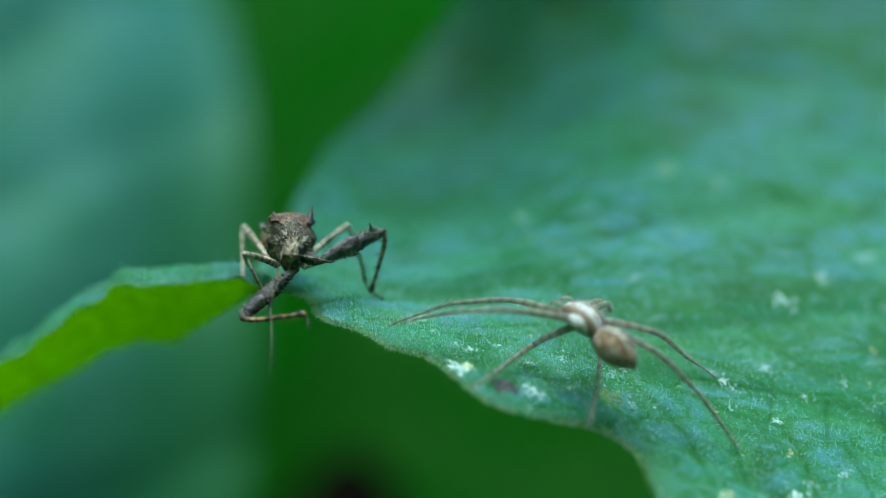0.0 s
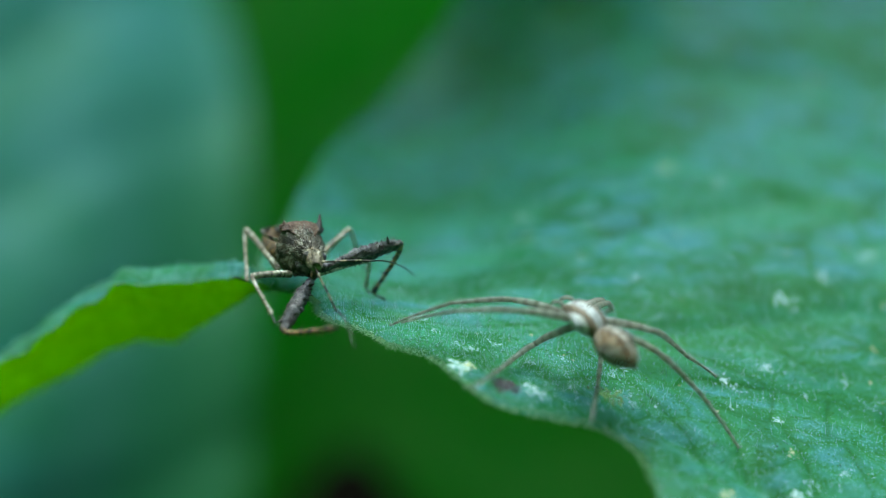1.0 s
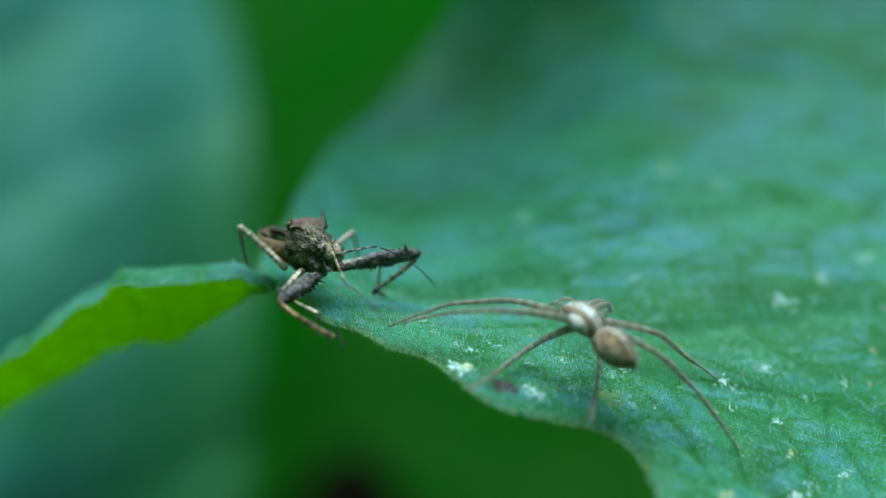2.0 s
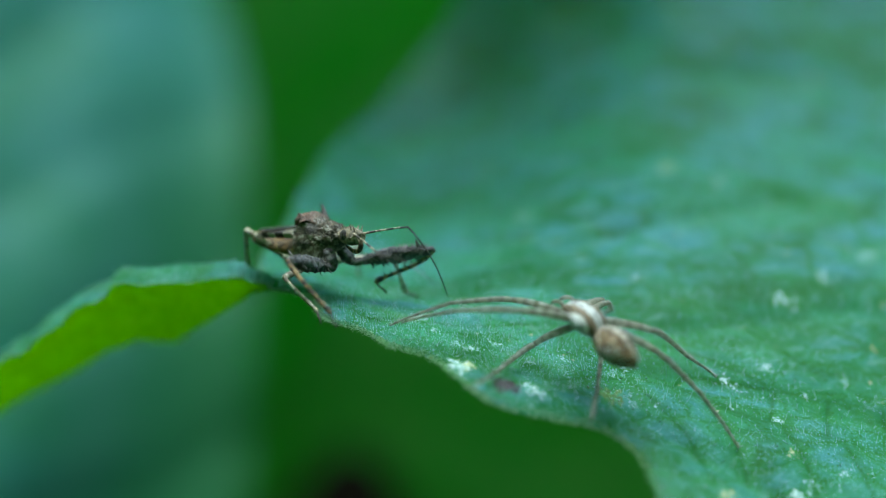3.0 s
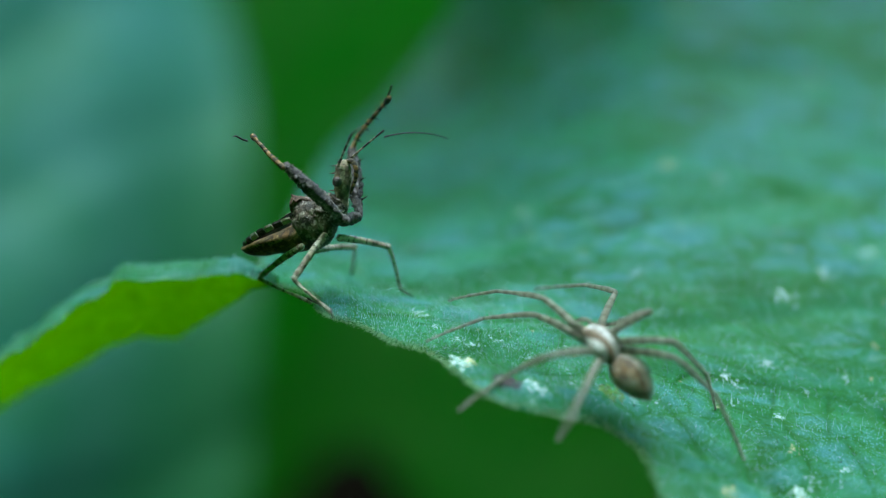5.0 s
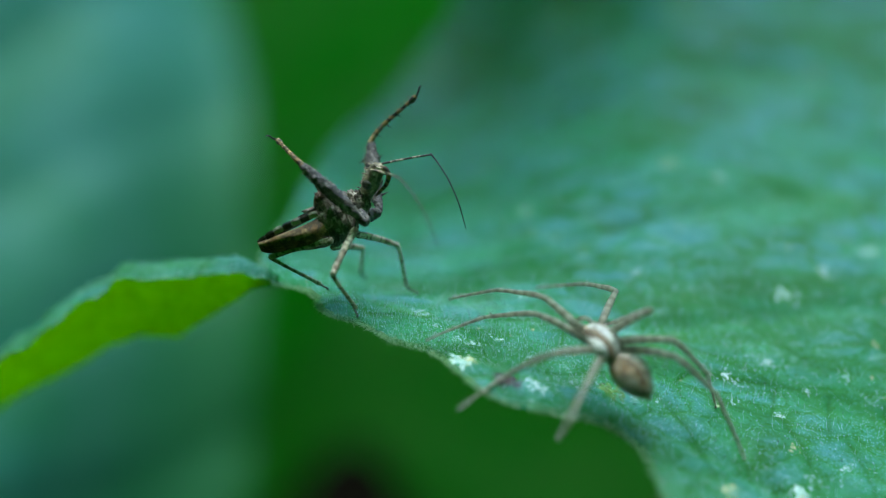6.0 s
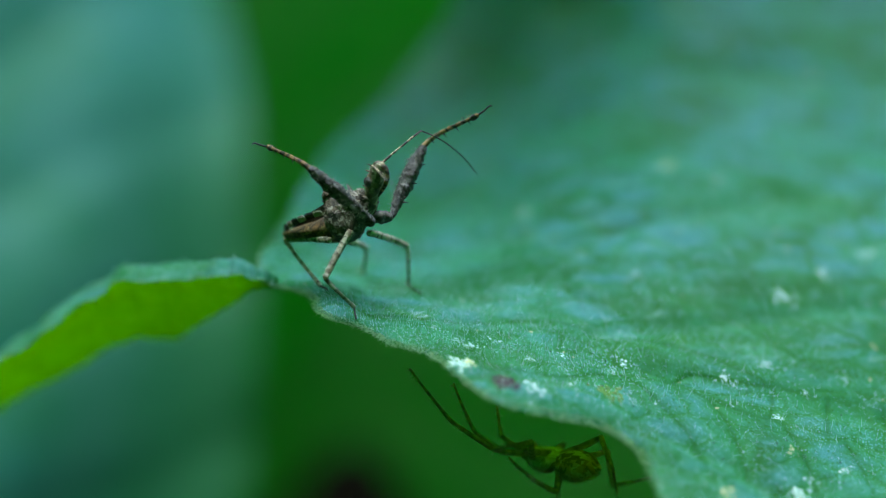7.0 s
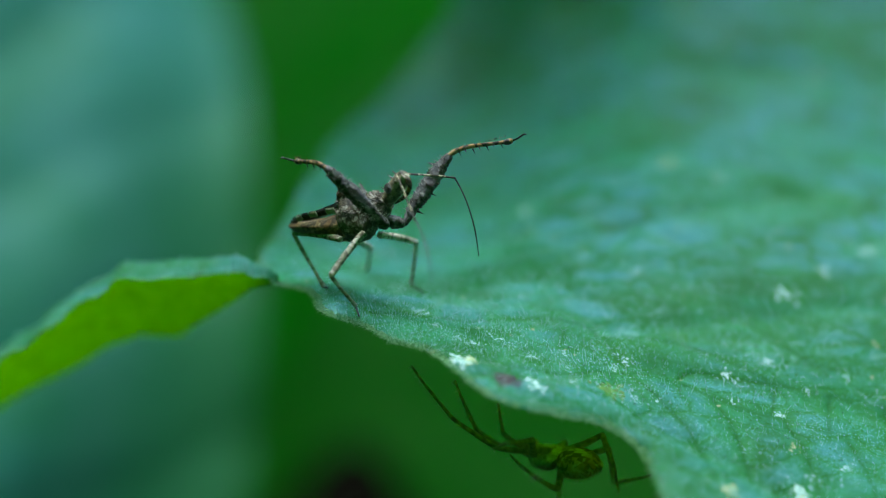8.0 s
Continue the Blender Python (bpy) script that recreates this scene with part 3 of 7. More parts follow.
PALE = cuticle("bug_pale", (0.25, 0.22, 0.17), (0.45, 0.43, 0.38), (0.702, 0.675, 0.608), 2600, 0.4)
FEELER = cuticle("bug_feeler", (0.035, 0.03, 0.03), (0.07, 0.05, 0.045), (0.16, 0.13, 0.11), 2600, 0.3, bands=((0.48, 0.40, 0.27), 0.62, 0.36))
WING = cuticle("bug_wing", (0.02, 0.018, 0.02), (0.05, 0.042, 0.04), (0.14, 0.12, 0.11), 1600, 0.4, 0.45)


# ---- the assassin bug: neck at its origin, x forward, z up ----
def granules(bm, count, place, size, seed):
    rnd = random.Random(seed)
    for _ in range(count):
        p, n = place(rnd)
        spike(bm, p, n, size * rnd.uniform(0.7, 1.6), size * rnd.uniform(0.5, 0.8), rnd.uniform(-0.2, 0.2), 5)


def setae(name, parent, material, count, place, length, seed):
    """Fine bristles, one mesh."""
    rnd = random.Random(seed)
    verts, faces = [], []
    for _ in range(count):
        p, n = place(rnd)
        p, n = Vector(p), (Vector(n) + Vector([rnd.uniform(-0.35, 0.35) for _ in range(3)])).normalized()
        s = n.orthogonal().normalized() * 0.018
        u = n.cross(s)
        i = len(verts)
        verts += [tuple((p + s) * MM), tuple((p - s * 0.5 + u * 0.8) * MM), tuple((p - s * 0.5 - u * 0.8) * MM), tuple((p + n * length * rnd.uniform(0.6, 1.2)) * MM)]
        faces += [(i, i + 1, i + 3), (i + 1, i + 2, i + 3), (i + 2, i, i + 3)]
    me = bpy.data.meshes.new(name)
    me.from_pydata(verts, [], faces)
    me.materials.append(material)
    ob = new(name, me)
    ob.parent = parent
    return ob


THORAX_SECTIONS = ((0.25, 0.62, 0.42, -0.75), (-0.3, 0.95, 0.72, -1.15), (-1.1, 1.12, 0.95, -1.55), (-1.7, 1.15, 0.92, -2.3), (-2.3, 1.5, 1.4, -2.5), (-3.1, 2.0, 1.75, -2.6), (-3.7, 1.75, 1.4, -2.5), (-4.2, 1.3, 0.75, -2.2))
ABDOMEN_SECTIONS = ((-3.4, 1.25, 0.2, -2.2), (-4.4, 1.7, 0.0, -2.35), (-5.6, 2.0, -0.1, -2.0), (-6.8, 2.05, -0.05, -1.5), (-7.9, 1.75, 0.05, -1.2), (-8.8, 1.35, 0.15, -0.85), (-9.3, 0.95, 0.2, -0.5))


def on_section(sections, rnd, low=-0.1, high=math.pi + 0.1, x0=None, x1=None):
    xs = [s[0] for s in sections]
    x = rnd.uniform(x0 if x0 is not None else min(xs), x1 if x1 is not None else max(xs))
    order = sorted(sections)
    w, top, bot = (float(np.interp(x, [s[0] for s in order], [s[k] for s in order])) for k in (1, 2, 3))
    a = rnd.uniform(low, high)
    return (x, w * math.cos(a), (top + bot) / 2 + (top - bot) / 2 * math.sin(a)), (0, math.cos(a), math.sin(a))


def bug_leg(bug, side, kind):
    """Femur, tibia and tarsus of one leg, each along its own x from joint to joint."""
    made = {}
    s = 1 if side == "L" else -1
    if kind == "fore":
        bm = tube(bmesh.new(), ((0, 0, 0), (0.5, 0, 0), (1.1, 0, 0), (1.6, 0, 0)), (0.42, 0.55, 0.5, 0.34), rough=0.3, seed=s)
        made["coxa"] = part("fore_coxa", bm, FEMUR, bug)
        bm = tube(bmesh.new(), ((0, 0, 0), (0.5, 0, 0.03), (1.4, 0, 0.08), (2.6, 0, 0.1), (4.0, 0, 0.1), (5.2, 0, 0.05), (6.2, 0, 0.0), (6.7, 0, 0)),
                  (0.27, 0.3, 0.44, 0.62, 0.66, 0.56, 0.42, 0.3), 20, 52, 0.42, 0.85, seed=3 * s)

        def skin(rnd, lo=0.0, hi=2 * math.pi):
            x, a = rnd.uniform(0.8, 6.3), rnd.uniform(lo, hi)
            r = float(np.interp(x, (0, 1.4, 2.6, 4.0, 5.2, 6.2), (0.27, 0.44, 0.62, 0.66, 0.56, 0.42)))
            return (x, r * 0.85 * math.cos(a), 0.07 + r * math.sin(a)), (0.1, math.cos(a), math.sin(a))
        granules(bm, 34, skin, 0.15, 5)
        femur = part("fore_femur", bm, FEMUR, bug, "swollen dark grey-brown fore femur with tubercles and spines")
        for i, x in enumerate((1.5, 2.4, 3.3, 4.2, 5.1)):
            part("spine", spike(bmesh.new(), (x, 0.12 * (-1) ** i, -0.42), (0.15, 0.25 * (-1) ** i, -1), 0.52 if i % 2 else 0.62, 0.10, 0.1), BLACK, femur)
        part("thorn", spike(bmesh.new(), (5.5, 0, 0.42), (-0.15, 0, 1), 1.0, 0.21), FEMUR, femur)
        setae("bristles", femur, PALE, 170, lambda rnd: skin(rnd, 0.2, 2.9), 0.42, 9 + s)
        made["femur"] = femur
        bm = tube(bmesh.new(), ((0, 0, 0), (0.35, 0, 0.16), (0.9, 0, 0.32), (2.0, 0, 0.36), (3.4, 0, 0.2), (4.7, 0, 0.04), (5.1, 0, 0), (5.5, 0, 0)),
                  (0.24, 0.22, 0.2, 0.18, 0.165, 0.16, 0.24, 0.2), 12, 34, 0.12, seed=7)
        tib = part("fore_tibia", bm, TIBIA, bug, "curved orange-brown fore tibia with dark bands")
        for i, x in enumerate((0.9, 1.5, 2.1, 2.7, 3.3, 3.9, 4.5)):
            part("spine", spike(bmesh.new(), (x, 0.05 * (-1) ** i, 0.12 - x * 0.02), (0.3, 0.45 * (-1) ** i, -1), 0.52, 0.07), BLACK, tib)
        part("club", bead(bmesh.new(), (5.15, 0, 0), 0.27, 1.5, 1, 1, 0.2), BLACK, tib, "blackish club at the tibia's end")
        setae("bristles", tib, TIBIA, 60, lambda rnd: ((rnd.uniform(0.6, 5), 0, 0.45), (0.2, rnd.uniform(-1, 1), 1)), 0.3, 4)
        made["tibia"] = tib
        reach = 1.3
    else:
        fl, tl = (4.7, 3.9) if kind == "mid" else (5.6, 5.2)
        r = 0.26 if kind == "mid" else 0.25
        bm = tube(bmesh.new(), ((0, 0, 0), (fl * 0.25, 0, 0.1), (fl * 0.6, 0, 0.12), (fl * 0.9, 0, 0.03), (fl, 0, 0)), (r * 1.1, r * 1.1, r, r * 0.95, r * 0.95), 12, 28, 0.2, seed=5 * s)
        granules(bm, 30, lambda rnd: ((rnd.uniform(0.4, fl), r * 0.8 * math.cos(rnd.uniform(0, 6)), r), (0, rnd.uniform(-1, 1), 0.6)), 0.07, 3)
        made["femur"] = part(kind + "_femur", bm, LIMB, bug)
        bm = bmesh.new()

        def wart(rnd):
            a = rnd.uniform(0, 2 * math.pi)
            return (rnd.uniform(0.3, fl - 0.2), r * math.cos(a), 0.08 + r * math.sin(a)), (0, math.cos(a), math.sin(a))
        granules(bm, 46, wart, 0.06, 17)
        part("tubercles", bm, PALE, made["femur"], "pale wart-like granules")
        setae("bristles", made["femur"], PALE, 60, lambda rnd: ((rnd.uniform(0.4, fl), 0, 0.1), (0.1, rnd.uniform(-1, 1), rnd.uniform(-1, 1))), 0.5, 6)
        bm = tube(bmesh.new(), ((0, 0, 0), (tl * 0.1, 0, 0.08), (tl * 0.4, 0, 0.1), (tl * 0.8, 0, 0.02), (tl, 0, 0)), (0.2, 0.17, 0.14, 0.15, 0.19), 10, 24, 0.12, seed=2 * s)
        made["tibia"] = part(kind + "_tibia", bm, LIMB, bug)
        setae("bristles", made["tibia"], PALE, 50, lambda rnd: ((rnd.uniform(0.2, tl), 0, 0), (0.2, rnd.uniform(-1, 1), rnd.uniform(-1, 1))), 0.38, 8)
        reach = 1.2
    bm = tube(bmesh.new(), ((0, 0, 0), (reach * 0.4, 0, -0.03), (reach * 0.85, 0, 0.04), (reach, 0, 0)), (0.09, 0.08, 0.075, 0.05), 8, 14)
    tar = part(kind + "_tarsus", bm, BLACK, bug)
    for w in (-1, 1):
        part("claw", spike(bmesh.new(), (reach * 0.97, 0.04 * w, 0), (0.7, 0.35 * w, -0.7), 0.24, 0.04, 0.2, 5), BLACK, tar)
    made["tarsus"] = tar
    return made


def assassin_bug():
    keys = {}
    bug = tagged(new("assassin_bug"), "grey-brown spiny assassin bug standing on the leaf's margin", "insect")
    keys["body"] = bug
    bm = loft(bmesh.new(), THORAX_SECTIONS, 44, 60, 0.10, 0.16, 1)
    granules(bm, 150, lambda r: on_section(THORAX_SECTIONS, r, x0=-2.0, x1=0.1), 0.22, 2)
    granules(bm, 90, lambda r: on_section(THORAX_SECTIONS, r, x0=-4.0, x1=-2.0), 0.16, 5)
    thorax = part("thorax", bm, THORAX, bug, "rough granular thorax, grey and brown")
    for s in (1, -1):
        part("shoulder_spine", spike(bmesh.new(), (-3.0, 1.4 * s, 1.25), (-0.25, 0.2 * s, 1), 1.45 if s > 0 else 0.75, 0.4, -0.12, 9), WING if s > 0 else DISC, thorax)
    part("pronotum_disc", loft(bmesh.new(), ((-2.05, 0.85, 1.2, 0.6), (-2.6, 1.35, 1.62, 0.7), (-3.2, 1.75, 1.84, 0.8), (-3.75, 1.5, 1.5, 0.6), (-4.05, 1.0, 0.9, 0.4)), 34, 34, 0.12, 0.3, 4), DISC, thorax, "reddish-brown rear of the pronotum")
    part("scutellum", spike(bmesh.new(), (-4.1, 0, 0.7), (-1, 0, 0.45), 1.1, 0.45, 0, 9), THORAX, thorax)
    bm = bmesh.new()
    granules(bm, 120, lambda r: on_section(THORAX_SECTIONS, r, -0.8, math.pi + 0.8), 0.085, 31)
    part("tubercles", bm, PALE, thorax, "pale wart-like granules")
    setae("bristles", thorax, PALE, 150, lambda r: on_section(THORAX_SECTIONS, r), 0.4, 12)
    abdomen = part("abdomen", loft(bmesh.new(), ABDOMEN_SECTIONS, 40, 56, 0.04, 0.05, 8, 1.8), ABDOMEN, bug, "orange-brown abdomen with pale streaks")
    for s in (1, -1):
        for i in range(7):
            x = -4.0 - 0.76 * i
            w = float(np.interp(-x, (3.4, 4.4, 5.6, 6.8, 7.9, 8.8, 9.3), (1.25, 1.7, 2.0, 2.05, 1.65, 0.95, 0.3)))
            w2 = float(np.interp(-x + 0.7, (3.4, 4.4, 5.6, 6.8, 7.9, 8.8, 9.3), (1.25, 1.7, 2.0, 2.05, 1.65, 0.95, 0.3)))
            rim = [((x, w - 0.08), (x - 0.04, w + 0.2), (x - 0.45, (w + w2) / 2 + 0.26), (x - 0.72, w2 + 0.12), (x - 0.74, w2 - 0.08))]
            bm = bmesh.new()
            lower = [bm.verts.new((px * MM, py * s * MM, (-0.2 + 0.3 * max(0, k in (1, 2, 3))) * MM)) for k, (px, py) in enumerate(rim[0])]
            upper = [bm.verts.new((v.co.x, v.co.y, v.co.z + 0.16 * MM)) for v in lower]
            bm.faces.new(lower[::-1]), bm.faces.new(upper)
            for k in range(5):
                bm.faces.new((lower[k], lower[(k + 1) % 5], upper[(k + 1) % 5], upper[k]))
            bmesh.ops.recalc_face_normals(bm, faces=bm.faces)
            part("margin_plate", bm, BLACK if i in (1, 3, 5, 6) else PALE, abdomen)
        rows = []
        for i in range(17):
            f = i / 16
            x = -3.6 - 5.2 * f
            half = 1.35 * (1 - 0.55 * f ** 2)
            rows.append([Vector((x, s * (0.02 + half * g / 6) - 0.12 * s, 0.36 + 0.45 * (1 - f) ** 2 - 0.02 * s - 0.16 * (g / 6) ** 2 + 0.12 * math.sin(f * 3) + 0.04 * noise.noise((x, g, s)))) * MM for g in range(7)])
        wing = part("wing", sheet(rows), WING, bug, "dark folded wing")
        solid = wing.modifiers.new("thick", "SOLIDIFY")
        solid.thickness = 0.06 * MM
    head_sections = ((-0.25, 0.62, 0.4, -0.6), (0.3, 0.56, 0.45, -0.55), (0.9, 0.64, 0.6, -0.65), (1.6, 0.74, 0.7, -0.75), (2.3, 0.64, 0.6, -0.72), (2.9, 0.55, 0.52, -0.6), (3.4, 0.36, 0.3, -0.42))
    bm = loft(bmesh.new(), head_sections, 28, 40, 0.06, 0.12, 3)
    granules(bm, 60, lambda r: on_section(head_sections, r), 0.11, 7)
    head = part("head", bm, HEADS, bug, "long narrow head with small spines")
    for i, (x, y, z, l) in enumerate(((0.9, 0.28, 0.52, 0.5), (0.9, -0.28, 0.52, 0.5), (2.3, 0.28, 0.52, 0.55), (2.3, -0.28, 0.52, 0.55), (2.9, 0.28, 0.42, 0.6), (2.9, -0.28, 0.42, 0.6))):
        part("spine", spike(bmesh.new(), (x, y, z), (-0.1, y * 1.2, 1), l, 0.09), HEADS, head)
    for s in (1, -1):
        part("eye", bead(bmesh.new(), (1.65, 0.62 * s, 0.1), 0.42, 1, 0.8, 1.05), FEMUR, head, "bulging dark brown eye")
    part("rostrum", tube(bmesh.new(), ((3.2, 0, -0.2), (3.35, 0, -0.7), (2.9, 0, -1.15), (2.0, 0, -1.2), (1.2, 0, -0.95), (0.7, 0, -0.8)), (0.2, 0.21, 0.2, 0.17, 0.13, 0.06), 10, 26), TIBIA, head, "curved brown piercing beak")
    setae("bristles", head, PALE, 60, lambda r: on_section(head_sections, r), 0.35, 15)
    keys["head"] = head
    for side in "RL":
        for code, kind in (("F", "fore"), ("M", "mid"), ("H", "hind")):
            for name, ob in bug_leg(bug, side, kind).items():
                keys[side + code + name] = ob
        bm = tube(bmesh.new(), ((0, 0, 0), (1.5, 0, 0.05), (3.2, 0, 0.05), (4.5, 0, 0)), (0.1, 0.085, 0.08, 0.085), 8, 24)
        keys[side + "Abase"] = part("antenna", bm, FEELER, bug, "thin banded antenna")
        bm = tube(bmesh.new(), ((0, 0, 0), (1.2, 0, 0.32), (2.7, 0, 0.5), (4.6, 0, 0.42), (6.6, 0, 0)), (0.075, 0.06, 0.055, 0.05, 0.03), 8, 30)
        keys[side + "Atip"] = part("flagellum", bm, WING, bug)
    return keys


BUG = assassin_bug()


# ---- the running crab spider: carapace at its origin, x forward, z up ----
def spider_skin(name, dark, mid, pale, bands=None, rough=0.55, clear=0.0):
    k = Mat(name)
    fine = k.noise(2400, 4, 0.65)
    big = k.noise(800, 3, 0.6)
    col = k.mix(k.ramp(big, (0.38, 0.0), (0.62, 1.0)), mid, pale)
    if bands:
        sep = k.add("ShaderNodeSeparateXYZ", Vector=k.coord)
        saw = k.math("FRACT", k.math("ADD", k.math("MULTIPLY", sep.outputs[0], 1000 * bands), k.math("MULTIPLY", big, 0.6)))
        col = k.mix(k.ramp(saw, (0.34, 0.9), (0.46, 0.0)), col, dark)
    col = k.mix(k.ramp(fine, (0.54, 0.0), (0.66, 0.6)), col, dark)
    col = k.mix(k.ramp(k.noise(1500, 3, 0.6, distort=0.6), (0.54, 0.0), (0.60, 0.6)), col, dark)
    return k.finish(col, rough, k.bump(fine, 0.00006), pale, clear, Specular_IOR_Level=0.2)


SPIDER_LEG = spider_skin("spider_leg", (0.11, 0.092, 0.058), (0.34, 0.35, 0.29), (0.52, 0.54, 0.48), 1.0, clear=0.55)
SPIDER_PALE = spider_skin("spider_pale", (0.11, 0.10, 0.085), (0.36, 0.37, 0.37), (0.62, 0.65, 0.66))
SPIDER_BROWN = spider_skin("spider_brown", (0.065, 0.050, 0.036), (0.145, 0.110, 0.078), (0.24, 0.20, 0.15))
SPIDER_TAN = spider_skin("spider_tan", (0.16, 0.09, 0.045), (0.36, 0.24, 0.13), (0.50, 0.39, 0.26))


def folium(name):
    """Brown, ragged-edged leaf mark along the back of a pale, streaked abdomen that turns orange at its end."""
    k = Mat(name)
    sep = k.add("ShaderNodeSeparateXYZ", Vector=k.coord)
    x, y = k.math("MULTIPLY", sep.outputs[0], 1000), k.math("ABSOLUTE", k.math("MULTIPLY", sep.outputs[1], 1000))
    fine, big = k.noise(2600, 4, 0.65), k.noise(900, 3, 0.6)
    saw = k.math("MULTIPLY", k.math("FRACT", k.math("MULTIPLY", x, 1.3)), 0.35)
    edge = k.math("ADD", k.math("SUBTRACT", y, saw), k.math("MULTIPLY", big, 0.5))
    sides = k.mix(k.ramp(big, (0.4, 0.0), (0.6, 1.0)), (0.26, 0.17, 0.09), (0.36, 0.29, 0.20))
    back = k.mix(k.ramp(edge, (0.36, 0.0), (0.50, 1.0)), (0.42, 0.40, 0.35), (0.125, 0.088, 0.056))
    tail = k.mix(k.ramp(k.math("MULTIPLY", x, -0.18), (0.70, 0.0), (0.88, 0.85)), back, (0.30, 0.15, 0.055))
    col = k.mix(k.ramp(edge, (0.98, 0.0), (1.12, 1.0)), tail, sides)
    col = k.mix(k.ramp(fine, (0.55, 0.0), (0.7, 0.5)), col, (0.10, 0.07, 0.045))
    col = k.mix(k.ramp(k.noise(1400, 3, 0.6, distort=0.8), (0.52, 0.0), (0.57, 0.75)), col, (0.085, 0.062, 0.042))
    col = k.mix(k.ramp(k.noise(1800, 3, 0.6, distort=0.5), (0.58, 0.0), (0.62, 0.6)), col, (0.50, 0.49, 0.44))
    return k.finish(col, 0.65, k.bump(fine, 0.00006), Specular_IOR_Level=0.15)


FOLIUM = folium("spider_abdomen")


def crab_spider():
    keys = {}
    sp = tagged(new("crab_spider"), "pale tan long-legged running crab spider", "spider")
    keys["body"] = sp
    shell = ((1.85, 0.60, 0.28, -0.5), (1.35, 1.15, 0.66, -0.65), (0.5, 1.65, 0.95, -0.7), (-0.4, 1.75, 0.95, -0.7), (-1.2, 1.2, 0.62, -0.6), (-1.6, 0.45, 0.2, -0.4))
    carapace = part("carapace", loft(bmesh.new(), shell[::-1], 36, 36, 0.03, 0.02, 2), SPIDER_PALE, sp, "whitish carapace with brown side bands")
    for s in (1, -1):
        part("side_band", loft(bmesh.new(), [(x, w * 0.42, t + 0.02, b * 0.4) for x, w, t, b in shell[::-1]], 18, 20, 0.03, 0.04, 3), SPIDER_BROWN, carapace).location = (0, 0.74 * s * MM, -0.05 * MM)
        part("chelicera", tube(bmesh.new(), ((1.5, 0.28 * s, -0.1), (1.85, 0.26 * s, -0.45), (1.8, 0.2 * s, -0.85)), (0.26, 0.28, 0.16), 10, 12), SPIDER_TAN, carapace)
        part("pedipalp", tube(bmesh.new(), ((1.3, 0.6 * s, -0.25), (2.1, 0.8 * s, 0.1), (2.6, 0.7 * s, -0.2), (2.8, 0.6 * s, -0.6)), (0.16, 0.17, 0.17, 0.12), 8, 16), SPIDER_LEG, carapace)
        for x, y, z, r in ((1.62, 0.17, 0.32, 0.085), (1.5, 0.45, 0.36, 0.075), (1.35, 0.3, 0.56, 0.075), (1.1, 0.7, 0.52, 0.08)):
            part("eye", bead(bmesh.new(), (x, y * s, z), r, seg=6), BLACK, carapace)
    belly = ((-1.2, 0.55, 0.28, -0.5), (-1.8, 1.25, 0.95, -0.9), (-2.8, 1.68, 1.22, -1.15), (-3.7, 1.58, 1.12, -1.08), (-4.6, 1.02, 0.68, -0.75), (-5.2, 0.35, 0.18, -0.3))
    abdomen = part("abdomen", loft(bmesh.new(), belly, 36, 40, 0.04, 0.03, 6), FOLIUM, sp, "streaked abdomen with a brown mark and an orange end")
    for s in (1, -1):
        part("spinneret", tube(bmesh.new(), ((-5.1, 0.12 * s, -0.1), (-5.45, 0.14 * s, -0.1)), (0.12, 0.07), 8, 6), SPIDER_BROWN, abdomen)
    setae("hairs", abdomen, SPIDER_PALE, 800, lambda r: on_section(belly, r), 0.42, 21)
    setae("hairs", carapace, SPIDER_PALE, 420, lambda r: on_section(shell, r), 0.4, 22)
    for side in "LR":
        for n in "1234":
            a, b, c = 5.2, 5.0, 5.4
            femur = part("leg_femur", tube(bmesh.new(), ((0, 0, 0), (a * 0.3, 0, 0.14), (a * 0.7, 0, 0.16), (a, 0, 0)), (0.28, 0.31, 0.27, 0.21), 12, 22), SPIDER_LEG, sp)
            tib = part("leg_tibia", tube(bmesh.new(), ((0, 0, 0), (b * 0.22, 0, 0.1), (b * 0.6, 0, 0.08), (b, 0, 0)), (0.21, 0.23, 0.18, 0.14), 12, 22), SPIDER_LEG, sp)
            tar = part("leg_tarsus", tube(bmesh.new(), ((0, 0, 0), (c * 0.3, 0, 0.05), (c * 0.7, 0, 0.08), (c, 0, 0)), (0.15, 0.125, 0.095, 0.07), 10, 20), SPIDER_LEG, sp)
            for ob, l in ((femur, a), (tib, b), (tar, c)):
                setae("hairs", ob, SPIDER_PALE, 110, lambda r: ((r.uniform(0.2, l), 0, 0.1), (0.25, r.uniform(-1, 1), r.uniform(-1, 1))), 0.42, ord(n))
            keys[side + n + "femur"], keys[side + n + "tibia"], keys[side + n + "tarsus"] = femur, tib, tar
    return keys


SPIDER = crab_spider()


# ---- what moves: rows of seconds, place in millimetres and turn in degrees, the legs in their animal's own space ----
def keyed(rows):
    return [(t, pose(x * MM, y * MM, z * MM, rx, ry, rz)) for t, x, y, z, rx, ry, rz in rows]


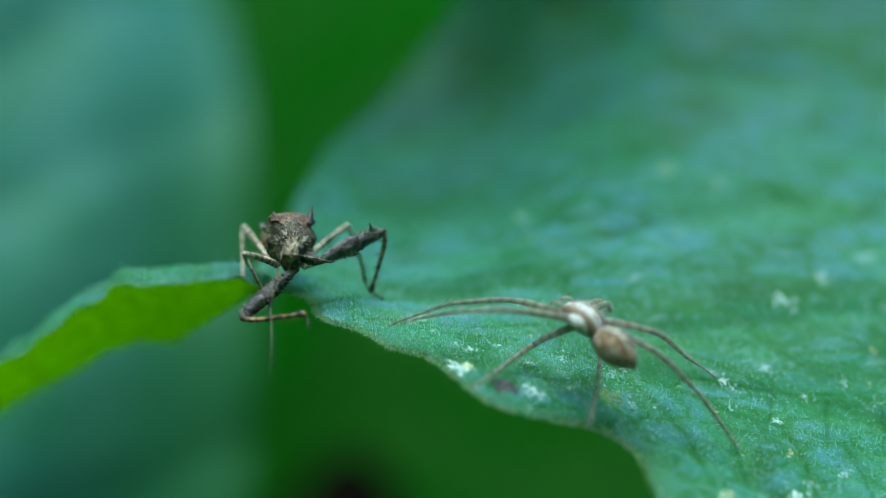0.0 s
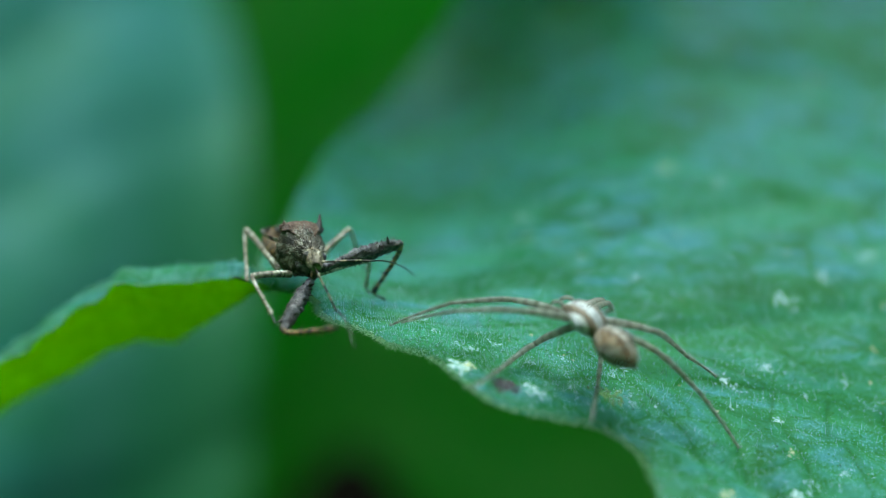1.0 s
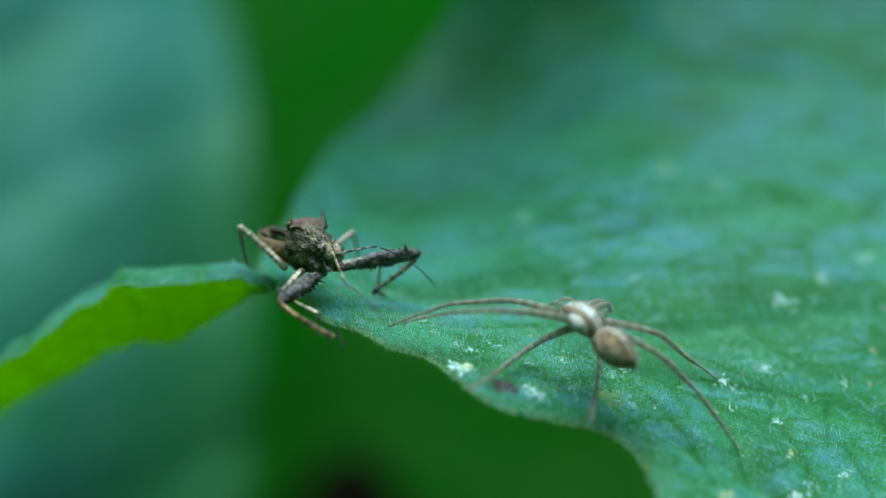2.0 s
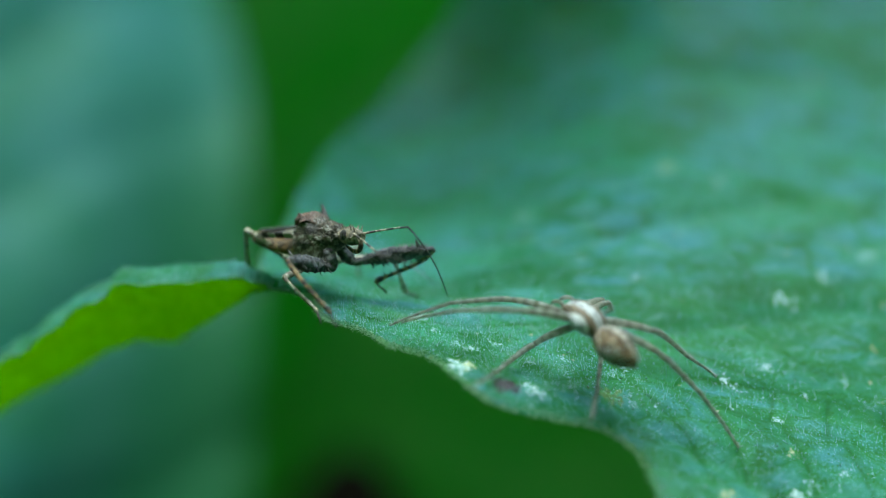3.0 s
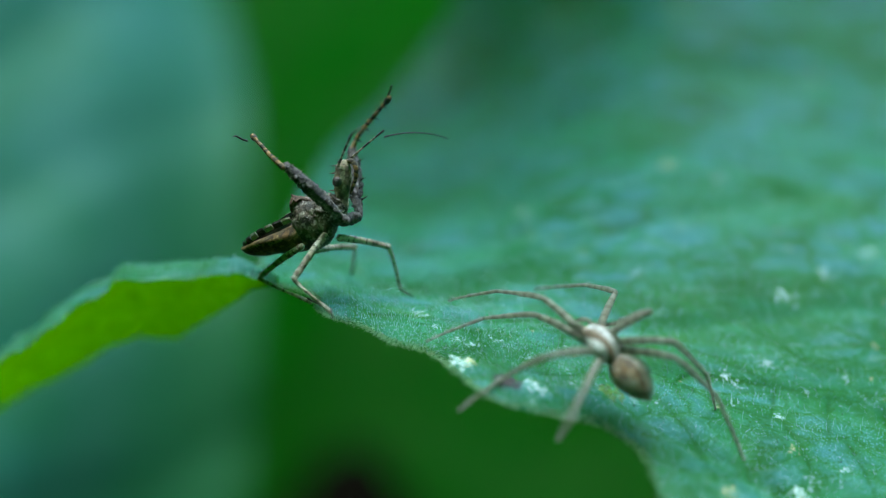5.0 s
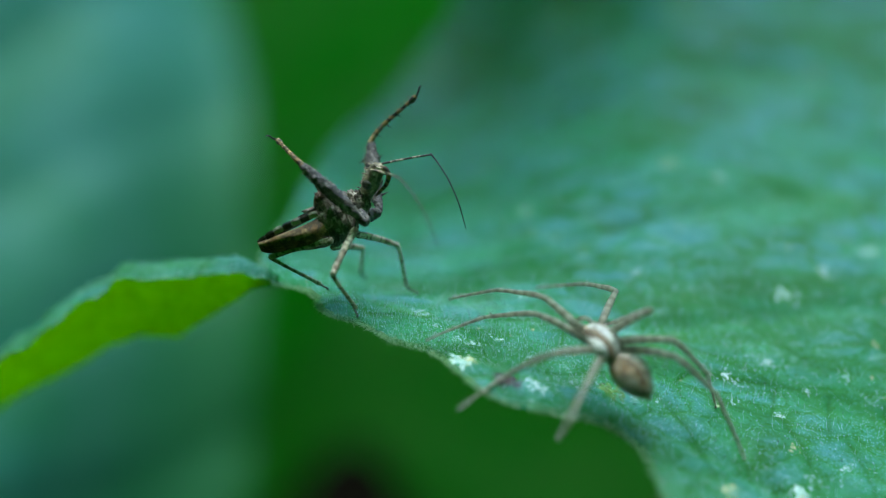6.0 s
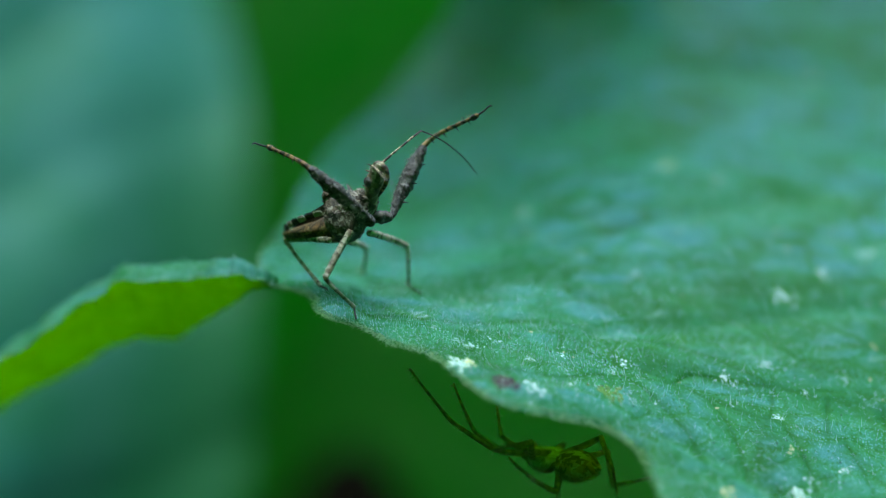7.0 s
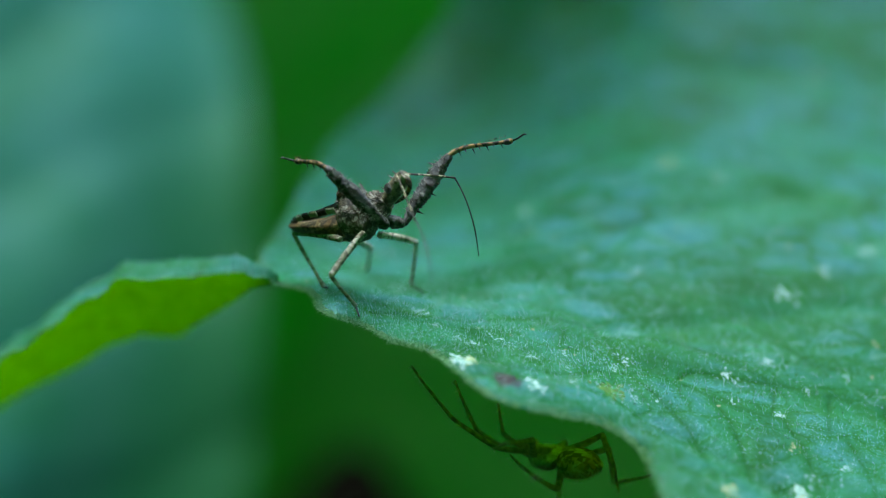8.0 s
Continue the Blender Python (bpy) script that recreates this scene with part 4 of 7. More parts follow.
def motions():
    walk(BUG["body"], keyed([(0, -11.82, 0.11, 0.53, -6.2, -2.4, -76.8), (0.5, -11.24, 0.09, -0.02, -6.3, 1.2, -73.8), (1, -10.59, 0.12, -0.36, -6.4, 0.9, -66.7), (1.5, -9.94, 0.24, -0.29, -6.4, 1.1, -59.0), (3, -8.34, 2.17, 0.60, -5.7, -6.3, -36.2), (3.5, -7.59, 2.15, 0.51, -4.8, -3.8, -21.8), (4, -7.39, 2.17, 0.60, -4.7, -4.0, -20.0), (4.3, -7.42, 2.14, 0.48, -4.7, -4.0, -20.0), (4.4, -7.39, 1.38, 0.50, -4.9, -4.7, -23.5), (4.5, -9.28, 1.03, 2.49, -10.7, -28.8, -33.2), (4.6, -8.87, 1.07, 2.74, -16.0, -26.5, -27.6), (4.7, -8.69, 1.09, 2.90, -17.4, -28.0, -24.0), (5.8, -6.83, 1.03, 3.44, -26.7, -22.8, 12.3), (6.2, -6.36, 1.06, 3.56, -26.5, -21.8, 11.9), (6.3, -6.16, 1.08, 3.68, -26.5, -22.2, 11.9), (6.4, -5.42, 0.74, 2.06, -14.6, -17.7, -31.3), (6.5, -6.32, 1.00, 3.38, -13.3, -30.1, -34.9), (6.6, -6.31, 1.06, 3.75, -13.0, -26.2, -35.4), (6.8, -6.01, 1.00, 3.67, -13.2, -23.7, -35.0), (7, -5.90, 0.95, 3.59, -13.6, -24.1, -33.8), (7.3, -5.39, 0.89, 3.60, -13.2, -20.6, -35.0), (7.6, -4.97, 0.78, 3.36, -14.7, -18.8, -31.1), (8, -4.75, 0.66, 3.16, -15.5, -17.3, -28.8)]))
    walk(BUG["head"], keyed([(0, -0.00, 0.00, -0.00, -5.5, 15.1, -20.1), (0.5, 0.00, 0.00, 0.00, -3.3, 8.5, -21.4), (1, -0.00, -0.00, 0.00, -1.8, 7.8, -12.7), (1.5, 0.00, -0.00, -0.00, -1.7, 6.7, -14.2), (3, 0.00, 0.00, -0.00, -0.4, 1.0, -22.8), (3.5, -0.00, 0.00, 0.00, 2.9, -5.0, -30.5), (4, 0.00, 0.00, 0.00, 2.4, -4.4, -28.7), (4.3, 0.00, 0.00, 0.00, 2.4, -4.5, -28.6), (4.4, 0.00, 0.00, 0.00, 5.6, -12.7, -23.8), (4.5, -0.00, -0.00, -0.00, 40.1, -72.5, -41.4), (4.6, -0.00, 0.00, 0.00, 10.3, -64.5, -11.3), (4.7, 0.00, -0.00, 0.00, 9.2, -61.2, -10.5), (5.8, 0.00, -0.00, 0.00, 34.2, -29.9, -53.7), (6.2, -0.00, -0.00, 0.00, 23.3, -21.8, -49.1), (6.3, -0.00, -0.00, 0.00, 21.2, -21.2, -47.0), (6.4, 0.00, 0.00, -0.00, 10.1, -26.9, -21.4), (6.5, -0.00, 0.00, -0.00, 28.8, -68.5, -30.6), (6.6, -0.00, 0.00, 0.00, 24.9, -61.3, -27.9), (6.8, -0.00, 0.00, 0.00, 15.3, -50.1, -19.6), (7, 0.00, -0.00, -0.00, 14.9, -39.4, -22.7), (7.3, -0.00, 0.00, 0.00, 11.8, -42.7, -17.1), (7.6, 0.00, 0.00, 0.00, 13.5, -33.5, -23.5), (8, -0.00, -0.00, 0.00, 11.0, -28.1, -22.5)]))
    walk(BUG["RFcoxa"], keyed([(0, -0.90, -0.80, -1.20, 19.6, 41.9, 72.7), (0.5, -0.90, -0.80, -1.20, 17.7, 36.7, 67.8), (1, -0.90, -0.80, -1.20, 16.1, 31.1, 62.9), (1.5, -0.90, -0.80, -1.20, 14.8, 32.7, 55.1), (3, -0.90, -0.80, -1.20, 13.6, 73.1, 26.2), (3.5, -0.90, -0.80, -1.20, -0.4, 75.2, -0.8), (4, -0.90, -0.80, -1.20, -13.1, 80.2, -20.3), (4.3, -0.90, -0.80, -1.20, -14.9, 79.7, -23.5), (4.4, -0.90, -0.80, -1.20, -14.0, 55.6, -38.9), (4.5, -0.90, -0.80, -1.20, -0.6, 30.8, -2.1), (4.6, -0.90, -0.80, -1.20, 5.9, 28.1, 20.4), (4.7, -0.90, -0.80, -1.20, 4.2, 27.7, 14.5), (5.233, -0.90, -0.80, -1.20, -0.5, 45.1, -30.5), (5.8, -0.90, -0.80, -1.20, -27.0, 52.6, -95.5), (6.2, -0.90, -0.80, -1.20, -20.9, 39.3, -86.6), (6.3, -0.90, -0.80, -1.20, -22.0, 43.2, -86.6), (6.367, -0.90, -0.80, -1.20, 9.1, 33.2, 3.7), (6.4, -0.90, -0.80, -1.20, 10.5, 19.5, 39.2), (6.5, -0.90, -0.80, -1.20, -3.0, 36.6, -10.0), (6.6, -0.90, -0.80, -1.20, -1.3, 39.0, -4.1), (6.8, -0.90, -0.80, -1.20, 2.5, 33.3, 8.3), (7, -0.90, -0.80, -1.20, 1.0, 39.4, 3.2), (7.3, -0.90, -0.80, -1.20, -0.5, 40.8, -1.6), (7.6, -0.90, -0.80, -1.20, -1.6, 39.2, -5.2), (8, -0.90, -0.80, -1.20, -1.7, 35.4, -5.6)]))
    walk(BUG["RFfemur"], keyed([(0, -0.55, 0.34, -2.27, 88.9, 32.7, -53.4), (0.5, -0.42, 0.39, -2.16, 92.9, 30.6, -47.7), (1, -0.28, 0.42, -2.03, 115.8, 30.6, -39.8), (1.5, -0.13, 0.30, -2.06, 91.3, 23.7, -51.5), (3, -0.48, -0.59, -2.73, 44.3, -9.7, -81.4), (3.5, -0.49, -0.81, -2.75, 39.7, -16.3, -97.3), (4, -0.65, -0.89, -2.78, 36.4, -15.4, -100.0), (4.3, -0.64, -0.91, -2.77, 35.5, -15.4, -100.0), (4.4, -0.20, -1.37, -2.52, -11.5, -26.8, -89.0), (4.467, 0.25, -1.02, -2.19, -90.9, -30.2, -96.9), (4.5, 0.47, -0.85, -2.02, -132.2, -34.3, -97.2), (4.6, 0.42, -0.31, -1.95, -132.6, -36.1, -106.8), (4.7, 0.47, -0.44, -1.94, -133.3, -40.5, -112.3), (5.8, -0.99, -1.77, -2.47, -127.1, -63.8, -146.4), (6.2, -0.83, -2.04, -2.21, -127.5, -62.0, -153.1), (6.3, -0.83, -1.96, -2.29, -130.3, -62.0, -148.8), (6.4, 0.27, 0.15, -1.73, -173.8, -30.5, -58.4), (6.5, 0.36, -1.02, -2.15, -119.7, -38.3, -99.2), (6.6, 0.34, -0.89, -2.21, -110.6, -43.7, -107.6), (6.8, 0.42, -0.61, -2.08, -106.7, -44.1, -112.2), (7, 0.33, -0.73, -2.21, -110.5, -45.5, -110.7), (7.3, 0.31, -0.83, -2.25, -104.4, -48.3, -113.5), (7.6, 0.33, -0.91, -2.21, -103.4, -46.8, -119.0), (8, 0.40, -0.93, -2.13, -100.9, -46.3, -122.5)]))
    walk(BUG["RFtibia"], keyed([(0, 2.82, -4.19, -5.89, 120.7, -11.9, 57.8), (0.5, 3.46, -3.87, -5.57, 120.2, -6.2, 47.1), (1, 4.16, -3.27, -5.43, 126.9, -14.2, 24.8), (1.5, 3.69, -4.49, -4.76, 113.4, 4.1, 26.0), (3, 0.50, -7.12, -1.60, 81.4, 45.9, 6.0), (3.5, -1.30, -7.19, -0.87, 73.9, 50.4, -14.7), (4, -1.76, -7.26, -1.00, 81.7, 54.7, -9.1), (4.3, -1.75, -7.28, -0.99, 84.4, 55.8, -6.0), (4.4, -0.09, -7.35, 0.50, -163.3, 51.5, 98.9), (4.467, -0.18, -6.68, 1.34, -83.4, -6.0, 169.8), (4.5, -0.22, -6.34, 1.76, -66.2, -48.0, 174.0), (4.6, -1.14, -5.49, 1.99, -63.7, -48.5, 162.4), (4.7, -1.46, -5.16, 2.41, -63.4, -51.8, 159.8), (5.8, -3.46, -3.40, 3.54, -29.9, -45.1, 105.5), (6.2, -3.63, -3.46, 3.70, -31.3, -44.3, 98.9), (6.3, -3.52, -3.59, 3.62, -29.2, -42.8, 98.1), (6.4, 3.29, -4.76, 1.67, -10.9, -60.7, 134.3), (6.5, -0.48, -6.22, 1.99, -61.4, -39.0, 177.2), (6.6, -1.13, -5.50, 2.42, -60.8, -39.2, -177.6), (6.8, -1.40, -5.06, 2.59, -60.3, -37.7, -178.5), (7, -1.32, -5.12, 2.57, -56.2, -37.8, 174.1), (7.3, -1.47, -4.92, 2.75, -51.8, -34.8, 173.4), (7.6, -1.89, -4.93, 2.67, -48.8, -27.7, 160.8), (8, -2.09, -4.83, 2.71, -46.5, -20.5, 152.9)]))
    walk(BUG["RFtarsus"], keyed([(0, 5.68, 0.36, -4.75, 9.3, 48.8, 18.5), (0.5, 7.19, 0.13, -4.97, 7.4, 18.5, 18.9), (1, 9.00, -1.04, -4.09, 7.1, -20.2, 2.7), (1.5, 8.62, -2.09, -5.15, 9.4, 54.6, -1.4), (3, 4.31, -6.72, -5.55, 5.7, 48.9, -18.8), (3.5, 2.09, -8.08, -5.11, -2.4, 40.0, -51.8), (4, 1.38, -7.76, -5.49, -4.3, 28.1, -58.6), (4.3, 1.32, -7.60, -5.54, -4.6, 26.3, -59.6), (4.4, -0.62, -3.96, -3.80, 23.5, 58.9, 15.0), (4.467, -2.80, -5.29, 2.63, -34.0, 18.9, -55.4), (4.5, -3.88, -5.95, 5.85, -38.4, -9.7, -69.9), (4.6, -4.62, -4.39, 6.11, -34.5, -2.3, -75.3), (4.7, -4.66, -3.98, 6.73, -45.6, -13.6, -91.5), (5.8, -4.50, 0.34, 7.44, -50.4, -20.2, -122.3), (6.2, -4.24, 0.43, 7.54, -48.4, -16.9, -125.0), (6.3, -4.09, 0.40, 7.36, -49.9, -20.4, -126.5), (6.4, 1.41, -2.84, 6.47, -26.8, -23.9, -63.3), (6.5, -4.75, -6.01, 5.46, -40.1, -0.8, -78.6), (6.6, -5.38, -5.68, 5.90, -41.3, -22.8, -126.5), (6.8, -5.75, -5.17, 5.94, -42.0, -18.2, -101.9), (7, -5.64, -4.68, 5.94, -41.4, -14.7, -113.1), (7.3, -5.96, -4.41, 5.90, -37.6, -10.4, -108.5), (7.6, -6.49, -3.33, 5.23, -35.5, -14.9, -136.3), (8, -6.67, -2.48, 4.64, -36.2, -9.9, -119.0)]))
    walk(BUG["LFcoxa"], keyed([(0, -0.90, 0.80, -1.20, 12.6, 10.0, 49.2), (0.5, -0.90, 0.80, -1.20, 9.1, -2.7, 31.9), (1, -0.90, 0.80, -1.20, 4.3, -4.0, 14.1), (1.5, -0.90, 0.80, -1.20, 6.8, 4.8, 23.9), (3, -0.90, 0.80, -1.20, 11.6, 48.7, 35.3), (3.5, -0.90, 0.80, -1.20, 6.1, 35.0, 20.6), (4, -0.90, 0.80, -1.20, 6.8, -0.1, 23.3), (4.3, -0.90, 0.80, -1.20, 6.8, -0.1, 23.3), (4.4, -0.90, 0.80, -1.20, 6.7, 28.3, 23.5), (4.5, -0.90, 0.80, -1.20, 10.6, -3.0, 37.8), (4.6, -0.90, 0.80, -1.20, 9.4, -1.9, 33.1), (4.7, -0.90, 0.80, -1.20, 8.7, 2.0, 30.9), (5.8, -0.90, 0.80, -1.20, -1.0, 6.5, -3.6), (6.2, -0.90, 0.80, -1.20, -1.0, 7.2, -3.4), (6.3, -0.90, 0.80, -1.20, -0.8, 9.8, -2.9), (6.4, -0.90, 0.80, -1.20, 10.1, 13.9, 37.8), (6.5, -0.90, 0.80, -1.20, 10.8, -0.9, 39.2), (6.6, -0.90, 0.80, -1.20, 11.0, 4.4, 41.2), (6.8, -0.90, 0.80, -1.20, 10.9, 4.6, 40.6), (7, -0.90, 0.80, -1.20, 10.9, 12.0, 41.4), (7.3, -0.90, 0.80, -1.20, 11.4, 19.1, 43.1), (7.6, -0.90, 0.80, -1.20, 10.5, 19.6, 39.0), (8, -0.90, 0.80, -1.20, 9.8, 19.2, 36.3)]))
    walk(BUG["LFfemur"], keyed([(0, 0.13, 1.99, -1.48, 12.7, -21.6, 115.5), (0.5, 0.46, 1.64, -1.12, 20.7, -19.2, 107.9), (1, 0.65, 1.19, -1.09, 30.1, -18.1, 94.6), (1.5, 0.56, 1.44, -1.33, 36.3, -16.0, 85.1), (3, -0.04, 1.41, -2.40, 20.0, -7.4, 42.4), (3.5, 0.33, 1.26, -2.12, 17.6, -14.6, 31.2), (4, 0.57, 1.43, -1.20, -29.2, -37.1, 62.3), (4.3, 0.57, 1.43, -1.20, -24.4, -37.7, 62.4), (4.4, 0.39, 1.36, -1.96, -29.4, -26.4, 48.4), (4.467, 0.37, 1.64, -1.40, -77.3, -65.8, 61.0), (4.5, 0.36, 1.78, -1.12, -149.5, -72.6, 117.8), (4.6, 0.44, 1.67, -1.15, -98.4, -74.4, 81.3), (4.7, 0.47, 1.62, -1.26, -88.2, -74.6, 76.0), (5.8, 0.69, 0.70, -1.38, -85.1, -63.0, 49.4), (6.2, 0.68, 0.70, -1.40, -69.0, -68.9, 42.6), (6.3, 0.67, 0.72, -1.47, -68.8, -69.2, 45.0), (6.367, 0.44, 1.41, -1.55, -43.8, -36.6, 68.3), (6.4, 0.33, 1.75, -1.59, -29.3, -23.6, 82.5), (6.467, 0.34, 1.79, -1.31, -70.3, -55.9, 78.7), (6.5, 0.34, 1.81, -1.18, -110.3, -69.5, 99.5), (6.6, 0.30, 1.85, -1.32, -59.2, -65.5, 58.0), (6.8, 0.31, 1.84, -1.33, -55.2, -59.9, 54.1), (7, 0.27, 1.83, -1.53, -48.6, -55.7, 48.2), (7.3, 0.20, 1.83, -1.72, -35.3, -54.9, 39.8), (7.6, 0.27, 1.75, -1.74, -27.1, -52.3, 31.2), (8, 0.32, 1.69, -1.73, -20.9, -49.9, 27.4)]))
    walk(BUG["LFtibia"], keyed([(0, -2.55, 7.61, 0.99, 76.1, 77.8, -163.9), (0.5, -1.49, 7.66, 1.08, 89.7, 70.5, -155.4), (1, 0.14, 7.54, 0.99, 95.8, 61.3, -158.6), (1.5, 1.11, 7.86, 0.52, 104.2, 54.1, -156.1), (3, 4.87, 5.89, -1.54, 157.5, 27.8, -145.8), (3.5, 5.87, 4.62, -0.42, 160.4, 29.2, -154.1), (4, 3.05, 6.16, 2.85, -136.8, 55.3, -98.7), (4.3, 3.03, 6.13, 2.90, -142.6, 57.5, -100.3), (4.4, 4.38, 5.84, 1.02, -113.5, 61.3, -82.1), (4.467, 1.08, 4.32, 3.86, -31.6, 1.0, -21.7), (4.5, -0.57, 3.55, 5.28, -11.0, -37.1, -26.2), (4.6, 0.71, 3.45, 5.31, -17.0, -24.9, -10.1), (4.7, 0.90, 3.34, 5.20, -17.3, -26.8, -4.2), (5.8, 2.66, 3.01, 4.59, -28.3, -17.8, -25.8), (6.2, 2.46, 2.34, 4.85, -20.3, -14.0, -19.9), (6.3, 2.35, 2.40, 4.79, -19.9, -13.4, -17.6), (6.367, 1.54, 6.03, 2.33, -89.7, 39.8, -46.0), (6.4, 1.13, 7.84, 1.10, -144.8, 39.1, -86.1), (6.467, 0.34, 5.36, 3.77, -50.4, 34.2, -26.1), (6.5, -0.05, 4.12, 5.10, -19.6, 11.5, -16.1), (6.6, 1.77, 4.21, 4.77, -21.9, -17.2, 8.1), (6.8, 2.28, 4.55, 4.47, -25.5, -17.1, 10.8), (7, 2.79, 4.65, 4.00, -25.4, -9.8, 9.7), (7.3, 3.17, 4.30, 3.76, -19.7, -10.6, 13.5), (7.6, 3.78, 3.87, 3.57, -16.3, -5.9, 10.8), (8, 4.15, 3.68, 3.40, -13.3, -1.3, 11.4)]))
    walk(BUG["LFtarsus"], keyed([(0, -3.67, 7.29, -4.38, 12.9, 21.2, 45.2), (0.5, -3.16, 6.90, -4.11, 10.2, 16.9, 38.2), (1, -2.32, 6.58, -3.83, 10.2, 13.0, 26.6), (1.5, -1.84, 6.55, -3.94, 8.9, 10.1, 8.9), (3, 0.84, 3.16, -4.10, 14.4, 41.9, 6.2), (3.5, 1.56, 2.52, -3.11, 24.3, 71.1, 1.9), (3.767, 2.10, 2.81, -2.34, -20.1, 51.7, -76.0), (4, 2.58, 3.07, -1.67, -17.3, 27.6, -107.1), (4.3, 2.50, 3.22, -1.74, -16.8, 25.3, -105.3), (4.4, 4.74, 3.23, -3.80, -11.7, 14.5, -79.8), (4.5, 3.36, 1.61, 8.59, -4.8, 6.9, -27.2), (4.6, 5.62, 2.58, 7.62, 14.4, -19.2, -19.9), (4.7, 5.80, 2.99, 7.69, -13.8, -5.5, -43.9), (5.8, 7.38, 0.73, 6.27, 2.2, -21.6, -52.6), (6.2, 7.48, 0.52, 6.19, -25.6, -11.7, -76.2), (6.3, 7.45, 0.78, 6.07, -21.7, -13.9, -70.7), (6.367, 3.43, 2.65, 0.44, -25.4, 40.4, -76.4), (6.4, 1.42, 3.58, -2.37, -34.5, 67.1, -86.2), (6.467, 3.89, 2.94, 1.88, 42.7, 28.6, 18.1), (6.5, 5.13, 2.63, 4.00, 41.2, -1.3, 36.4), (6.6, 6.97, 4.95, 6.40, 41.8, -16.7, 29.8), (6.8, 7.44, 5.54, 6.08, 40.1, -17.7, 29.3), (7, 8.13, 5.57, 4.94, 42.5, -22.0, 26.4), (7.3, 8.42, 5.55, 4.77, 33.5, -21.5, 10.0), (7.6, 9.15, 4.90, 4.13, 22.6, -15.6, -7.6), (8, 9.54, 4.77, 3.53, 26.3, -10.7, -0.3)]))
    walk(BUG["RMfemur"], keyed([(0, -1.80, -1.10, -2.30, 3.1, -16.0, -43.6), (0.5, -1.80, -1.10, -2.30, 5.2, -19.4, -52.0), (1, -1.80, -1.10, -2.30, 4.2, -3.8, -58.4), (1.5, -1.80, -1.10, -2.30, 5.4, 16.1, -44.8), (3, -1.80, -1.10, -2.30, -5.5, 9.4, -83.1), (3.5, -1.80, -1.10, -2.30, -4.8, 4.0, -104.0), (4, -1.80, -1.10, -2.30, -5.4, 4.5, -111.7), (4.3, -1.80, -1.10, -2.30, -5.4, 4.4, -111.7), (4.4, -1.80, -1.10, -2.30, -5.9, 3.7, -106.6), (4.5, -1.80, -1.10, -2.30, -32.4, 33.7, -95.4), (4.6, -1.80, -1.10, -2.30, -32.9, 37.8, -104.0), (4.7, -1.80, -1.10, -2.30, -41.2, 37.6, -130.6), (5.8, -1.80, -1.10, -2.30, -44.6, 38.8, -150.1), (6.2, -1.80, -1.10, -2.30, -43.3, 36.8, -156.6), (6.3, -1.80, -1.10, -2.30, -43.2, 35.2, -164.0), (6.4, -1.80, -1.10, -2.30, -17.9, 34.1, -87.3), (6.5, -1.80, -1.10, -2.30, -41.1, 48.2, -104.3), (6.6, -1.80, -1.10, -2.30, -40.4, 52.6, -109.0), (6.8, -1.80, -1.10, -2.30, -35.9, 53.7, -104.6), (7, -1.80, -1.10, -2.30, -37.6, 50.5, -112.4), (7.3, -1.80, -1.10, -2.30, -30.7, 51.5, -104.3), (7.6, -1.80, -1.10, -2.30, -30.1, 47.9, -114.3), (8, -1.80, -1.10, -2.30, -28.2, 45.3, -117.4)]))
    walk(BUG["RMtibia"], keyed([(0, 1.47, -4.22, -1.00, 127.9, 59.5, 99.5), (0.5, 0.93, -4.59, -0.74, 166.6, 57.0, 119.7), (1, 0.66, -5.09, -1.99, 71.0, 34.9, 15.5), (1.5, 1.40, -4.28, -3.60, 94.3, 8.0, 16.1), (3, -1.24, -5.70, -3.07, 93.6, 42.6, 12.1), (3.5, -2.94, -5.65, -2.63, 90.7, 46.8, -8.1), (4, -3.53, -5.45, -2.67, 96.8, 45.7, -7.5), (4.3, -3.53, -5.45, -2.66, 94.1, 44.2, -10.8), (4.4, -3.14, -5.59, -2.61, 103.1, 48.1, 5.7), (4.5, -2.17, -4.99, -4.91, -176.3, 45.6, 93.6), (4.6, -2.70, -4.70, -5.18, -168.9, 42.3, 93.8), (4.7, -4.22, -3.93, -5.17, 148.0, 60.1, 18.1), (5.8, -4.98, -2.92, -5.24, -145.8, 44.5, 78.6), (6.2, -5.25, -2.60, -5.12, -142.8, 40.5, 74.1), (6.3, -5.49, -2.16, -5.01, -136.6, 40.8, 74.0), (6.4, -1.62, -4.99, -4.94, -173.5, 30.4, 101.7), (6.5, -2.58, -4.13, -5.81, -161.5, 32.8, 107.6), (6.6, -2.73, -3.80, -6.04, -164.8, 36.0, 100.9), (6.8, -2.50, -3.79, -6.09, -166.7, 32.3, 101.8), (7, -2.94, -3.86, -5.93, -163.9, 34.3, 97.0), (7.3, -2.52, -3.94, -5.98, -164.1, 32.4, 103.7), (7.6, -3.09, -3.97, -5.79, -160.0, 34.8, 97.5), (8, -3.32, -4.04, -5.64, -158.6, 34.8, 94.3)]))
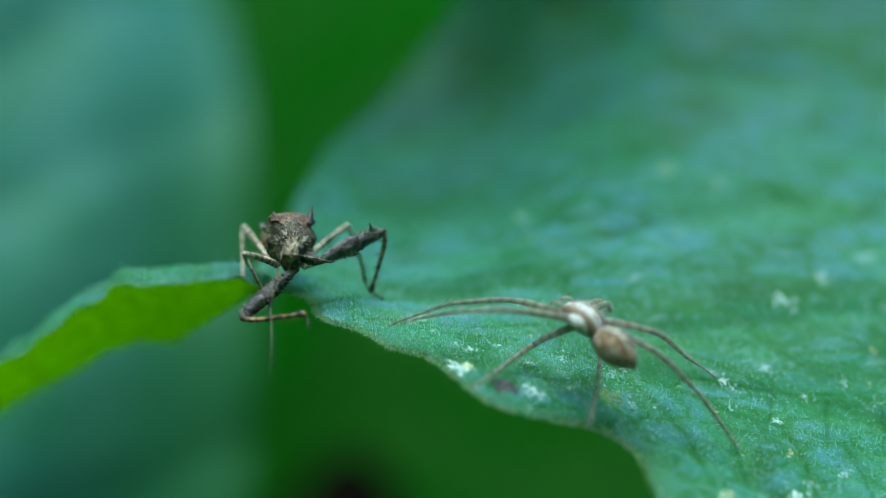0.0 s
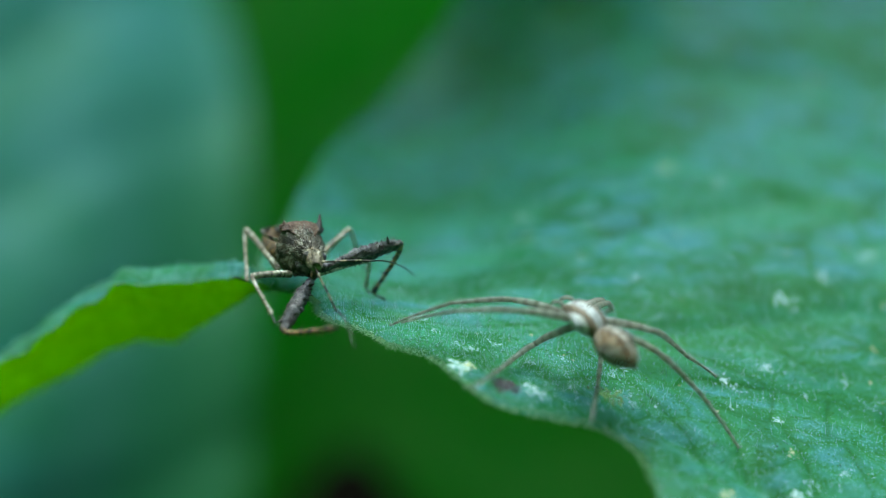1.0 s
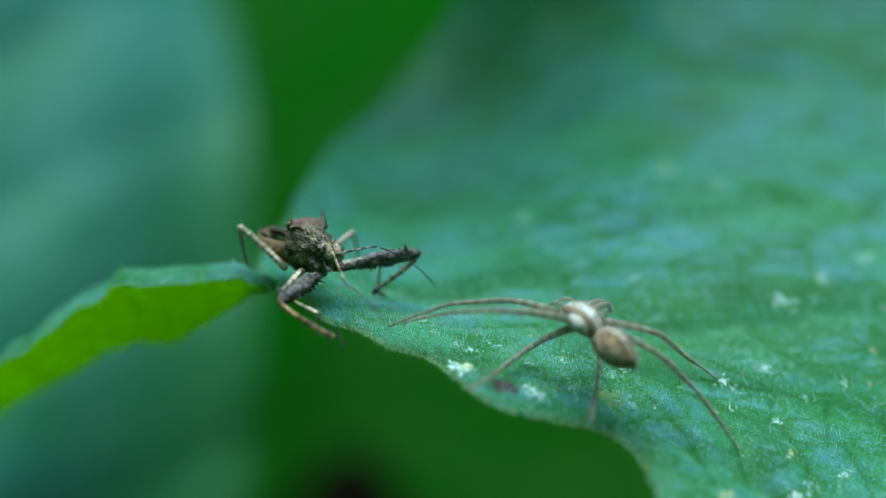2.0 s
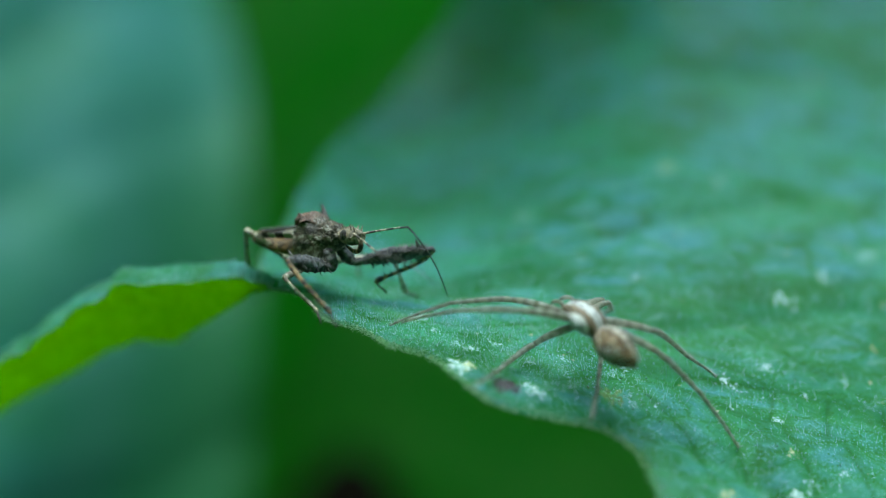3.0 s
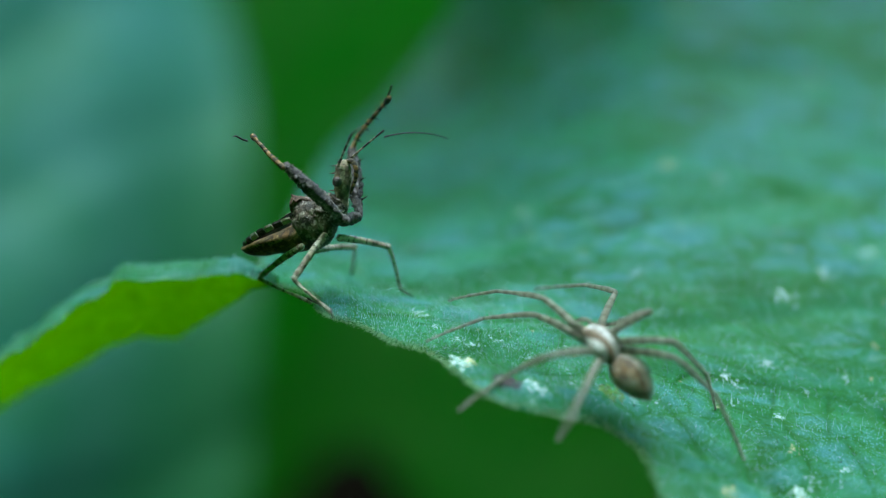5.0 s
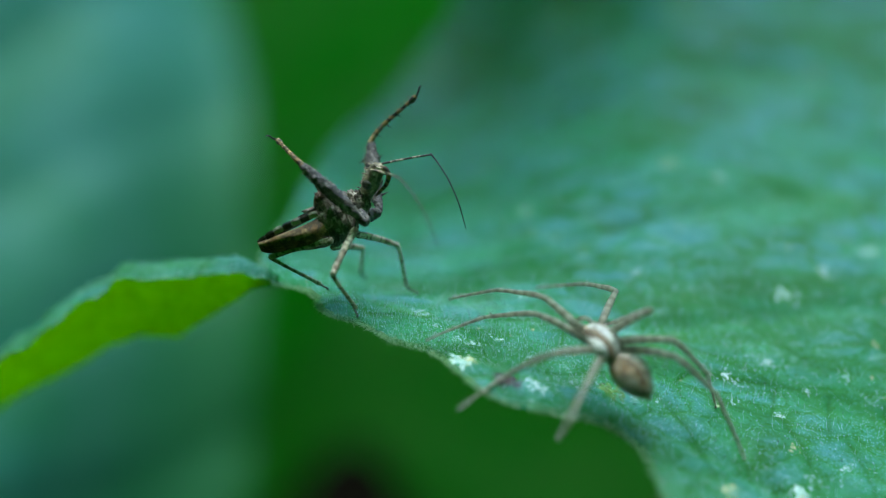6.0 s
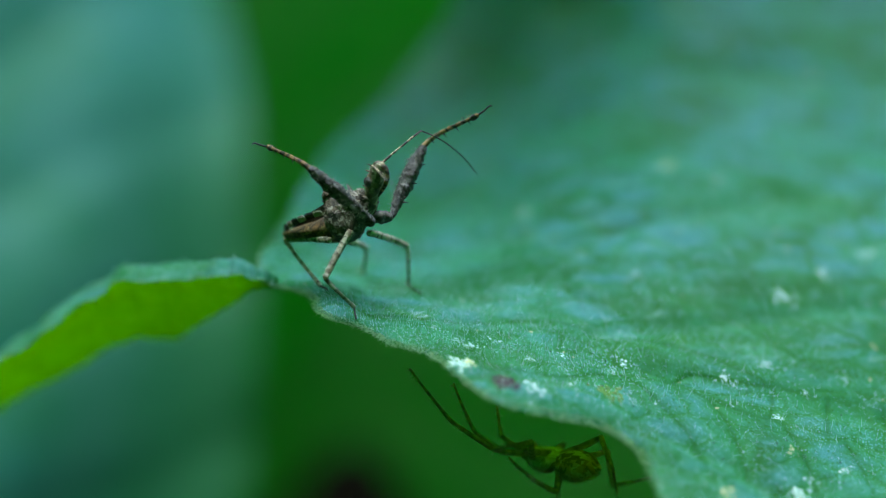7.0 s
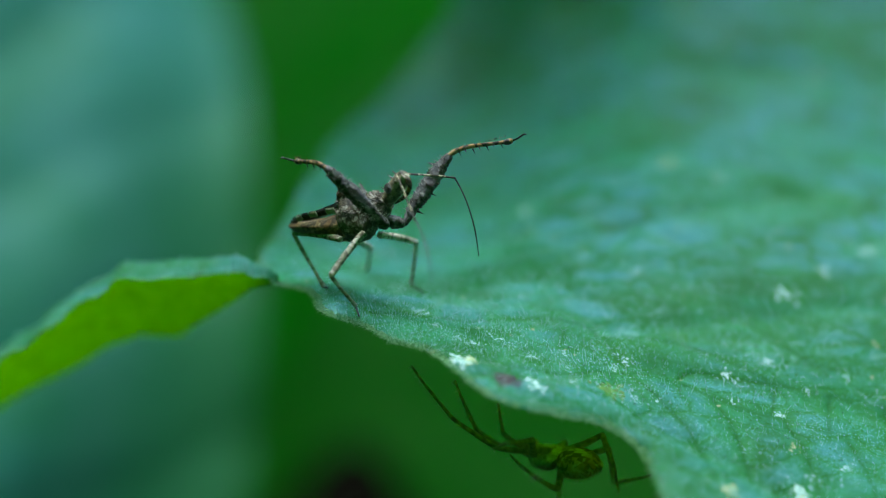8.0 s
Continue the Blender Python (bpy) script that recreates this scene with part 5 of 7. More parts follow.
    walk(BUG["RMtarsus"], keyed([(0, 1.14, -2.26, -4.36, 10.7, 39.4, 27.5), (0.5, -0.12, -2.75, -4.01, 7.0, 27.3, 15.3), (1, 3.74, -4.24, -4.22, 7.3, 32.1, 6.7), (1.5, 5.11, -3.21, -4.15, 4.4, 7.2, -13.1), (3, 1.56, -5.10, -5.71, 0.7, 44.3, -31.1), (3.5, -0.30, -6.02, -5.47, 9.5, 52.9, -19.9), (4, -0.83, -5.81, -5.46, 4.1, 53.9, -34.9), (4.3, -0.79, -5.98, -5.38, 8.2, 59.4, -25.7), (4.4, -0.55, -5.34, -5.51, -2.6, 39.3, -49.3), (4.5, -2.34, -2.27, -7.69, -19.3, 50.8, -49.9), (4.6, -2.89, -1.82, -7.81, -12.9, 62.1, -47.9), (4.7, -2.38, -3.32, -8.55, -20.8, 54.8, -60.4), (5.8, -4.43, -0.20, -7.98, -31.0, 51.1, -97.9), (6.2, -4.44, 0.26, -7.65, -33.4, 56.6, -101.6), (6.3, -4.68, 0.68, -7.56, -34.0, 56.4, -101.9), (6.4, -2.30, -1.69, -6.91, 34.1, 70.8, 12.8), (6.5, -3.57, -1.01, -7.92, -14.0, 62.9, -41.5), (6.6, -3.33, -0.70, -8.33, -5.5, 52.1, -32.9), (6.8, -3.18, -0.57, -8.17, -11.2, 57.3, -43.6), (7, -3.33, -0.67, -8.13, -18.2, 66.6, -52.8), (7.3, -3.30, -0.74, -8.07, -1.1, 66.3, -31.0), (7.6, -3.51, -0.79, -8.01, -3.7, 55.5, -40.1), (8, -3.56, -0.84, -7.86, -2.4, 55.0, -41.4)]))
    walk(BUG["LMfemur"], keyed([(0, -1.70, 1.00, -2.30, 1.9, -17.0, 94.5), (0.5, -1.70, 1.00, -2.30, -1.3, -17.1, 90.5), (1, -1.70, 1.00, -2.30, -0.3, -18.4, 84.5), (1.5, -1.70, 1.00, -2.30, 0.1, -18.5, 79.8), (3, -1.70, 1.00, -2.30, 8.5, -1.8, 42.9), (3.5, -1.70, 1.00, -2.30, 6.0, -0.2, 28.6), (4, -1.70, 1.00, -2.30, 6.1, -1.5, 31.8), (4.3, -1.70, 1.00, -2.30, 6.1, -1.5, 31.8), (4.4, -1.70, 1.00, -2.30, 6.8, -2.2, 39.6), (4.5, -1.70, 1.00, -2.30, 30.5, 14.9, 62.7), (4.6, -1.70, 1.00, -2.30, 31.3, 14.6, 58.9), (4.7, -1.70, 1.00, -2.30, 33.6, 17.5, 58.3), (5.8, -1.70, 1.00, -2.30, 36.8, 20.5, 47.9), (6.2, -1.70, 1.00, -2.30, 35.4, 16.3, 53.5), (6.3, -1.70, 1.00, -2.30, 35.8, 16.8, 56.1), (6.4, -1.70, 1.00, -2.30, 20.7, -3.1, 76.8), (6.5, -1.70, 1.00, -2.30, 30.7, 6.3, 95.2), (6.6, -1.70, 1.00, -2.30, 27.8, 8.7, 91.0), (6.8, -1.70, 1.00, -2.30, 24.8, 7.4, 91.6), (7, -1.70, 1.00, -2.30, 26.1, 10.5, 90.5), (7.3, -1.70, 1.00, -2.30, 21.5, 8.8, 92.9), (7.6, -1.70, 1.00, -2.30, 19.8, 5.0, 90.5), (8, -1.70, 1.00, -2.30, 19.4, 3.5, 85.0)]))
    walk(BUG["LMtibia"], keyed([(0, -2.05, 5.48, -0.93, 48.9, 45.7, 150.8), (0.5, -1.74, 5.49, -0.92, 54.9, 47.1, 155.6), (1, -1.27, 5.44, -0.82, 60.0, 46.1, 158.2), (1.5, -0.91, 5.39, -0.81, 61.6, 47.5, 155.6), (3, 1.74, 4.20, -2.15, 58.7, 52.5, 100.4), (3.5, 2.43, 3.25, -2.29, 61.9, 56.4, 89.9), (4, 2.29, 3.48, -2.17, 62.3, 57.3, 94.4), (4.3, 2.29, 3.47, -2.18, 62.4, 57.4, 94.5), (4.4, 1.92, 4.00, -2.12, 61.7, 53.2, 101.4), (4.5, 0.39, 5.03, -3.51, 75.2, 44.5, 120.4), (4.6, 0.65, 4.90, -3.49, 73.5, 43.0, 113.8), (4.7, 0.65, 4.82, -3.71, 78.4, 42.6, 115.8), (5.8, 1.25, 4.27, -3.95, 77.6, 52.3, 106.8), (6.2, 0.98, 4.63, -3.62, 66.1, 50.2, 101.8), (6.3, 0.81, 4.73, -3.66, 66.1, 48.4, 102.8), (6.4, -0.63, 5.57, -2.05, 64.0, 38.5, 136.8), (6.5, -2.12, 5.65, -2.82, 60.6, 45.2, 143.2), (6.6, -1.78, 5.64, -3.01, 62.9, 51.4, 143.1), (6.8, -1.83, 5.66, -2.90, 56.2, 50.1, 137.1), (7, -1.74, 5.62, -3.16, 62.5, 46.5, 138.9), (7.3, -1.94, 5.64, -3.02, 56.5, 51.6, 139.1), (7.6, -1.74, 5.68, -2.71, 57.2, 53.5, 140.7), (8, -1.29, 5.67, -2.59, 63.2, 54.0, 143.0)]))
    walk(BUG["LMtarsus"], keyed([(0, -4.43, 6.81, -3.72, 11.4, 47.1, 26.7), (0.5, -4.16, 6.59, -3.78, 6.0, 29.5, 9.4), (1, -3.78, 6.45, -3.63, 5.5, 23.6, -0.5), (1.5, -3.31, 6.47, -3.68, 5.7, 28.2, -8.0), (3, 1.31, 6.53, -5.25, 20.1, 24.8, 35.1), (3.5, 2.43, 5.41, -5.54, 17.4, 24.7, 19.4), (4, 2.13, 5.57, -5.46, 17.1, 22.3, 18.0), (4.3, 2.13, 5.57, -5.46, 17.1, 22.4, 18.0), (4.4, 1.45, 6.29, -5.24, 17.9, 23.8, 21.6), (4.5, -1.02, 7.44, -6.24, 45.0, 47.9, 50.2), (4.6, -0.50, 7.50, -6.15, 47.4, 47.0, 46.7), (4.7, -0.59, 7.40, -6.36, 49.3, 48.3, 45.4), (5.8, 0.56, 6.55, -7.03, 43.2, 54.2, 8.2), (6.2, 0.47, 7.07, -6.62, 45.2, 56.8, 9.8), (6.3, 0.23, 7.26, -6.57, 45.9, 57.8, 10.5), (6.4, -2.85, 7.66, -4.48, 43.3, 50.2, 44.3), (6.5, -4.32, 7.30, -5.58, 51.7, 49.6, 57.2), (6.6, -3.73, 7.11, -6.06, 46.7, 47.0, 53.0), (6.8, -3.66, 7.36, -5.89, 44.1, 45.8, 50.2), (7, -3.76, 7.38, -5.99, 42.8, 42.3, 48.2), (7.3, -3.77, 7.23, -6.08, 40.7, 43.4, 47.1), (7.6, -3.53, 7.15, -5.84, 39.7, 41.8, 42.4), (8, -3.12, 7.05, -5.74, 39.7, 42.5, 39.9)]))
    walk(BUG["RHfemur"], keyed([(0, -3.90, -1.40, -2.40, -7.2, -22.0, -158.7), (0.5, -3.90, -1.40, -2.40, -6.1, -24.4, -158.1), (1, -3.90, -1.40, -2.40, -6.5, -25.4, -161.3), (1.5, -3.90, -1.40, -2.40, -6.4, -31.2, -154.3), (3, -3.90, -1.40, -2.40, -7.3, -30.6, -171.0), (3.5, -3.90, -1.40, -2.40, -4.9, -28.6, 175.5), (4, -3.90, -1.40, -2.40, -5.0, -28.0, 179.2), (4.3, -3.90, -1.40, -2.40, -5.2, -28.7, -178.6), (4.4, -3.90, -1.40, -2.40, -4.9, -28.6, 174.5), (4.5, -3.90, -1.40, -2.40, -6.6, -31.3, 174.4), (4.6, -3.90, -1.40, -2.40, -11.2, -25.1, 173.3), (4.7, -3.90, -1.40, -2.40, -10.0, 3.2, 166.2), (5.8, -3.90, -1.40, -2.40, -13.4, -11.8, 155.6), (6.2, -3.90, -1.40, -2.40, -13.6, -15.0, 155.8), (6.3, -3.90, -1.40, -2.40, -14.5, -15.4, 158.0), (6.4, -3.90, -1.40, -2.40, -11.8, -29.0, 173.0), (6.5, -3.90, -1.40, -2.40, -9.3, -30.6, 175.7), (6.6, -3.90, -1.40, -2.40, -9.5, -21.2, 175.0), (6.8, -3.90, -1.40, -2.40, -9.7, -18.4, 174.2), (7, -3.90, -1.40, -2.40, -9.9, -17.9, 173.9), (7.3, -3.90, -1.40, -2.40, -10.2, -16.1, 174.1), (7.6, -3.90, -1.40, -2.40, -11.4, -17.5, 172.8), (8, -3.90, -1.40, -2.40, -11.8, -17.5, 170.7)]))
    walk(BUG["RHtibia"], keyed([(0, -8.74, -3.29, -0.31, 118.2, 45.1, -2.5), (0.5, -8.63, -3.30, -0.08, 108.3, 45.3, -6.6), (1, -8.69, -3.02, 0.00, 104.5, 44.6, -10.1), (1.267, -8.44, -3.26, 0.27, 145.4, 79.9, 0.0), (1.5, -8.22, -3.48, 0.50, -65.6, 65.5, 123.7), (3, -8.66, -2.15, 0.45, -43.0, 55.2, 132.9), (3.5, -8.80, -1.01, 0.28, -40.9, 53.7, 123.0), (4, -8.84, -1.33, 0.23, -44.4, 47.2, 120.9), (4.3, -8.81, -1.52, 0.29, -46.2, 47.6, 119.9), (4.4, -8.79, -0.93, 0.28, -34.5, 46.3, 130.2), (4.5, -8.66, -0.93, 0.51, -28.7, 15.6, 141.6), (4.6, -8.94, -0.81, -0.02, -37.0, 18.2, 134.7), (4.667, -9.20, -0.31, -1.81, -118.9, 67.9, 47.7), (4.7, -9.33, -0.06, -2.71, -170.6, 44.6, -6.3), (5.8, -8.89, 0.86, -1.26, -85.4, 36.1, 45.8), (6.2, -8.84, 0.81, -0.95, -81.2, 37.6, 49.4), (6.3, -8.91, 0.62, -0.91, -81.6, 38.6, 51.3), (6.4, -8.76, -0.80, 0.32, -153.8, 62.3, 9.6), (6.5, -8.71, -1.04, 0.45, -143.3, 68.7, 21.9), (6.6, -9.10, -0.95, -0.37, -148.2, 64.2, 18.2), (6.8, -9.19, -0.87, -0.63, -143.4, 62.9, 21.1), (7, -9.20, -0.83, -0.68, -151.6, 62.4, 14.7), (7.3, -9.25, -0.85, -0.85, -150.7, 64.8, 17.1), (7.6, -9.20, -0.73, -0.72, -135.2, 66.6, 28.9), (8, -9.17, -0.53, -0.72, -129.7, 67.5, 32.0)]))
    walk(BUG["RHtarsus"], keyed([(0, -5.07, -3.45, -3.99, -7.7, -5.8, -41.7), (0.5, -5.00, -3.72, -3.78, -6.5, -9.2, -50.5), (1, -5.04, -3.67, -3.64, -12.2, -14.4, -88.6), (1.5, -9.41, -1.68, -4.23, -13.5, 2.0, -114.1), (3, -10.68, 0.02, -3.82, -20.4, -2.5, -135.6), (3.5, -10.48, 1.57, -3.91, -18.2, 3.6, -149.5), (4, -10.66, 1.70, -3.59, -18.3, 5.1, -151.0), (4.3, -10.56, 1.52, -3.55, -18.3, 5.5, -151.0), (4.4, -11.11, 1.81, -3.47, -19.0, 5.4, -147.5), (4.5, -12.59, 2.18, -0.89, -40.2, -20.4, -130.8), (4.6, -12.41, 2.71, -1.65, -41.7, -20.9, -134.9), (4.633, -10.16, 1.65, -3.22, -51.6, 21.6, -101.0), (4.667, -7.90, 0.59, -4.79, -22.7, 60.1, -46.8), (4.7, -5.65, -0.47, -6.36, 50.3, 46.0, 48.8), (5.233, -5.80, 1.64, -5.37, 17.9, 53.7, -10.2), (5.8, -5.96, 3.87, -4.32, -9.0, 39.1, -66.1), (6.2, -6.16, 3.94, -4.12, -9.5, 43.5, -68.0), (6.3, -6.37, 3.79, -4.15, -12.1, 41.7, -71.2), (6.4, -6.38, -0.40, -4.29, 12.9, 27.9, -12.5), (6.5, -6.95, -0.34, -4.39, 4.8, 43.8, -15.9), (6.6, -6.95, -0.24, -5.06, 14.6, 44.1, -2.5), (6.8, -6.98, -0.01, -5.26, 5.3, 37.1, -18.4), (7, -6.87, -0.22, -5.29, 3.8, 30.6, -21.6), (7.3, -7.13, -0.19, -5.55, 4.8, 28.0, -21.5), (7.6, -7.39, 0.27, -5.49, 0.6, 22.7, -33.1), (8, -7.48, 0.52, -5.52, -0.4, 15.6, -38.2)]))
    walk(BUG["LHfemur"], keyed([(0, -3.90, 1.10, -2.40, -0.9, -34.5, 117.6), (0.5, -3.90, 1.10, -2.40, -5.0, -34.2, 122.0), (1, -3.90, 1.10, -2.40, -4.2, -35.7, 115.6), (1.5, -3.90, 1.10, -2.40, -3.6, -34.7, 109.9), (3, -3.90, 1.10, -2.40, 6.6, -9.1, 86.4), (3.5, -3.90, 1.10, -2.40, 4.9, -5.2, 73.8), (4, -3.90, 1.10, -2.40, 5.1, -7.0, 74.1), (4.3, -3.90, 1.10, -2.40, 5.2, -7.3, 72.7), (4.4, -3.90, 1.10, -2.40, 5.6, -8.7, 79.1), (4.5, -3.90, 1.10, -2.40, 29.5, -7.9, 86.1), (4.6, -3.90, 1.10, -2.40, 28.5, -8.1, 81.8), (4.7, -3.90, 1.10, -2.40, 30.3, -7.8, 81.7), (5.8, -3.90, 1.10, -2.40, 33.1, 0.6, 62.4), (6.2, -3.90, 1.10, -2.40, 31.1, -0.6, 66.9), (6.3, -3.90, 1.10, -2.40, 31.0, -0.8, 69.1), (6.4, -3.90, 1.10, -2.40, 10.4, -13.0, 114.2), (6.5, -3.90, 1.10, -2.40, 21.5, -12.1, 116.7), (6.6, -3.90, 1.10, -2.40, 18.7, -4.4, 116.5), (6.8, -3.90, 1.10, -2.40, 16.5, -3.0, 116.0), (7, -3.90, 1.10, -2.40, 16.1, -5.2, 117.2), (7.3, -3.90, 1.10, -2.40, 12.6, -0.6, 118.9), (7.6, -3.90, 1.10, -2.40, 11.0, -2.0, 116.6), (8, -3.90, 1.10, -2.40, 9.7, -3.2, 114.9)]))
    walk(BUG["LHtibia"], keyed([(0, -6.04, 5.19, 0.77, 23.2, 41.0, 150.4), (0.5, -6.35, 5.02, 0.75, 16.2, 43.3, 145.3), (1, -5.87, 5.20, 0.87, 17.2, 40.9, 140.8), (1.5, -5.47, 5.43, 0.79, 16.8, 38.6, 133.9), (3, -3.56, 6.62, -1.51, 50.4, 39.8, 136.6), (3.5, -2.34, 6.46, -1.89, 47.0, 39.4, 116.9), (4, -2.38, 6.45, -1.72, 44.5, 38.5, 115.2), (4.3, -2.25, 6.40, -1.68, 46.6, 39.5, 116.9), (4.4, -2.86, 6.54, -1.55, 42.9, 38.4, 119.6), (4.5, -3.53, 6.63, -1.63, 63.8, 15.9, 138.8), (4.6, -3.11, 6.59, -1.61, 62.7, 16.4, 133.3), (4.7, -3.10, 6.59, -1.64, 62.7, 14.9, 130.7), (5.8, -1.31, 6.06, -2.46, 70.0, 10.8, 100.9), (6.2, -1.70, 6.25, -2.34, 66.2, 7.1, 95.7), (6.3, -1.91, 6.33, -2.33, 64.8, 7.1, 96.2), (6.4, -6.13, 6.08, -1.14, 31.4, 12.0, 133.2), (6.5, -6.36, 5.99, -1.22, 45.8, 4.3, 139.6), (6.6, -6.39, 6.10, -1.97, 53.8, 5.9, 139.0), (6.8, -6.35, 6.13, -2.11, 53.0, 7.6, 138.4), (7, -6.45, 6.06, -1.90, 42.9, 12.7, 138.5), (7.3, -6.61, 6.00, -2.34, 45.8, 10.1, 136.3), (7.6, -6.41, 6.10, -2.20, 39.9, 10.7, 132.3), (8, -6.26, 6.17, -2.09, 35.8, 11.3, 129.8)]))
    walk(BUG["LHtarsus"], keyed([(0, -9.45, 7.12, -2.64, 15.5, 42.1, 47.5), (0.5, -9.47, 7.18, -2.81, 10.9, 34.8, 35.4), (1, -8.91, 7.68, -2.54, 9.6, 27.9, 19.6), (1.5, -8.28, 8.36, -2.45, 11.0, 31.8, 16.2), (3, -6.46, 9.37, -4.84, 4.2, -8.4, -22.6), (3.5, -4.16, 10.04, -5.20, 1.6, -1.8, -40.1), (4, -4.11, 10.13, -4.96, -0.7, 0.3, -47.2), (4.3, -4.06, 9.98, -4.99, -0.5, -1.8, -46.6), (4.4, -4.87, 10.08, -4.78, -0.5, -0.3, -43.5), (4.5, -7.29, 9.93, -3.05, -4.1, 26.0, -27.2), (4.6, -6.53, 10.22, -3.08, -0.5, 21.8, -30.7), (4.7, -6.38, 10.40, -2.98, -2.3, 24.2, -34.2), (5.8, -2.27, 11.08, -3.43, -16.2, 37.7, -76.2), (6.2, -2.21, 11.38, -2.98, -22.2, 40.8, -86.6), (6.3, -2.46, 11.46, -2.97, -22.5, 39.9, -86.4), (6.4, -9.61, 9.79, -2.22, 2.0, 20.7, -31.8), (6.5, -10.31, 9.35, -1.62, -8.3, 38.4, -34.3), (6.6, -10.29, 9.49, -2.51, -7.8, 38.1, -36.6), (6.8, -10.20, 9.55, -2.79, -4.2, 36.5, -33.4), (7, -10.25, 9.42, -3.04, -1.7, 21.2, -29.9), (7.3, -10.31, 9.54, -3.26, -2.1, 33.1, -32.9), (7.6, -9.85, 9.88, -3.17, -1.3, 31.6, -36.4), (8, -9.52, 10.09, -3.11, -0.5, 30.4, -38.4)]))
    walk(BUG["RAbase"], keyed([(0, 2.65, -1.39, -0.50, -2.6, 70.7, -32.4), (0.5, 2.65, -1.48, -0.17, 8.0, 56.2, -15.6), (1, 2.84, -1.06, -0.15, 24.5, 48.7, 31.6), (1.5, 2.82, -1.14, -0.09, 14.4, 30.5, -3.3), (3, 2.61, -1.55, 0.20, 11.2, 19.7, -22.7), (3.5, 2.34, -1.88, 0.49, 12.5, 10.2, -30.0), (4, 2.40, -1.80, 0.46, 12.0, 15.7, -32.0), (4.3, 2.40, -1.80, 0.46, 12.0, 15.7, -32.0), (4.4, 2.46, -1.57, 0.86, 15.8, -28.5, -33.3), (4.433, 1.78, -1.38, 1.52, 59.6, -39.4, -11.4), (4.467, 1.10, -1.20, 2.18, 110.5, -60.0, -4.6), (4.5, 0.41, -1.01, 2.84, -151.1, -70.6, -50.4), (4.567, 0.82, -0.78, 2.80, -53.7, -42.9, -61.3), (4.6, 1.03, -0.67, 2.78, -20.0, -33.7, -45.8), (4.7, 1.18, -0.68, 2.72, -0.0, -22.3, -41.4), (5.8, 1.15, -2.40, 1.47, -3.2, 30.5, -68.6), (6.2, 1.44, -2.40, 1.18, -4.5, 34.2, -71.5), (6.3, 1.54, -2.35, 1.16, -5.9, 36.7, -73.0), (6.4, 2.25, -1.37, 1.51, 6.4, -21.8, -41.6), (6.433, 1.73, -1.24, 1.94, -38.2, -31.8, -63.3), (6.467, 1.21, -1.11, 2.37, -87.1, -52.7, -71.5), (6.5, 0.69, -0.97, 2.80, -171.2, -67.2, -37.9), (6.533, 0.79, -1.01, 2.75, 107.2, -58.0, -10.3), (6.567, 0.90, -1.05, 2.70, 54.4, -42.9, -15.6), (6.6, 1.01, -1.08, 2.66, 8.7, -35.6, -33.2), (6.8, 1.56, -1.06, 2.38, -4.6, 2.7, -43.0), (7, 1.88, -1.30, 2.01, 0.3, 32.8, -37.8), (7.3, 1.87, -1.06, 2.15, 3.8, 37.5, -34.7), (7.6, 2.04, -1.39, 1.78, 11.7, 56.4, -27.9), (8, 2.20, -1.41, 1.56, 16.7, 65.0, -25.1)]))
    walk(BUG["RAtip"], keyed([(0, 3.91, -2.19, -4.75, -7.9, 37.7, -3.8), (0.5, 5.06, -2.15, -3.91, -6.1, 22.3, -3.6), (1, 5.37, 0.49, -3.53, -4.5, 11.3, -6.0), (1.5, 6.69, -1.36, -2.37, 4.2, 29.5, 10.3), (3, 6.51, -3.19, -1.32, 3.3, 18.1, -10.5), (3.5, 6.17, -4.09, -0.31, -3.7, 13.6, -36.1), (4, 6.08, -4.10, -0.76, -11.2, 13.1, -52.9), (4.3, 6.08, -4.10, -0.75, -11.3, 13.1, -52.9), (4.4, 5.76, -3.74, 3.01, -19.0, -18.0, -56.0), (4.5, 1.37, -2.16, 7.08, -29.5, -2.2, -37.6), (4.6, 3.63, -3.36, 5.28, -38.5, -3.1, -55.7), (4.7, 4.31, -3.43, 4.42, -31.4, 4.0, -50.9), (5.233, 3.46, -4.68, 1.88, -24.2, 37.1, -62.5), (5.8, 2.57, -6.01, -0.81, -27.4, 72.8, -80.5), (6.2, 2.62, -5.94, -1.35, 45.5, 88.0, -3.4), (6.3, 2.59, -5.80, -1.53, 126.8, 79.7, 83.2), (6.367, 4.45, -4.70, 1.62, -25.2, 26.7, -58.2), (6.4, 5.38, -4.14, 3.19, -31.4, -9.1, -55.9), (6.5, 2.06, -2.04, 6.95, -32.2, 6.3, -44.2), (6.6, 4.07, -3.09, 5.27, -29.9, 1.8, -44.1), (6.8, 4.85, -4.12, 2.17, -18.7, 45.4, -42.2), (7, 4.87, -3.61, -0.43, -23.8, 30.9, -48.9), (7.3, 4.80, -3.09, -0.59, -22.3, 27.9, -49.5), (7.6, 4.24, -2.56, -1.97, -10.6, 58.3, -37.7), (8, 3.92, -2.21, -2.52, -14.5, 57.0, -46.4)]))
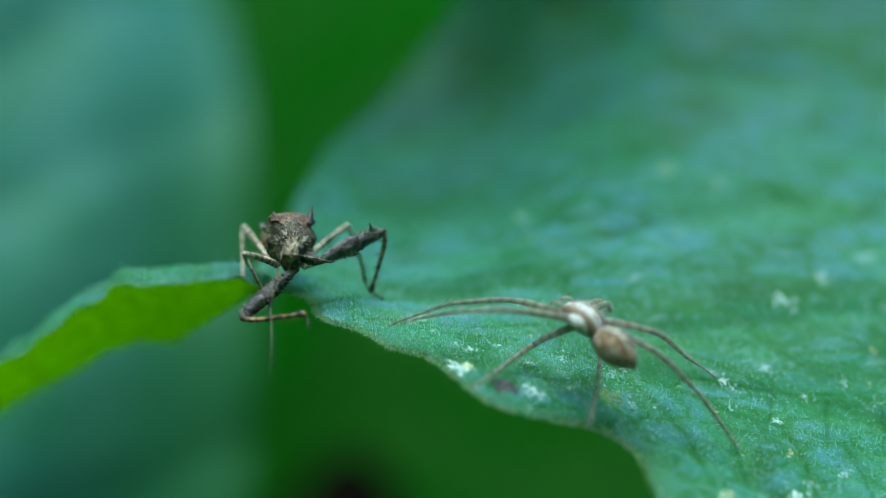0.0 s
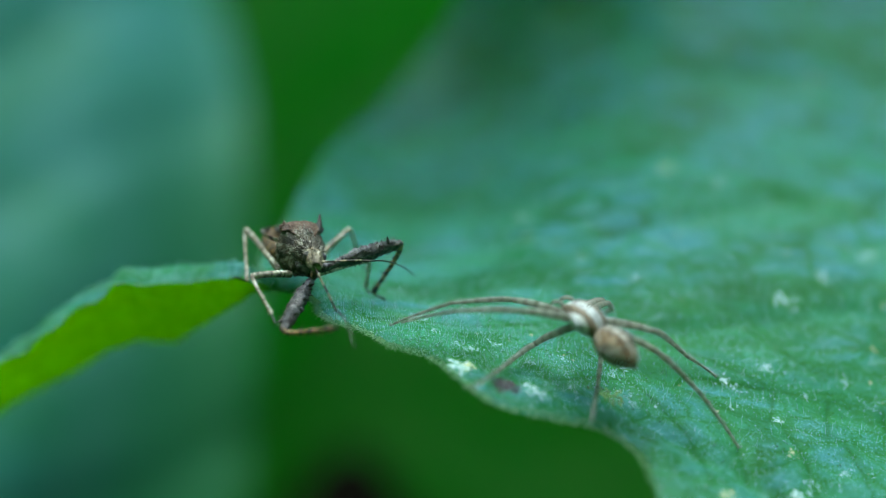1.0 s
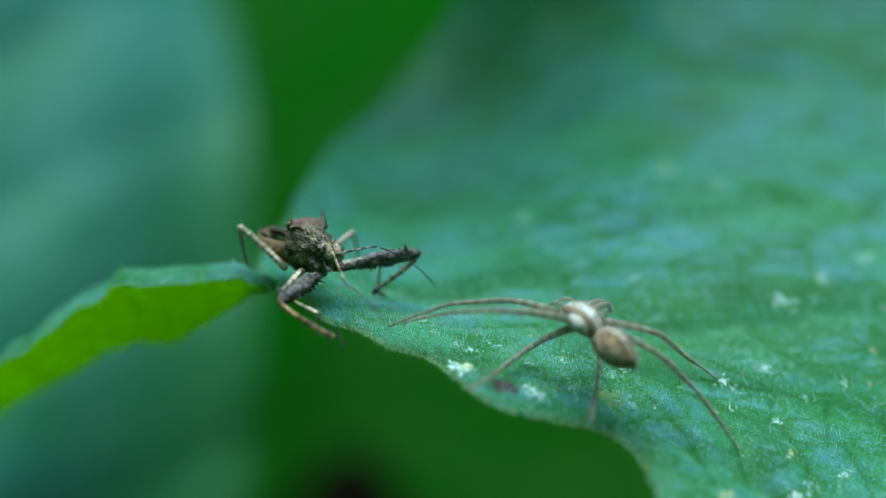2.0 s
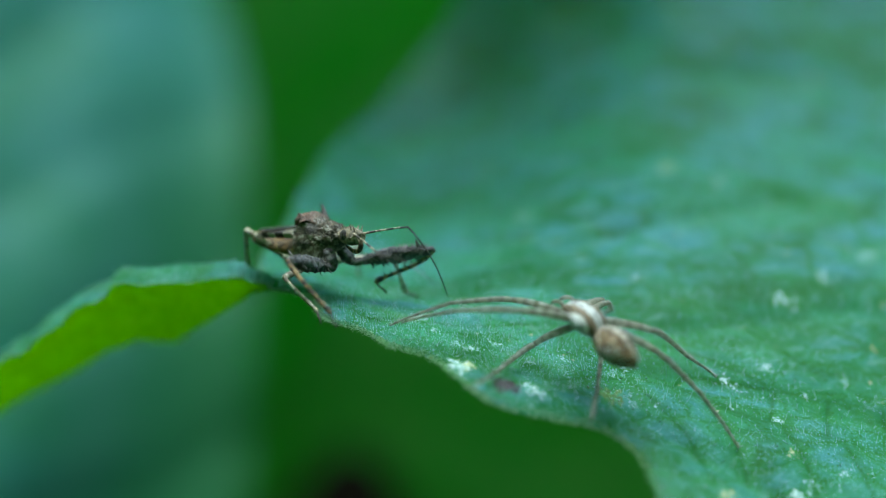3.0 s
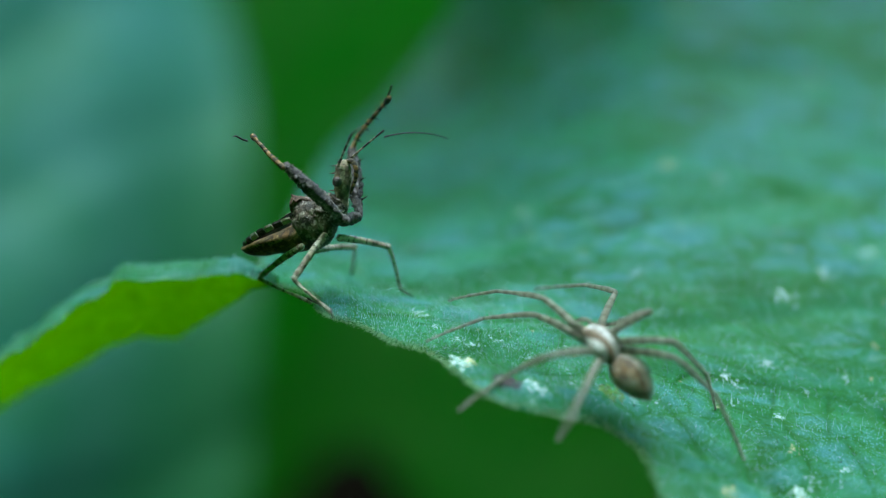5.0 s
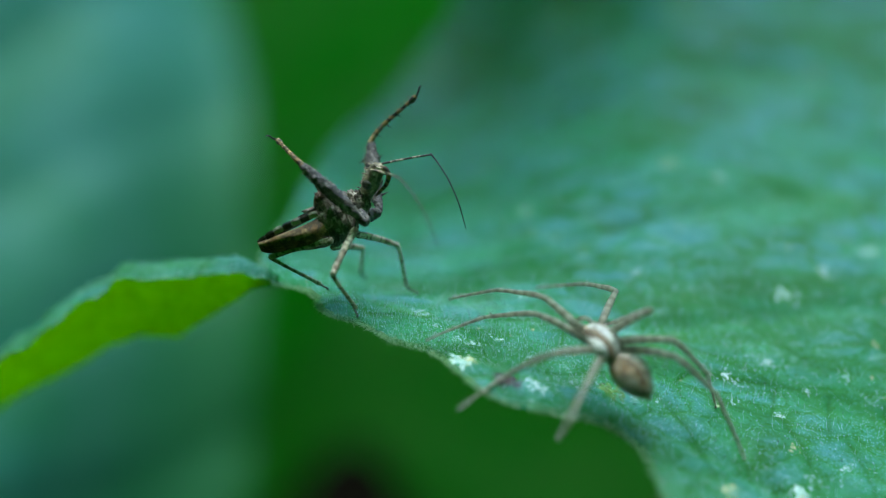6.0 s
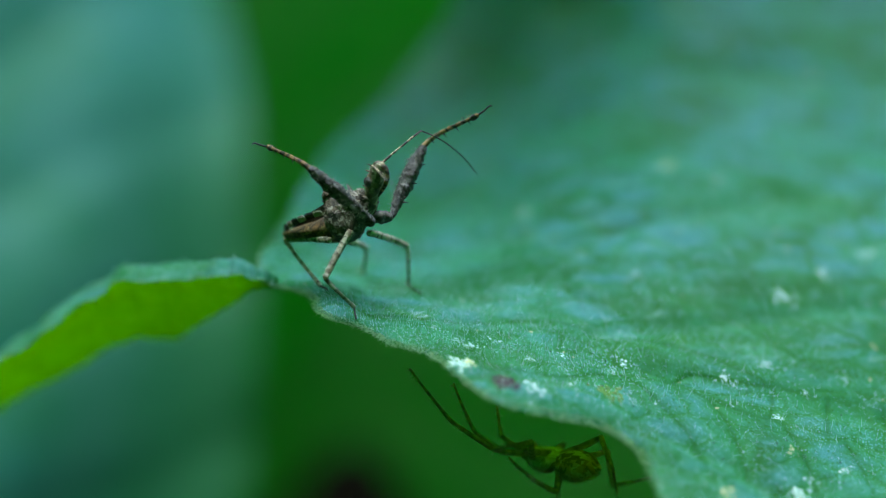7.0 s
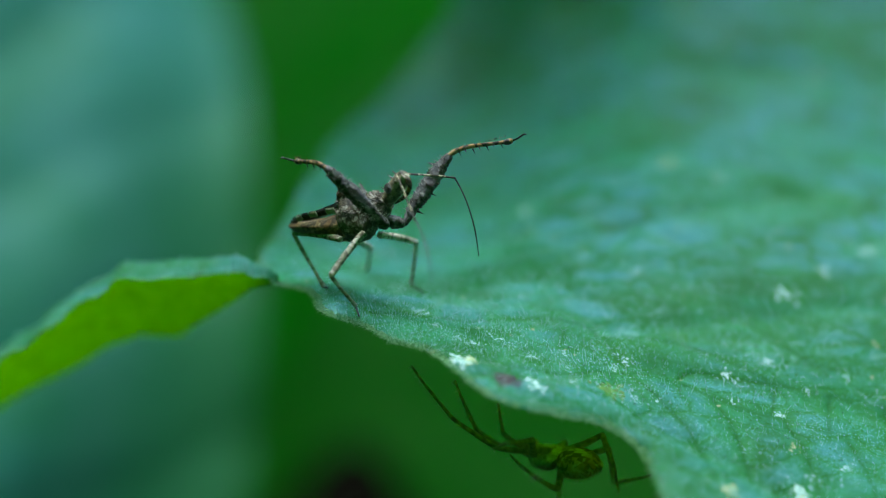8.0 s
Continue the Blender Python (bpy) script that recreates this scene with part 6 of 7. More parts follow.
    walk(BUG["LAbase"], keyed([(0, 2.92, -0.60, -0.58, 10.2, 11.7, 127.3), (0.5, 2.95, -0.69, -0.22, 17.8, 7.6, 73.5), (1, 3.02, -0.24, -0.17, 12.1, -0.1, 100.8), (1.5, 3.02, -0.32, -0.11, 7.3, -1.5, 111.2), (3, 2.93, -0.78, 0.19, 20.7, -3.6, 75.0), (3.5, 2.76, -1.15, 0.53, 22.3, 0.9, 36.0), (4, 2.80, -1.07, 0.50, 21.9, -1.2, 39.9), (4.3, 2.80, -1.07, 0.50, 21.9, -1.1, 39.9), (4.4, 2.78, -0.80, 0.94, 13.3, -13.4, 83.9), (4.467, 1.23, -0.39, 2.31, 7.1, -52.8, 132.1), (4.5, 0.45, -0.19, 3.00, -25.5, -64.4, -178.0), (4.6, 1.06, 0.16, 2.85, 56.2, -49.2, 52.1), (4.7, 1.22, 0.16, 2.78, 57.1, -28.9, 16.5), (5.8, 1.58, -1.80, 1.88, 40.2, 13.7, -4.0), (6.2, 1.94, -1.81, 1.48, 40.2, 17.4, -3.1), (6.3, 2.03, -1.74, 1.44, 40.4, 22.8, -1.7), (6.367, 2.34, -0.96, 1.58, 40.0, -16.1, 58.2), (6.4, 2.49, -0.58, 1.64, 23.7, -29.6, 93.8), (6.467, 1.32, -0.29, 2.51, 85.2, -74.4, 49.1), (6.5, 0.74, -0.15, 2.95, 168.7, -65.7, -26.7), (6.6, 1.09, -0.26, 2.83, 52.3, -61.8, 71.7), (6.8, 1.67, -0.24, 2.53, 59.5, -44.9, 35.0), (7, 2.07, -0.49, 2.17, 47.8, -31.4, 51.2), (7.3, 2.00, -0.24, 2.28, 41.4, -24.2, 56.6), (7.6, 2.26, -0.60, 1.94, 38.3, -7.1, 59.3), (8, 2.44, -0.61, 1.70, 38.4, 4.3, 59.9)]))
    walk(BUG["LAtip"], keyed([(0, 0.25, 2.90, -1.50, 17.4, 0.2, 147.3), (0.5, 4.22, 3.58, -0.82, 17.4, 14.0, 140.4), (1, 2.19, 4.18, -0.17, 20.6, 16.9, 120.0), (1.5, 1.40, 3.87, 0.00, 22.5, 20.1, 104.7), (2.233, 2.72, 3.72, 0.23, 33.2, 39.5, 72.3), (3, 4.10, 3.56, 0.47, 25.2, 61.4, 26.3), (3.5, 6.40, 1.49, 0.46, 36.5, 62.9, 36.0), (4, 6.25, 1.82, 0.59, 19.6, 54.5, 7.8), (4.3, 6.25, 1.82, 0.59, 19.5, 54.0, 7.9), (4.367, 4.25, 2.98, 1.52, 35.2, 8.9, 70.8), (4.4, 3.24, 3.56, 1.98, 24.1, -12.5, 97.0), (4.5, -1.49, -0.25, 7.06, 22.4, -35.9, 138.5), (4.6, 2.86, 2.48, 6.25, 52.8, -2.2, 75.1), (4.7, 5.00, 1.27, 4.96, 55.8, -12.9, 67.1), (5.233, 5.45, -0.36, 2.95, 74.9, 30.9, 54.0), (5.8, 5.94, -2.10, 0.81, 111.5, 78.7, 69.5), (6.2, 6.23, -2.04, 0.14, 141.5, 79.2, 96.6), (6.3, 6.18, -1.86, -0.30, 147.3, 79.1, 102.2), (6.333, 4.86, -0.13, 1.09, 89.7, 37.7, 66.8), (6.367, 3.55, 1.60, 2.48, 67.9, -4.7, 77.8), (6.4, 2.23, 3.33, 3.87, 30.5, -37.1, 109.9), (6.5, 2.39, -0.98, 7.05, 40.2, -45.6, 113.6), (6.6, 1.75, 1.76, 6.79, 34.3, -38.9, 118.2), (6.8, 4.29, 1.60, 5.70, 51.2, 14.5, 85.8), (7, 4.47, 2.50, 4.52, 57.8, 31.6, 83.5), (7.3, 4.26, 3.19, 4.12, 63.6, 44.7, 88.3), (7.6, 4.54, 3.24, 2.50, 76.7, 73.4, 69.5), (8, 4.69, 3.27, 1.37, 85.5, 76.7, 72.9)]))
    walk(SPIDER["body"], keyed([(0, 10.95, -6.06, -4.42, -1.8, -34.4, 146.7), (4.3, 10.95, -6.06, -4.42, -1.8, -34.4, 146.7), (4.367, 10.21, -5.20, -0.37, -2.1, -37.3, 148.9), (4.4, 8.25, -4.61, 2.40, -2.3, -39.2, 150.4), (4.433, 8.61, -5.72, 1.96, -2.7, -41.1, 151.9), (4.467, 10.73, -6.98, -1.52, -3.1, -42.9, 153.5), (4.5, 11.93, -7.15, -4.76, 1.0, -36.0, 128.5), (4.533, 12.42, -7.75, -6.12, -3.3, -43.9, 154.4), (4.6, 12.11, -7.50, -6.38, -3.3, -43.9, 154.4), (6.267, 12.11, -7.50, -6.38, -3.3, -43.9, 154.4), (6.333, 10.63, -8.49, -6.23, -3.3, -43.9, 154.4), (6.367, 6.92, -16.82, -6.95, 52.4, -42.2, 129.9), (6.4, 4.52, -17.73, -11.26, 98.2, -27.4, 117.8), (6.433, 5.15, -13.33, -14.59, 131.8, -11.6, 119.4), (6.467, 6.15, -8.60, -16.40, 158.8, -1.1, 127.1), (6.5, 7.20, -4.20, -17.20, 174.3, 2.8, 133.2), (6.6, 8.70, -0.60, -17.85, 174.3, 2.8, 133.2), (8, 8.70, -0.60, -17.85, 174.3, 2.8, 133.2)]))
    walk(SPIDER["L1femur"], keyed([(0, 1.00, 0.95, -0.15, 1.1, 28.6, -0.8), (4.3, 1.00, 0.95, -0.15, 1.1, 28.6, -0.8), (4.4, 1.00, 0.95, -0.15, -2.9, 25.3, -5.5), (4.5, 1.00, 0.95, -0.15, -8.0, 19.9, -11.8), (4.567, 1.00, 0.95, -0.15, -10.3, 14.2, -16.5), (6.333, 1.00, 0.95, -0.15, -10.3, 14.2, -16.5), (6.4, 1.00, 0.95, -0.15, -5.8, 14.3, -49.2), (6.5, 1.00, 0.95, -0.15, -2.7, 16.0, -75.4), (6.6, 1.00, 0.95, -0.15, -2.0, 16.6, -81.9), (8, 1.00, 0.95, -0.15, -2.0, 16.6, -81.9)]))
    walk(SPIDER["L1tibia"], keyed([(0, 5.57, 0.89, -2.64, 27.1, 22.4, 50.9), (4.3, 5.57, 0.89, -2.64, 27.1, 22.4, 50.9), (4.4, 5.65, 0.51, -2.35, 17.1, 27.4, 31.6), (4.5, 5.78, -0.05, -1.92, -0.4, 28.4, 0.8), (4.567, 5.83, -0.48, -1.43, -14.5, 45.3, -24.6), (6.333, 5.83, -0.48, -1.43, -14.5, 45.3, -24.6), (6.4, 3.77, -2.23, -1.53, -7.6, 42.7, -44.6), (6.5, 2.11, -3.63, -1.62, -1.6, 41.9, -60.4), (6.6, 1.70, -3.98, -1.64, -0.1, 41.9, -64.4), (8, 1.70, -3.98, -1.64, -0.1, 41.9, -64.4)]))
    walk(SPIDER["L1tarsus"], keyed([(0, 8.48, 4.48, -4.54, 20.9, 54.1, 32.8), (4.3, 8.48, 4.48, -4.54, 20.9, 54.1, 32.8), (4.4, 9.16, 2.69, -4.44, 11.5, 53.6, 18.9), (4.5, 10.18, 0.00, -4.30, -1.2, 50.5, -0.5), (4.567, 9.03, -1.95, -4.98, -15.7, 60.5, -25.2), (6.333, 9.03, -1.95, -4.98, -15.7, 60.5, -25.2), (6.4, 6.17, -4.64, -4.98, -4.7, 58.3, -26.6), (6.5, 3.88, -6.80, -4.98, 3.7, 56.7, -28.2), (6.6, 3.31, -7.34, -4.98, 5.8, 56.3, -28.7), (8, 3.31, -7.34, -4.98, 5.8, 56.3, -28.7)]))
    walk(SPIDER["L2femur"], keyed([(0, 0.45, 0.95, -0.15, 29.8, 3.0, 55.8), (4.3, 0.45, 0.95, -0.15, 29.8, 3.0, 55.8), (4.4, 0.45, 0.95, -0.15, 33.2, -3.8, 61.9), (4.5, 0.45, 0.95, -0.15, 37.0, -14.6, 70.6), (4.533, 0.45, 0.95, -0.15, 25.2, 11.3, 37.1), (4.567, 0.45, 0.95, -0.15, -1.2, 24.6, -5.1), (6.333, 0.45, 0.95, -0.15, -1.2, 24.6, -5.1), (6.4, 0.45, 0.95, -0.15, 1.6, 8.3, -7.5), (6.5, 0.45, 0.95, -0.15, 4.4, -4.7, -10.0), (6.6, 0.45, 0.95, -0.15, 5.2, -7.9, -10.7), (8, 0.45, 0.95, -0.15, 5.2, -7.9, -10.7)]))
    walk(SPIDER["L2tibia"], keyed([(0, 3.37, 5.24, -0.43, 12.1, 37.7, 18.9), (4.3, 3.37, 5.24, -0.43, 12.1, 37.7, 18.9), (4.4, 2.87, 5.42, 0.21, 12.3, 43.6, 20.5), (4.5, 2.12, 5.70, 1.16, 13.3, 52.5, 23.2), (4.567, 5.16, 0.53, -2.32, -3.1, 55.0, -7.8), (6.333, 5.16, 0.53, -2.32, -3.1, 55.0, -7.8), (6.4, 5.33, 0.26, -0.87, -8.8, 47.8, -58.5), (6.5, 5.48, 0.05, 0.28, -6.2, 41.5, -93.6), (6.6, 5.51, -0.01, 0.57, -4.8, 40.2, -102.0), (8, 5.51, -0.01, 0.57, -4.8, 40.2, -102.0)]))
    walk(SPIDER["L2tarsus"], keyed([(0, 7.11, 6.53, -3.48, -1.1, 53.3, -4.5), (4.3, 7.11, 6.53, -3.48, -1.1, 53.3, -4.5), (4.4, 6.24, 6.67, -3.21, 7.7, 56.6, 12.0), (4.5, 4.92, 6.90, -2.81, 24.2, 58.3, 40.0), (4.567, 8.00, 0.14, -6.41, 44.1, 27.7, 74.8), (6.333, 8.00, 0.14, -6.41, 44.1, 27.7, 74.8), (6.4, 6.36, -1.80, -4.54, 54.3, 56.8, 17.4), (6.5, 5.05, -3.35, -3.04, 5.7, 69.5, -78.0), (6.6, 4.72, -3.74, -2.66, -8.4, 66.1, -103.8), (8, 4.72, -3.74, -2.66, -8.4, 66.1, -103.8)]))
    walk(SPIDER["L3femur"], keyed([(0, -0.1, 0.95, -0.15, -29.3, 61.8, -17.9), (4.3, -0.1, 0.95, -0.15, -29.3, 61.8, -17.9), (4.367, -0.1, 0.95, -0.15, 6, 57.3, 20.4), (4.433, -0.1, 0.95, -0.15, 26.5, 44.3, 44.1), (4.5, -0.1, 0.95, -0.15, 36.6, 28, 57.7), (4.567, -0.1, 0.95, -0.15, 41.6, 10.4, 67), (6.333, -0.1, 0.95, -0.15, 41.6, 10.4, 67), (6.367, -0.1, 0.95, -0.15, 40.1, 24.3, 32.9), (6.4, -0.1, 0.95, -0.15, 29.3, 34.7, -6.2), (6.5, -0.1, 0.95, -0.15, 0.4, 29.9, -80.3), (6.6, -0.1, 0.95, -0.15, -3.6, 24.6, -96.5), (8, -0.1, 0.95, -0.15, -3.6, 24.6, -96.5)]))
    walk(SPIDER["L3tibia"], keyed([(0, 2.24, 0.19, -4.73, -103, 169.7, -86.6), (4.3, 2.24, 0.19, -4.73, -103, 169.7, -86.6), (4.367, 2.15, 1.56, -3.82, 76.1, 32.6, 85.4), (4.433, 2.07, 2.92, -2.91, 69.7, 54.4, 73.1), (4.5, 1.98, 4.29, -2, 40.1, 73.1, 38.4), (4.567, 1.9, 5.66, -1.09, -37.5, 71, -44.1), (6.333, 1.9, 5.66, -1.09, -37.5, 71, -44.1), (6.367, 1.15, 3.36, -1.32, -30.4, 60.4, -60.2), (6.4, 0.41, 1.06, -1.55, -20.5, 51, -74.6), (6.5, -0.43, -2.79, -2.16, -9.7, 35.5, -108.3), (6.6, -0.64, -3.75, -2.31, -5.7, 32.6, -116.4), (8, -0.64, -3.75, -2.31, -5.7, 32.6, -116.4)]))
    walk(SPIDER["L3tarsus"], keyed([(0, 1.95, 5.1, -5.62, 34.2, -8.6, 98.4), (4.3, 1.95, 5.1, -5.62, 34.2, -8.6, 98.4), (4.367, 2.23, 4.96, -5.67, 48.7, -3.1, 93.7), (4.433, 2.51, 4.82, -5.72, 62.6, 3.4, 90.4), (4.5, 2.78, 4.67, -5.77, 76.4, 10.5, 88.8), (4.567, 3.06, 4.53, -5.82, -89.6, 162.3, -91), (6.333, 3.06, 4.53, -5.82, -89.6, 162.3, -91), (6.367, 1.67, 1.8, -5.54, 61.6, 40.9, 66.3), (6.4, 0.29, -0.94, -5.26, 14.6, 47.1, 24.6), (6.5, -1.95, -6.21, -5.06, 8.8, 13.3, 38.4), (6.6, -2.51, -7.52, -5.01, 6.2, 5.1, 42.1), (8, -2.51, -7.52, -5.01, 6.2, 5.1, 42.1)]))
    walk(SPIDER["L4femur"], keyed([(0, -0.65, 0.95, -0.15, -37.0, 23.8, -94.0), (4.3, -0.65, 0.95, -0.15, -37.0, 23.8, -94.0), (4.4, -0.65, 0.95, -0.15, -25.1, -9.8, -141.2), (4.467, -0.65, 0.95, -0.15, 10.1, -20.9, 160.5), (4.5, -0.65, 0.95, -0.15, 27.2, -12.9, 131.8), (4.567, -0.65, 0.95, -0.15, 43.5, 4.9, 103.4), (6.333, -0.65, 0.95, -0.15, 43.5, 4.9, 103.4), (6.4, -0.65, 0.95, -0.15, 24.9, -19.3, 165.8), (6.5, -0.65, 0.95, -0.15, -0.9, -16.4, -138.6), (6.6, -0.65, 0.95, -0.15, -5.8, -12.2, -125.6), (8, -0.65, 0.95, -0.15, -5.8, -12.2, -125.6)]))
    walk(SPIDER["L4tibia"], keyed([(0, -0.98, -3.79, -2.25, 33.3, 20.5, 129.2), (4.3, -0.98, -3.79, -2.25, 33.3, 20.5, 129.2), (4.4, -2.20, -0.38, -0.95, 32.8, 15.1, 128.4), (4.5, -4.03, 4.73, 1.01, 32.0, 6.8, 127.3), (4.567, -1.85, 5.99, -0.59, 42.7, -0.4, 103.0), (6.333, -1.85, 5.99, -0.59, 42.7, -0.4, 103.0), (6.367, -2.29, 3.70, -0.21, 24.5, -7.1, 140.7), (6.4, -2.73, 1.40, 0.18, 6.1, -1.1, 178.4), (6.5, -3.44, -2.26, 0.80, -6.9, 26.2, -125.3), (6.6, -3.61, -3.18, 0.95, -5.3, 33.9, -110.1), (8, -3.61, -3.18, 0.95, -5.3, 33.9, -110.1)]))
    walk(SPIDER["L4tarsus"], keyed([(0, -3.94, -0.17, -4.01, 30.6, -7.0, 114.4), (4.3, -3.94, -0.17, -4.01, 30.6, -7.0, 114.4), (4.4, -5.18, 3.37, -2.24, 43.8, 32.0, 73.7), (4.467, -6.42, 6.91, -0.47, 4.8, 65.5, -1.1), (4.5, -7.03, 8.68, 0.41, -39.1, 59.1, -61.5), (4.567, -2.98, 10.86, -0.55, -54.4, 45.4, -94.3), (6.333, -2.98, 10.86, -0.55, -54.4, 45.4, -94.3), (6.4, -4.01, 1.89, -1.20, -4.8, 35.7, -19.2), (6.5, -4.83, -5.28, -1.71, 6.6, 6.6, 17.8), (6.6, -5.04, -7.08, -1.84, 6.3, -1.2, 25.8), (8, -5.04, -7.08, -1.84, 6.3, -1.2, 25.8)]))
    walk(SPIDER["R1femur"], keyed([(0, 1.00, -0.95, -0.15, -34.2, 10.6, -85.2), (4.3, 1.00, -0.95, -0.15, -34.2, 10.6, -85.2), (4.4, 1.00, -0.95, -0.15, -32.9, -3.0, -71.3), (4.5, 1.00, -0.95, -0.15, -37.3, -22.9, -49.6), (4.567, 1.00, -0.95, -0.15, -44.8, -12.6, -70.2), (6.333, 1.00, -0.95, -0.15, -44.8, -12.6, -70.2), (6.4, 1.00, -0.95, -0.15, -19.4, 6.1, -105.8), (6.5, 1.00, -0.95, -0.15, -8.5, 29.3, -129.5), (6.6, 1.00, -0.95, -0.15, -7.2, 35.6, -135.5), (8, 1.00, -0.95, -0.15, -7.2, 35.6, -135.5)]))
    walk(SPIDER["R1tibia"], keyed([(0, 1.43, -6.04, -1.11, -27.5, 42.6, -53.8), (4.3, 1.43, -6.04, -1.11, -27.5, 42.6, -53.8), (4.4, 2.50, -5.47, 0.09, -21.4, 32.4, -42.0), (4.5, 4.10, -4.60, 1.87, -17.5, 15.9, -28.1), (4.567, 2.72, -5.72, 0.99, -30.5, 39.9, -50.1), (6.333, 2.72, -5.72, 0.99, -30.5, 39.9, -50.1), (6.4, 0.35, -4.82, -1.09, -20.4, 26.1, -81.1), (6.5, -1.54, -4.10, -2.76, -8.2, 19.5, -105.5), (6.6, -2.02, -3.92, -3.17, -4.9, 18.6, -111.7), (8, -2.02, -3.92, -3.17, -4.9, 18.6, -111.7)]))
    walk(SPIDER["R1tarsus"], keyed([(0, 3.60, -9.02, -4.49, -34.5, 38.7, -71.9), (4.3, 3.60, -9.02, -4.49, -34.5, 38.7, -71.9), (4.4, 5.50, -8.16, -2.49, -21.8, 32.0, -47.6), (4.5, 8.35, -6.86, 0.50, -11.8, 16.0, -17.8), (4.567, 5.18, -8.66, -2.22, -16.9, 55.8, -27.4), (6.333, 5.18, -8.66, -2.22, -16.9, 55.8, -27.4), (6.4, 0.71, -8.49, -3.49, 7.4, 18.1, 9.2), (6.5, -2.87, -8.35, -4.51, 8.3, -15.5, 25.7), (6.6, -3.77, -8.32, -4.77, 6.9, -23.8, 30.2), (8, -3.77, -8.32, -4.77, 6.9, -23.8, 30.2)]))
    walk(SPIDER["R2femur"], keyed([(0, 0.45, -0.95, -0.15, -34.0, 9.6, -83.8), (4.3, 0.45, -0.95, -0.15, -34.0, 9.6, -83.8), (4.4, 0.45, -0.95, -0.15, -35.0, 2.4, -84.1), (4.5, 0.45, -0.95, -0.15, -36.5, -8.3, -84.2), (4.533, 0.45, -0.95, -0.15, -45.3, -48.0, -115.0), (4.567, 0.45, -0.95, -0.15, 30.5, -75.7, 139.3), (6.333, 0.45, -0.95, -0.15, 30.5, -75.7, 139.3), (6.4, 0.45, -0.95, -0.15, 27.8, -38.8, 101.9), (6.5, 0.45, -0.95, -0.15, 10.1, -13.6, 78.5), (6.6, 0.45, -0.95, -0.15, 4.5, -8.6, 71.9), (8, 0.45, -0.95, -0.15, 4.5, -8.6, 71.9)]))
    walk(SPIDER["R2tibia"], keyed([(0, 1.00, -6.05, -1.01, -36.3, 30.6, -83.0), (4.3, 1.00, -6.05, -1.01, -36.3, 30.6, -83.0), (4.4, 0.99, -6.06, -0.37, -35.1, 42.6, -66.5), (4.5, 0.97, -6.07, 0.60, -20.8, 58.2, -31.7), (4.567, -0.53, -0.11, 4.89, -40.6, 55.9, -62.8), (6.333, -0.53, -0.11, 4.89, -40.6, 55.9, -62.8), (6.4, 0.76, 1.91, 2.76, 12.5, 4.3, -2.9), (6.5, 1.79, 3.53, 1.05, 17.3, -49.0, 17.0), (6.6, 2.05, 3.94, 0.62, 13.5, -62.2, 25.2), (8, 2.05, 3.94, 0.62, 13.5, -62.2, 25.2)]))
    walk(SPIDER["R2tarsus"], keyed([(0, 1.53, -10.32, -3.56, -32.8, 41.3, -66.3), (4.3, 1.53, -10.32, -3.56, -32.8, 41.3, -66.3), (4.4, 2.20, -9.17, -3.59, -29.9, 46.6, -54.9), (4.5, 3.22, -7.46, -3.65, -21.8, 53.3, -34.6), (4.567, 0.76, -2.61, 0.75, -39.6, 54.2, -61.9), (6.333, 0.76, -2.61, 0.75, -39.6, 54.2, -61.9), (6.4, 2.46, 1.16, 2.90, -29.8, 24.8, -97.1), (6.5, 3.81, 4.18, 4.62, -11.5, 7.7, -124.9), (6.6, 4.15, 4.93, 5.05, -5.9, 5.0, -132.4), (8, 4.15, 4.93, 5.05, -5.9, 5.0, -132.4)]))
    walk(SPIDER["R3femur"], keyed([(0, -0.10, -0.95, -0.15, -15.7, -22.1, -154.4), (4.3, -0.10, -0.95, -0.15, -15.7, -22.1, -154.4), (4.4, -0.10, -0.95, -0.15, -16.8, -26.9, -150.6), (4.5, -0.10, -0.95, -0.15, -19.3, -33.9, -144.4), (4.567, -0.10, -0.95, -0.15, -7.9, -52.5, -172.2), (6.333, -0.10, -0.95, -0.15, -7.9, -52.5, -172.2), (6.4, -0.10, -0.95, -0.15, 5.6, -19.6, 153.2), (6.5, -0.10, -0.95, -0.15, 1.4, 7.7, 132.9), (6.6, -0.10, -0.95, -0.15, -1.3, 14.2, 127.2), (8, -0.10, -0.95, -0.15, -1.3, 14.2, 127.2)]))
    walk(SPIDER["R3tibia"], keyed([(0, -4.45, -3.03, 1.80, -38.0, 24.1, -118.5), (4.3, -4.45, -3.03, 1.80, -38.0, 24.1, -118.5), (4.4, -4.11, -3.20, 2.18, -40.6, 27.9, -118.8), (4.5, -3.61, -3.46, 2.75, -44.8, 33.4, -119.7), (4.567, -3.24, -1.38, 3.98, -41.1, 15.1, -137.9), (6.333, -3.24, -1.38, 3.98, -41.1, 15.1, -137.9), (6.4, -3.19, 0.84, 1.28, -23.7, 3.3, -137.4), (6.5, -3.16, 2.62, -0.88, -9.8, -6.0, -139.5), (6.6, -3.15, 3.06, -1.42, -6.3, -8.2, -140.4), (8, -3.15, 3.06, -1.42, -6.3, -8.2, -140.4)]))
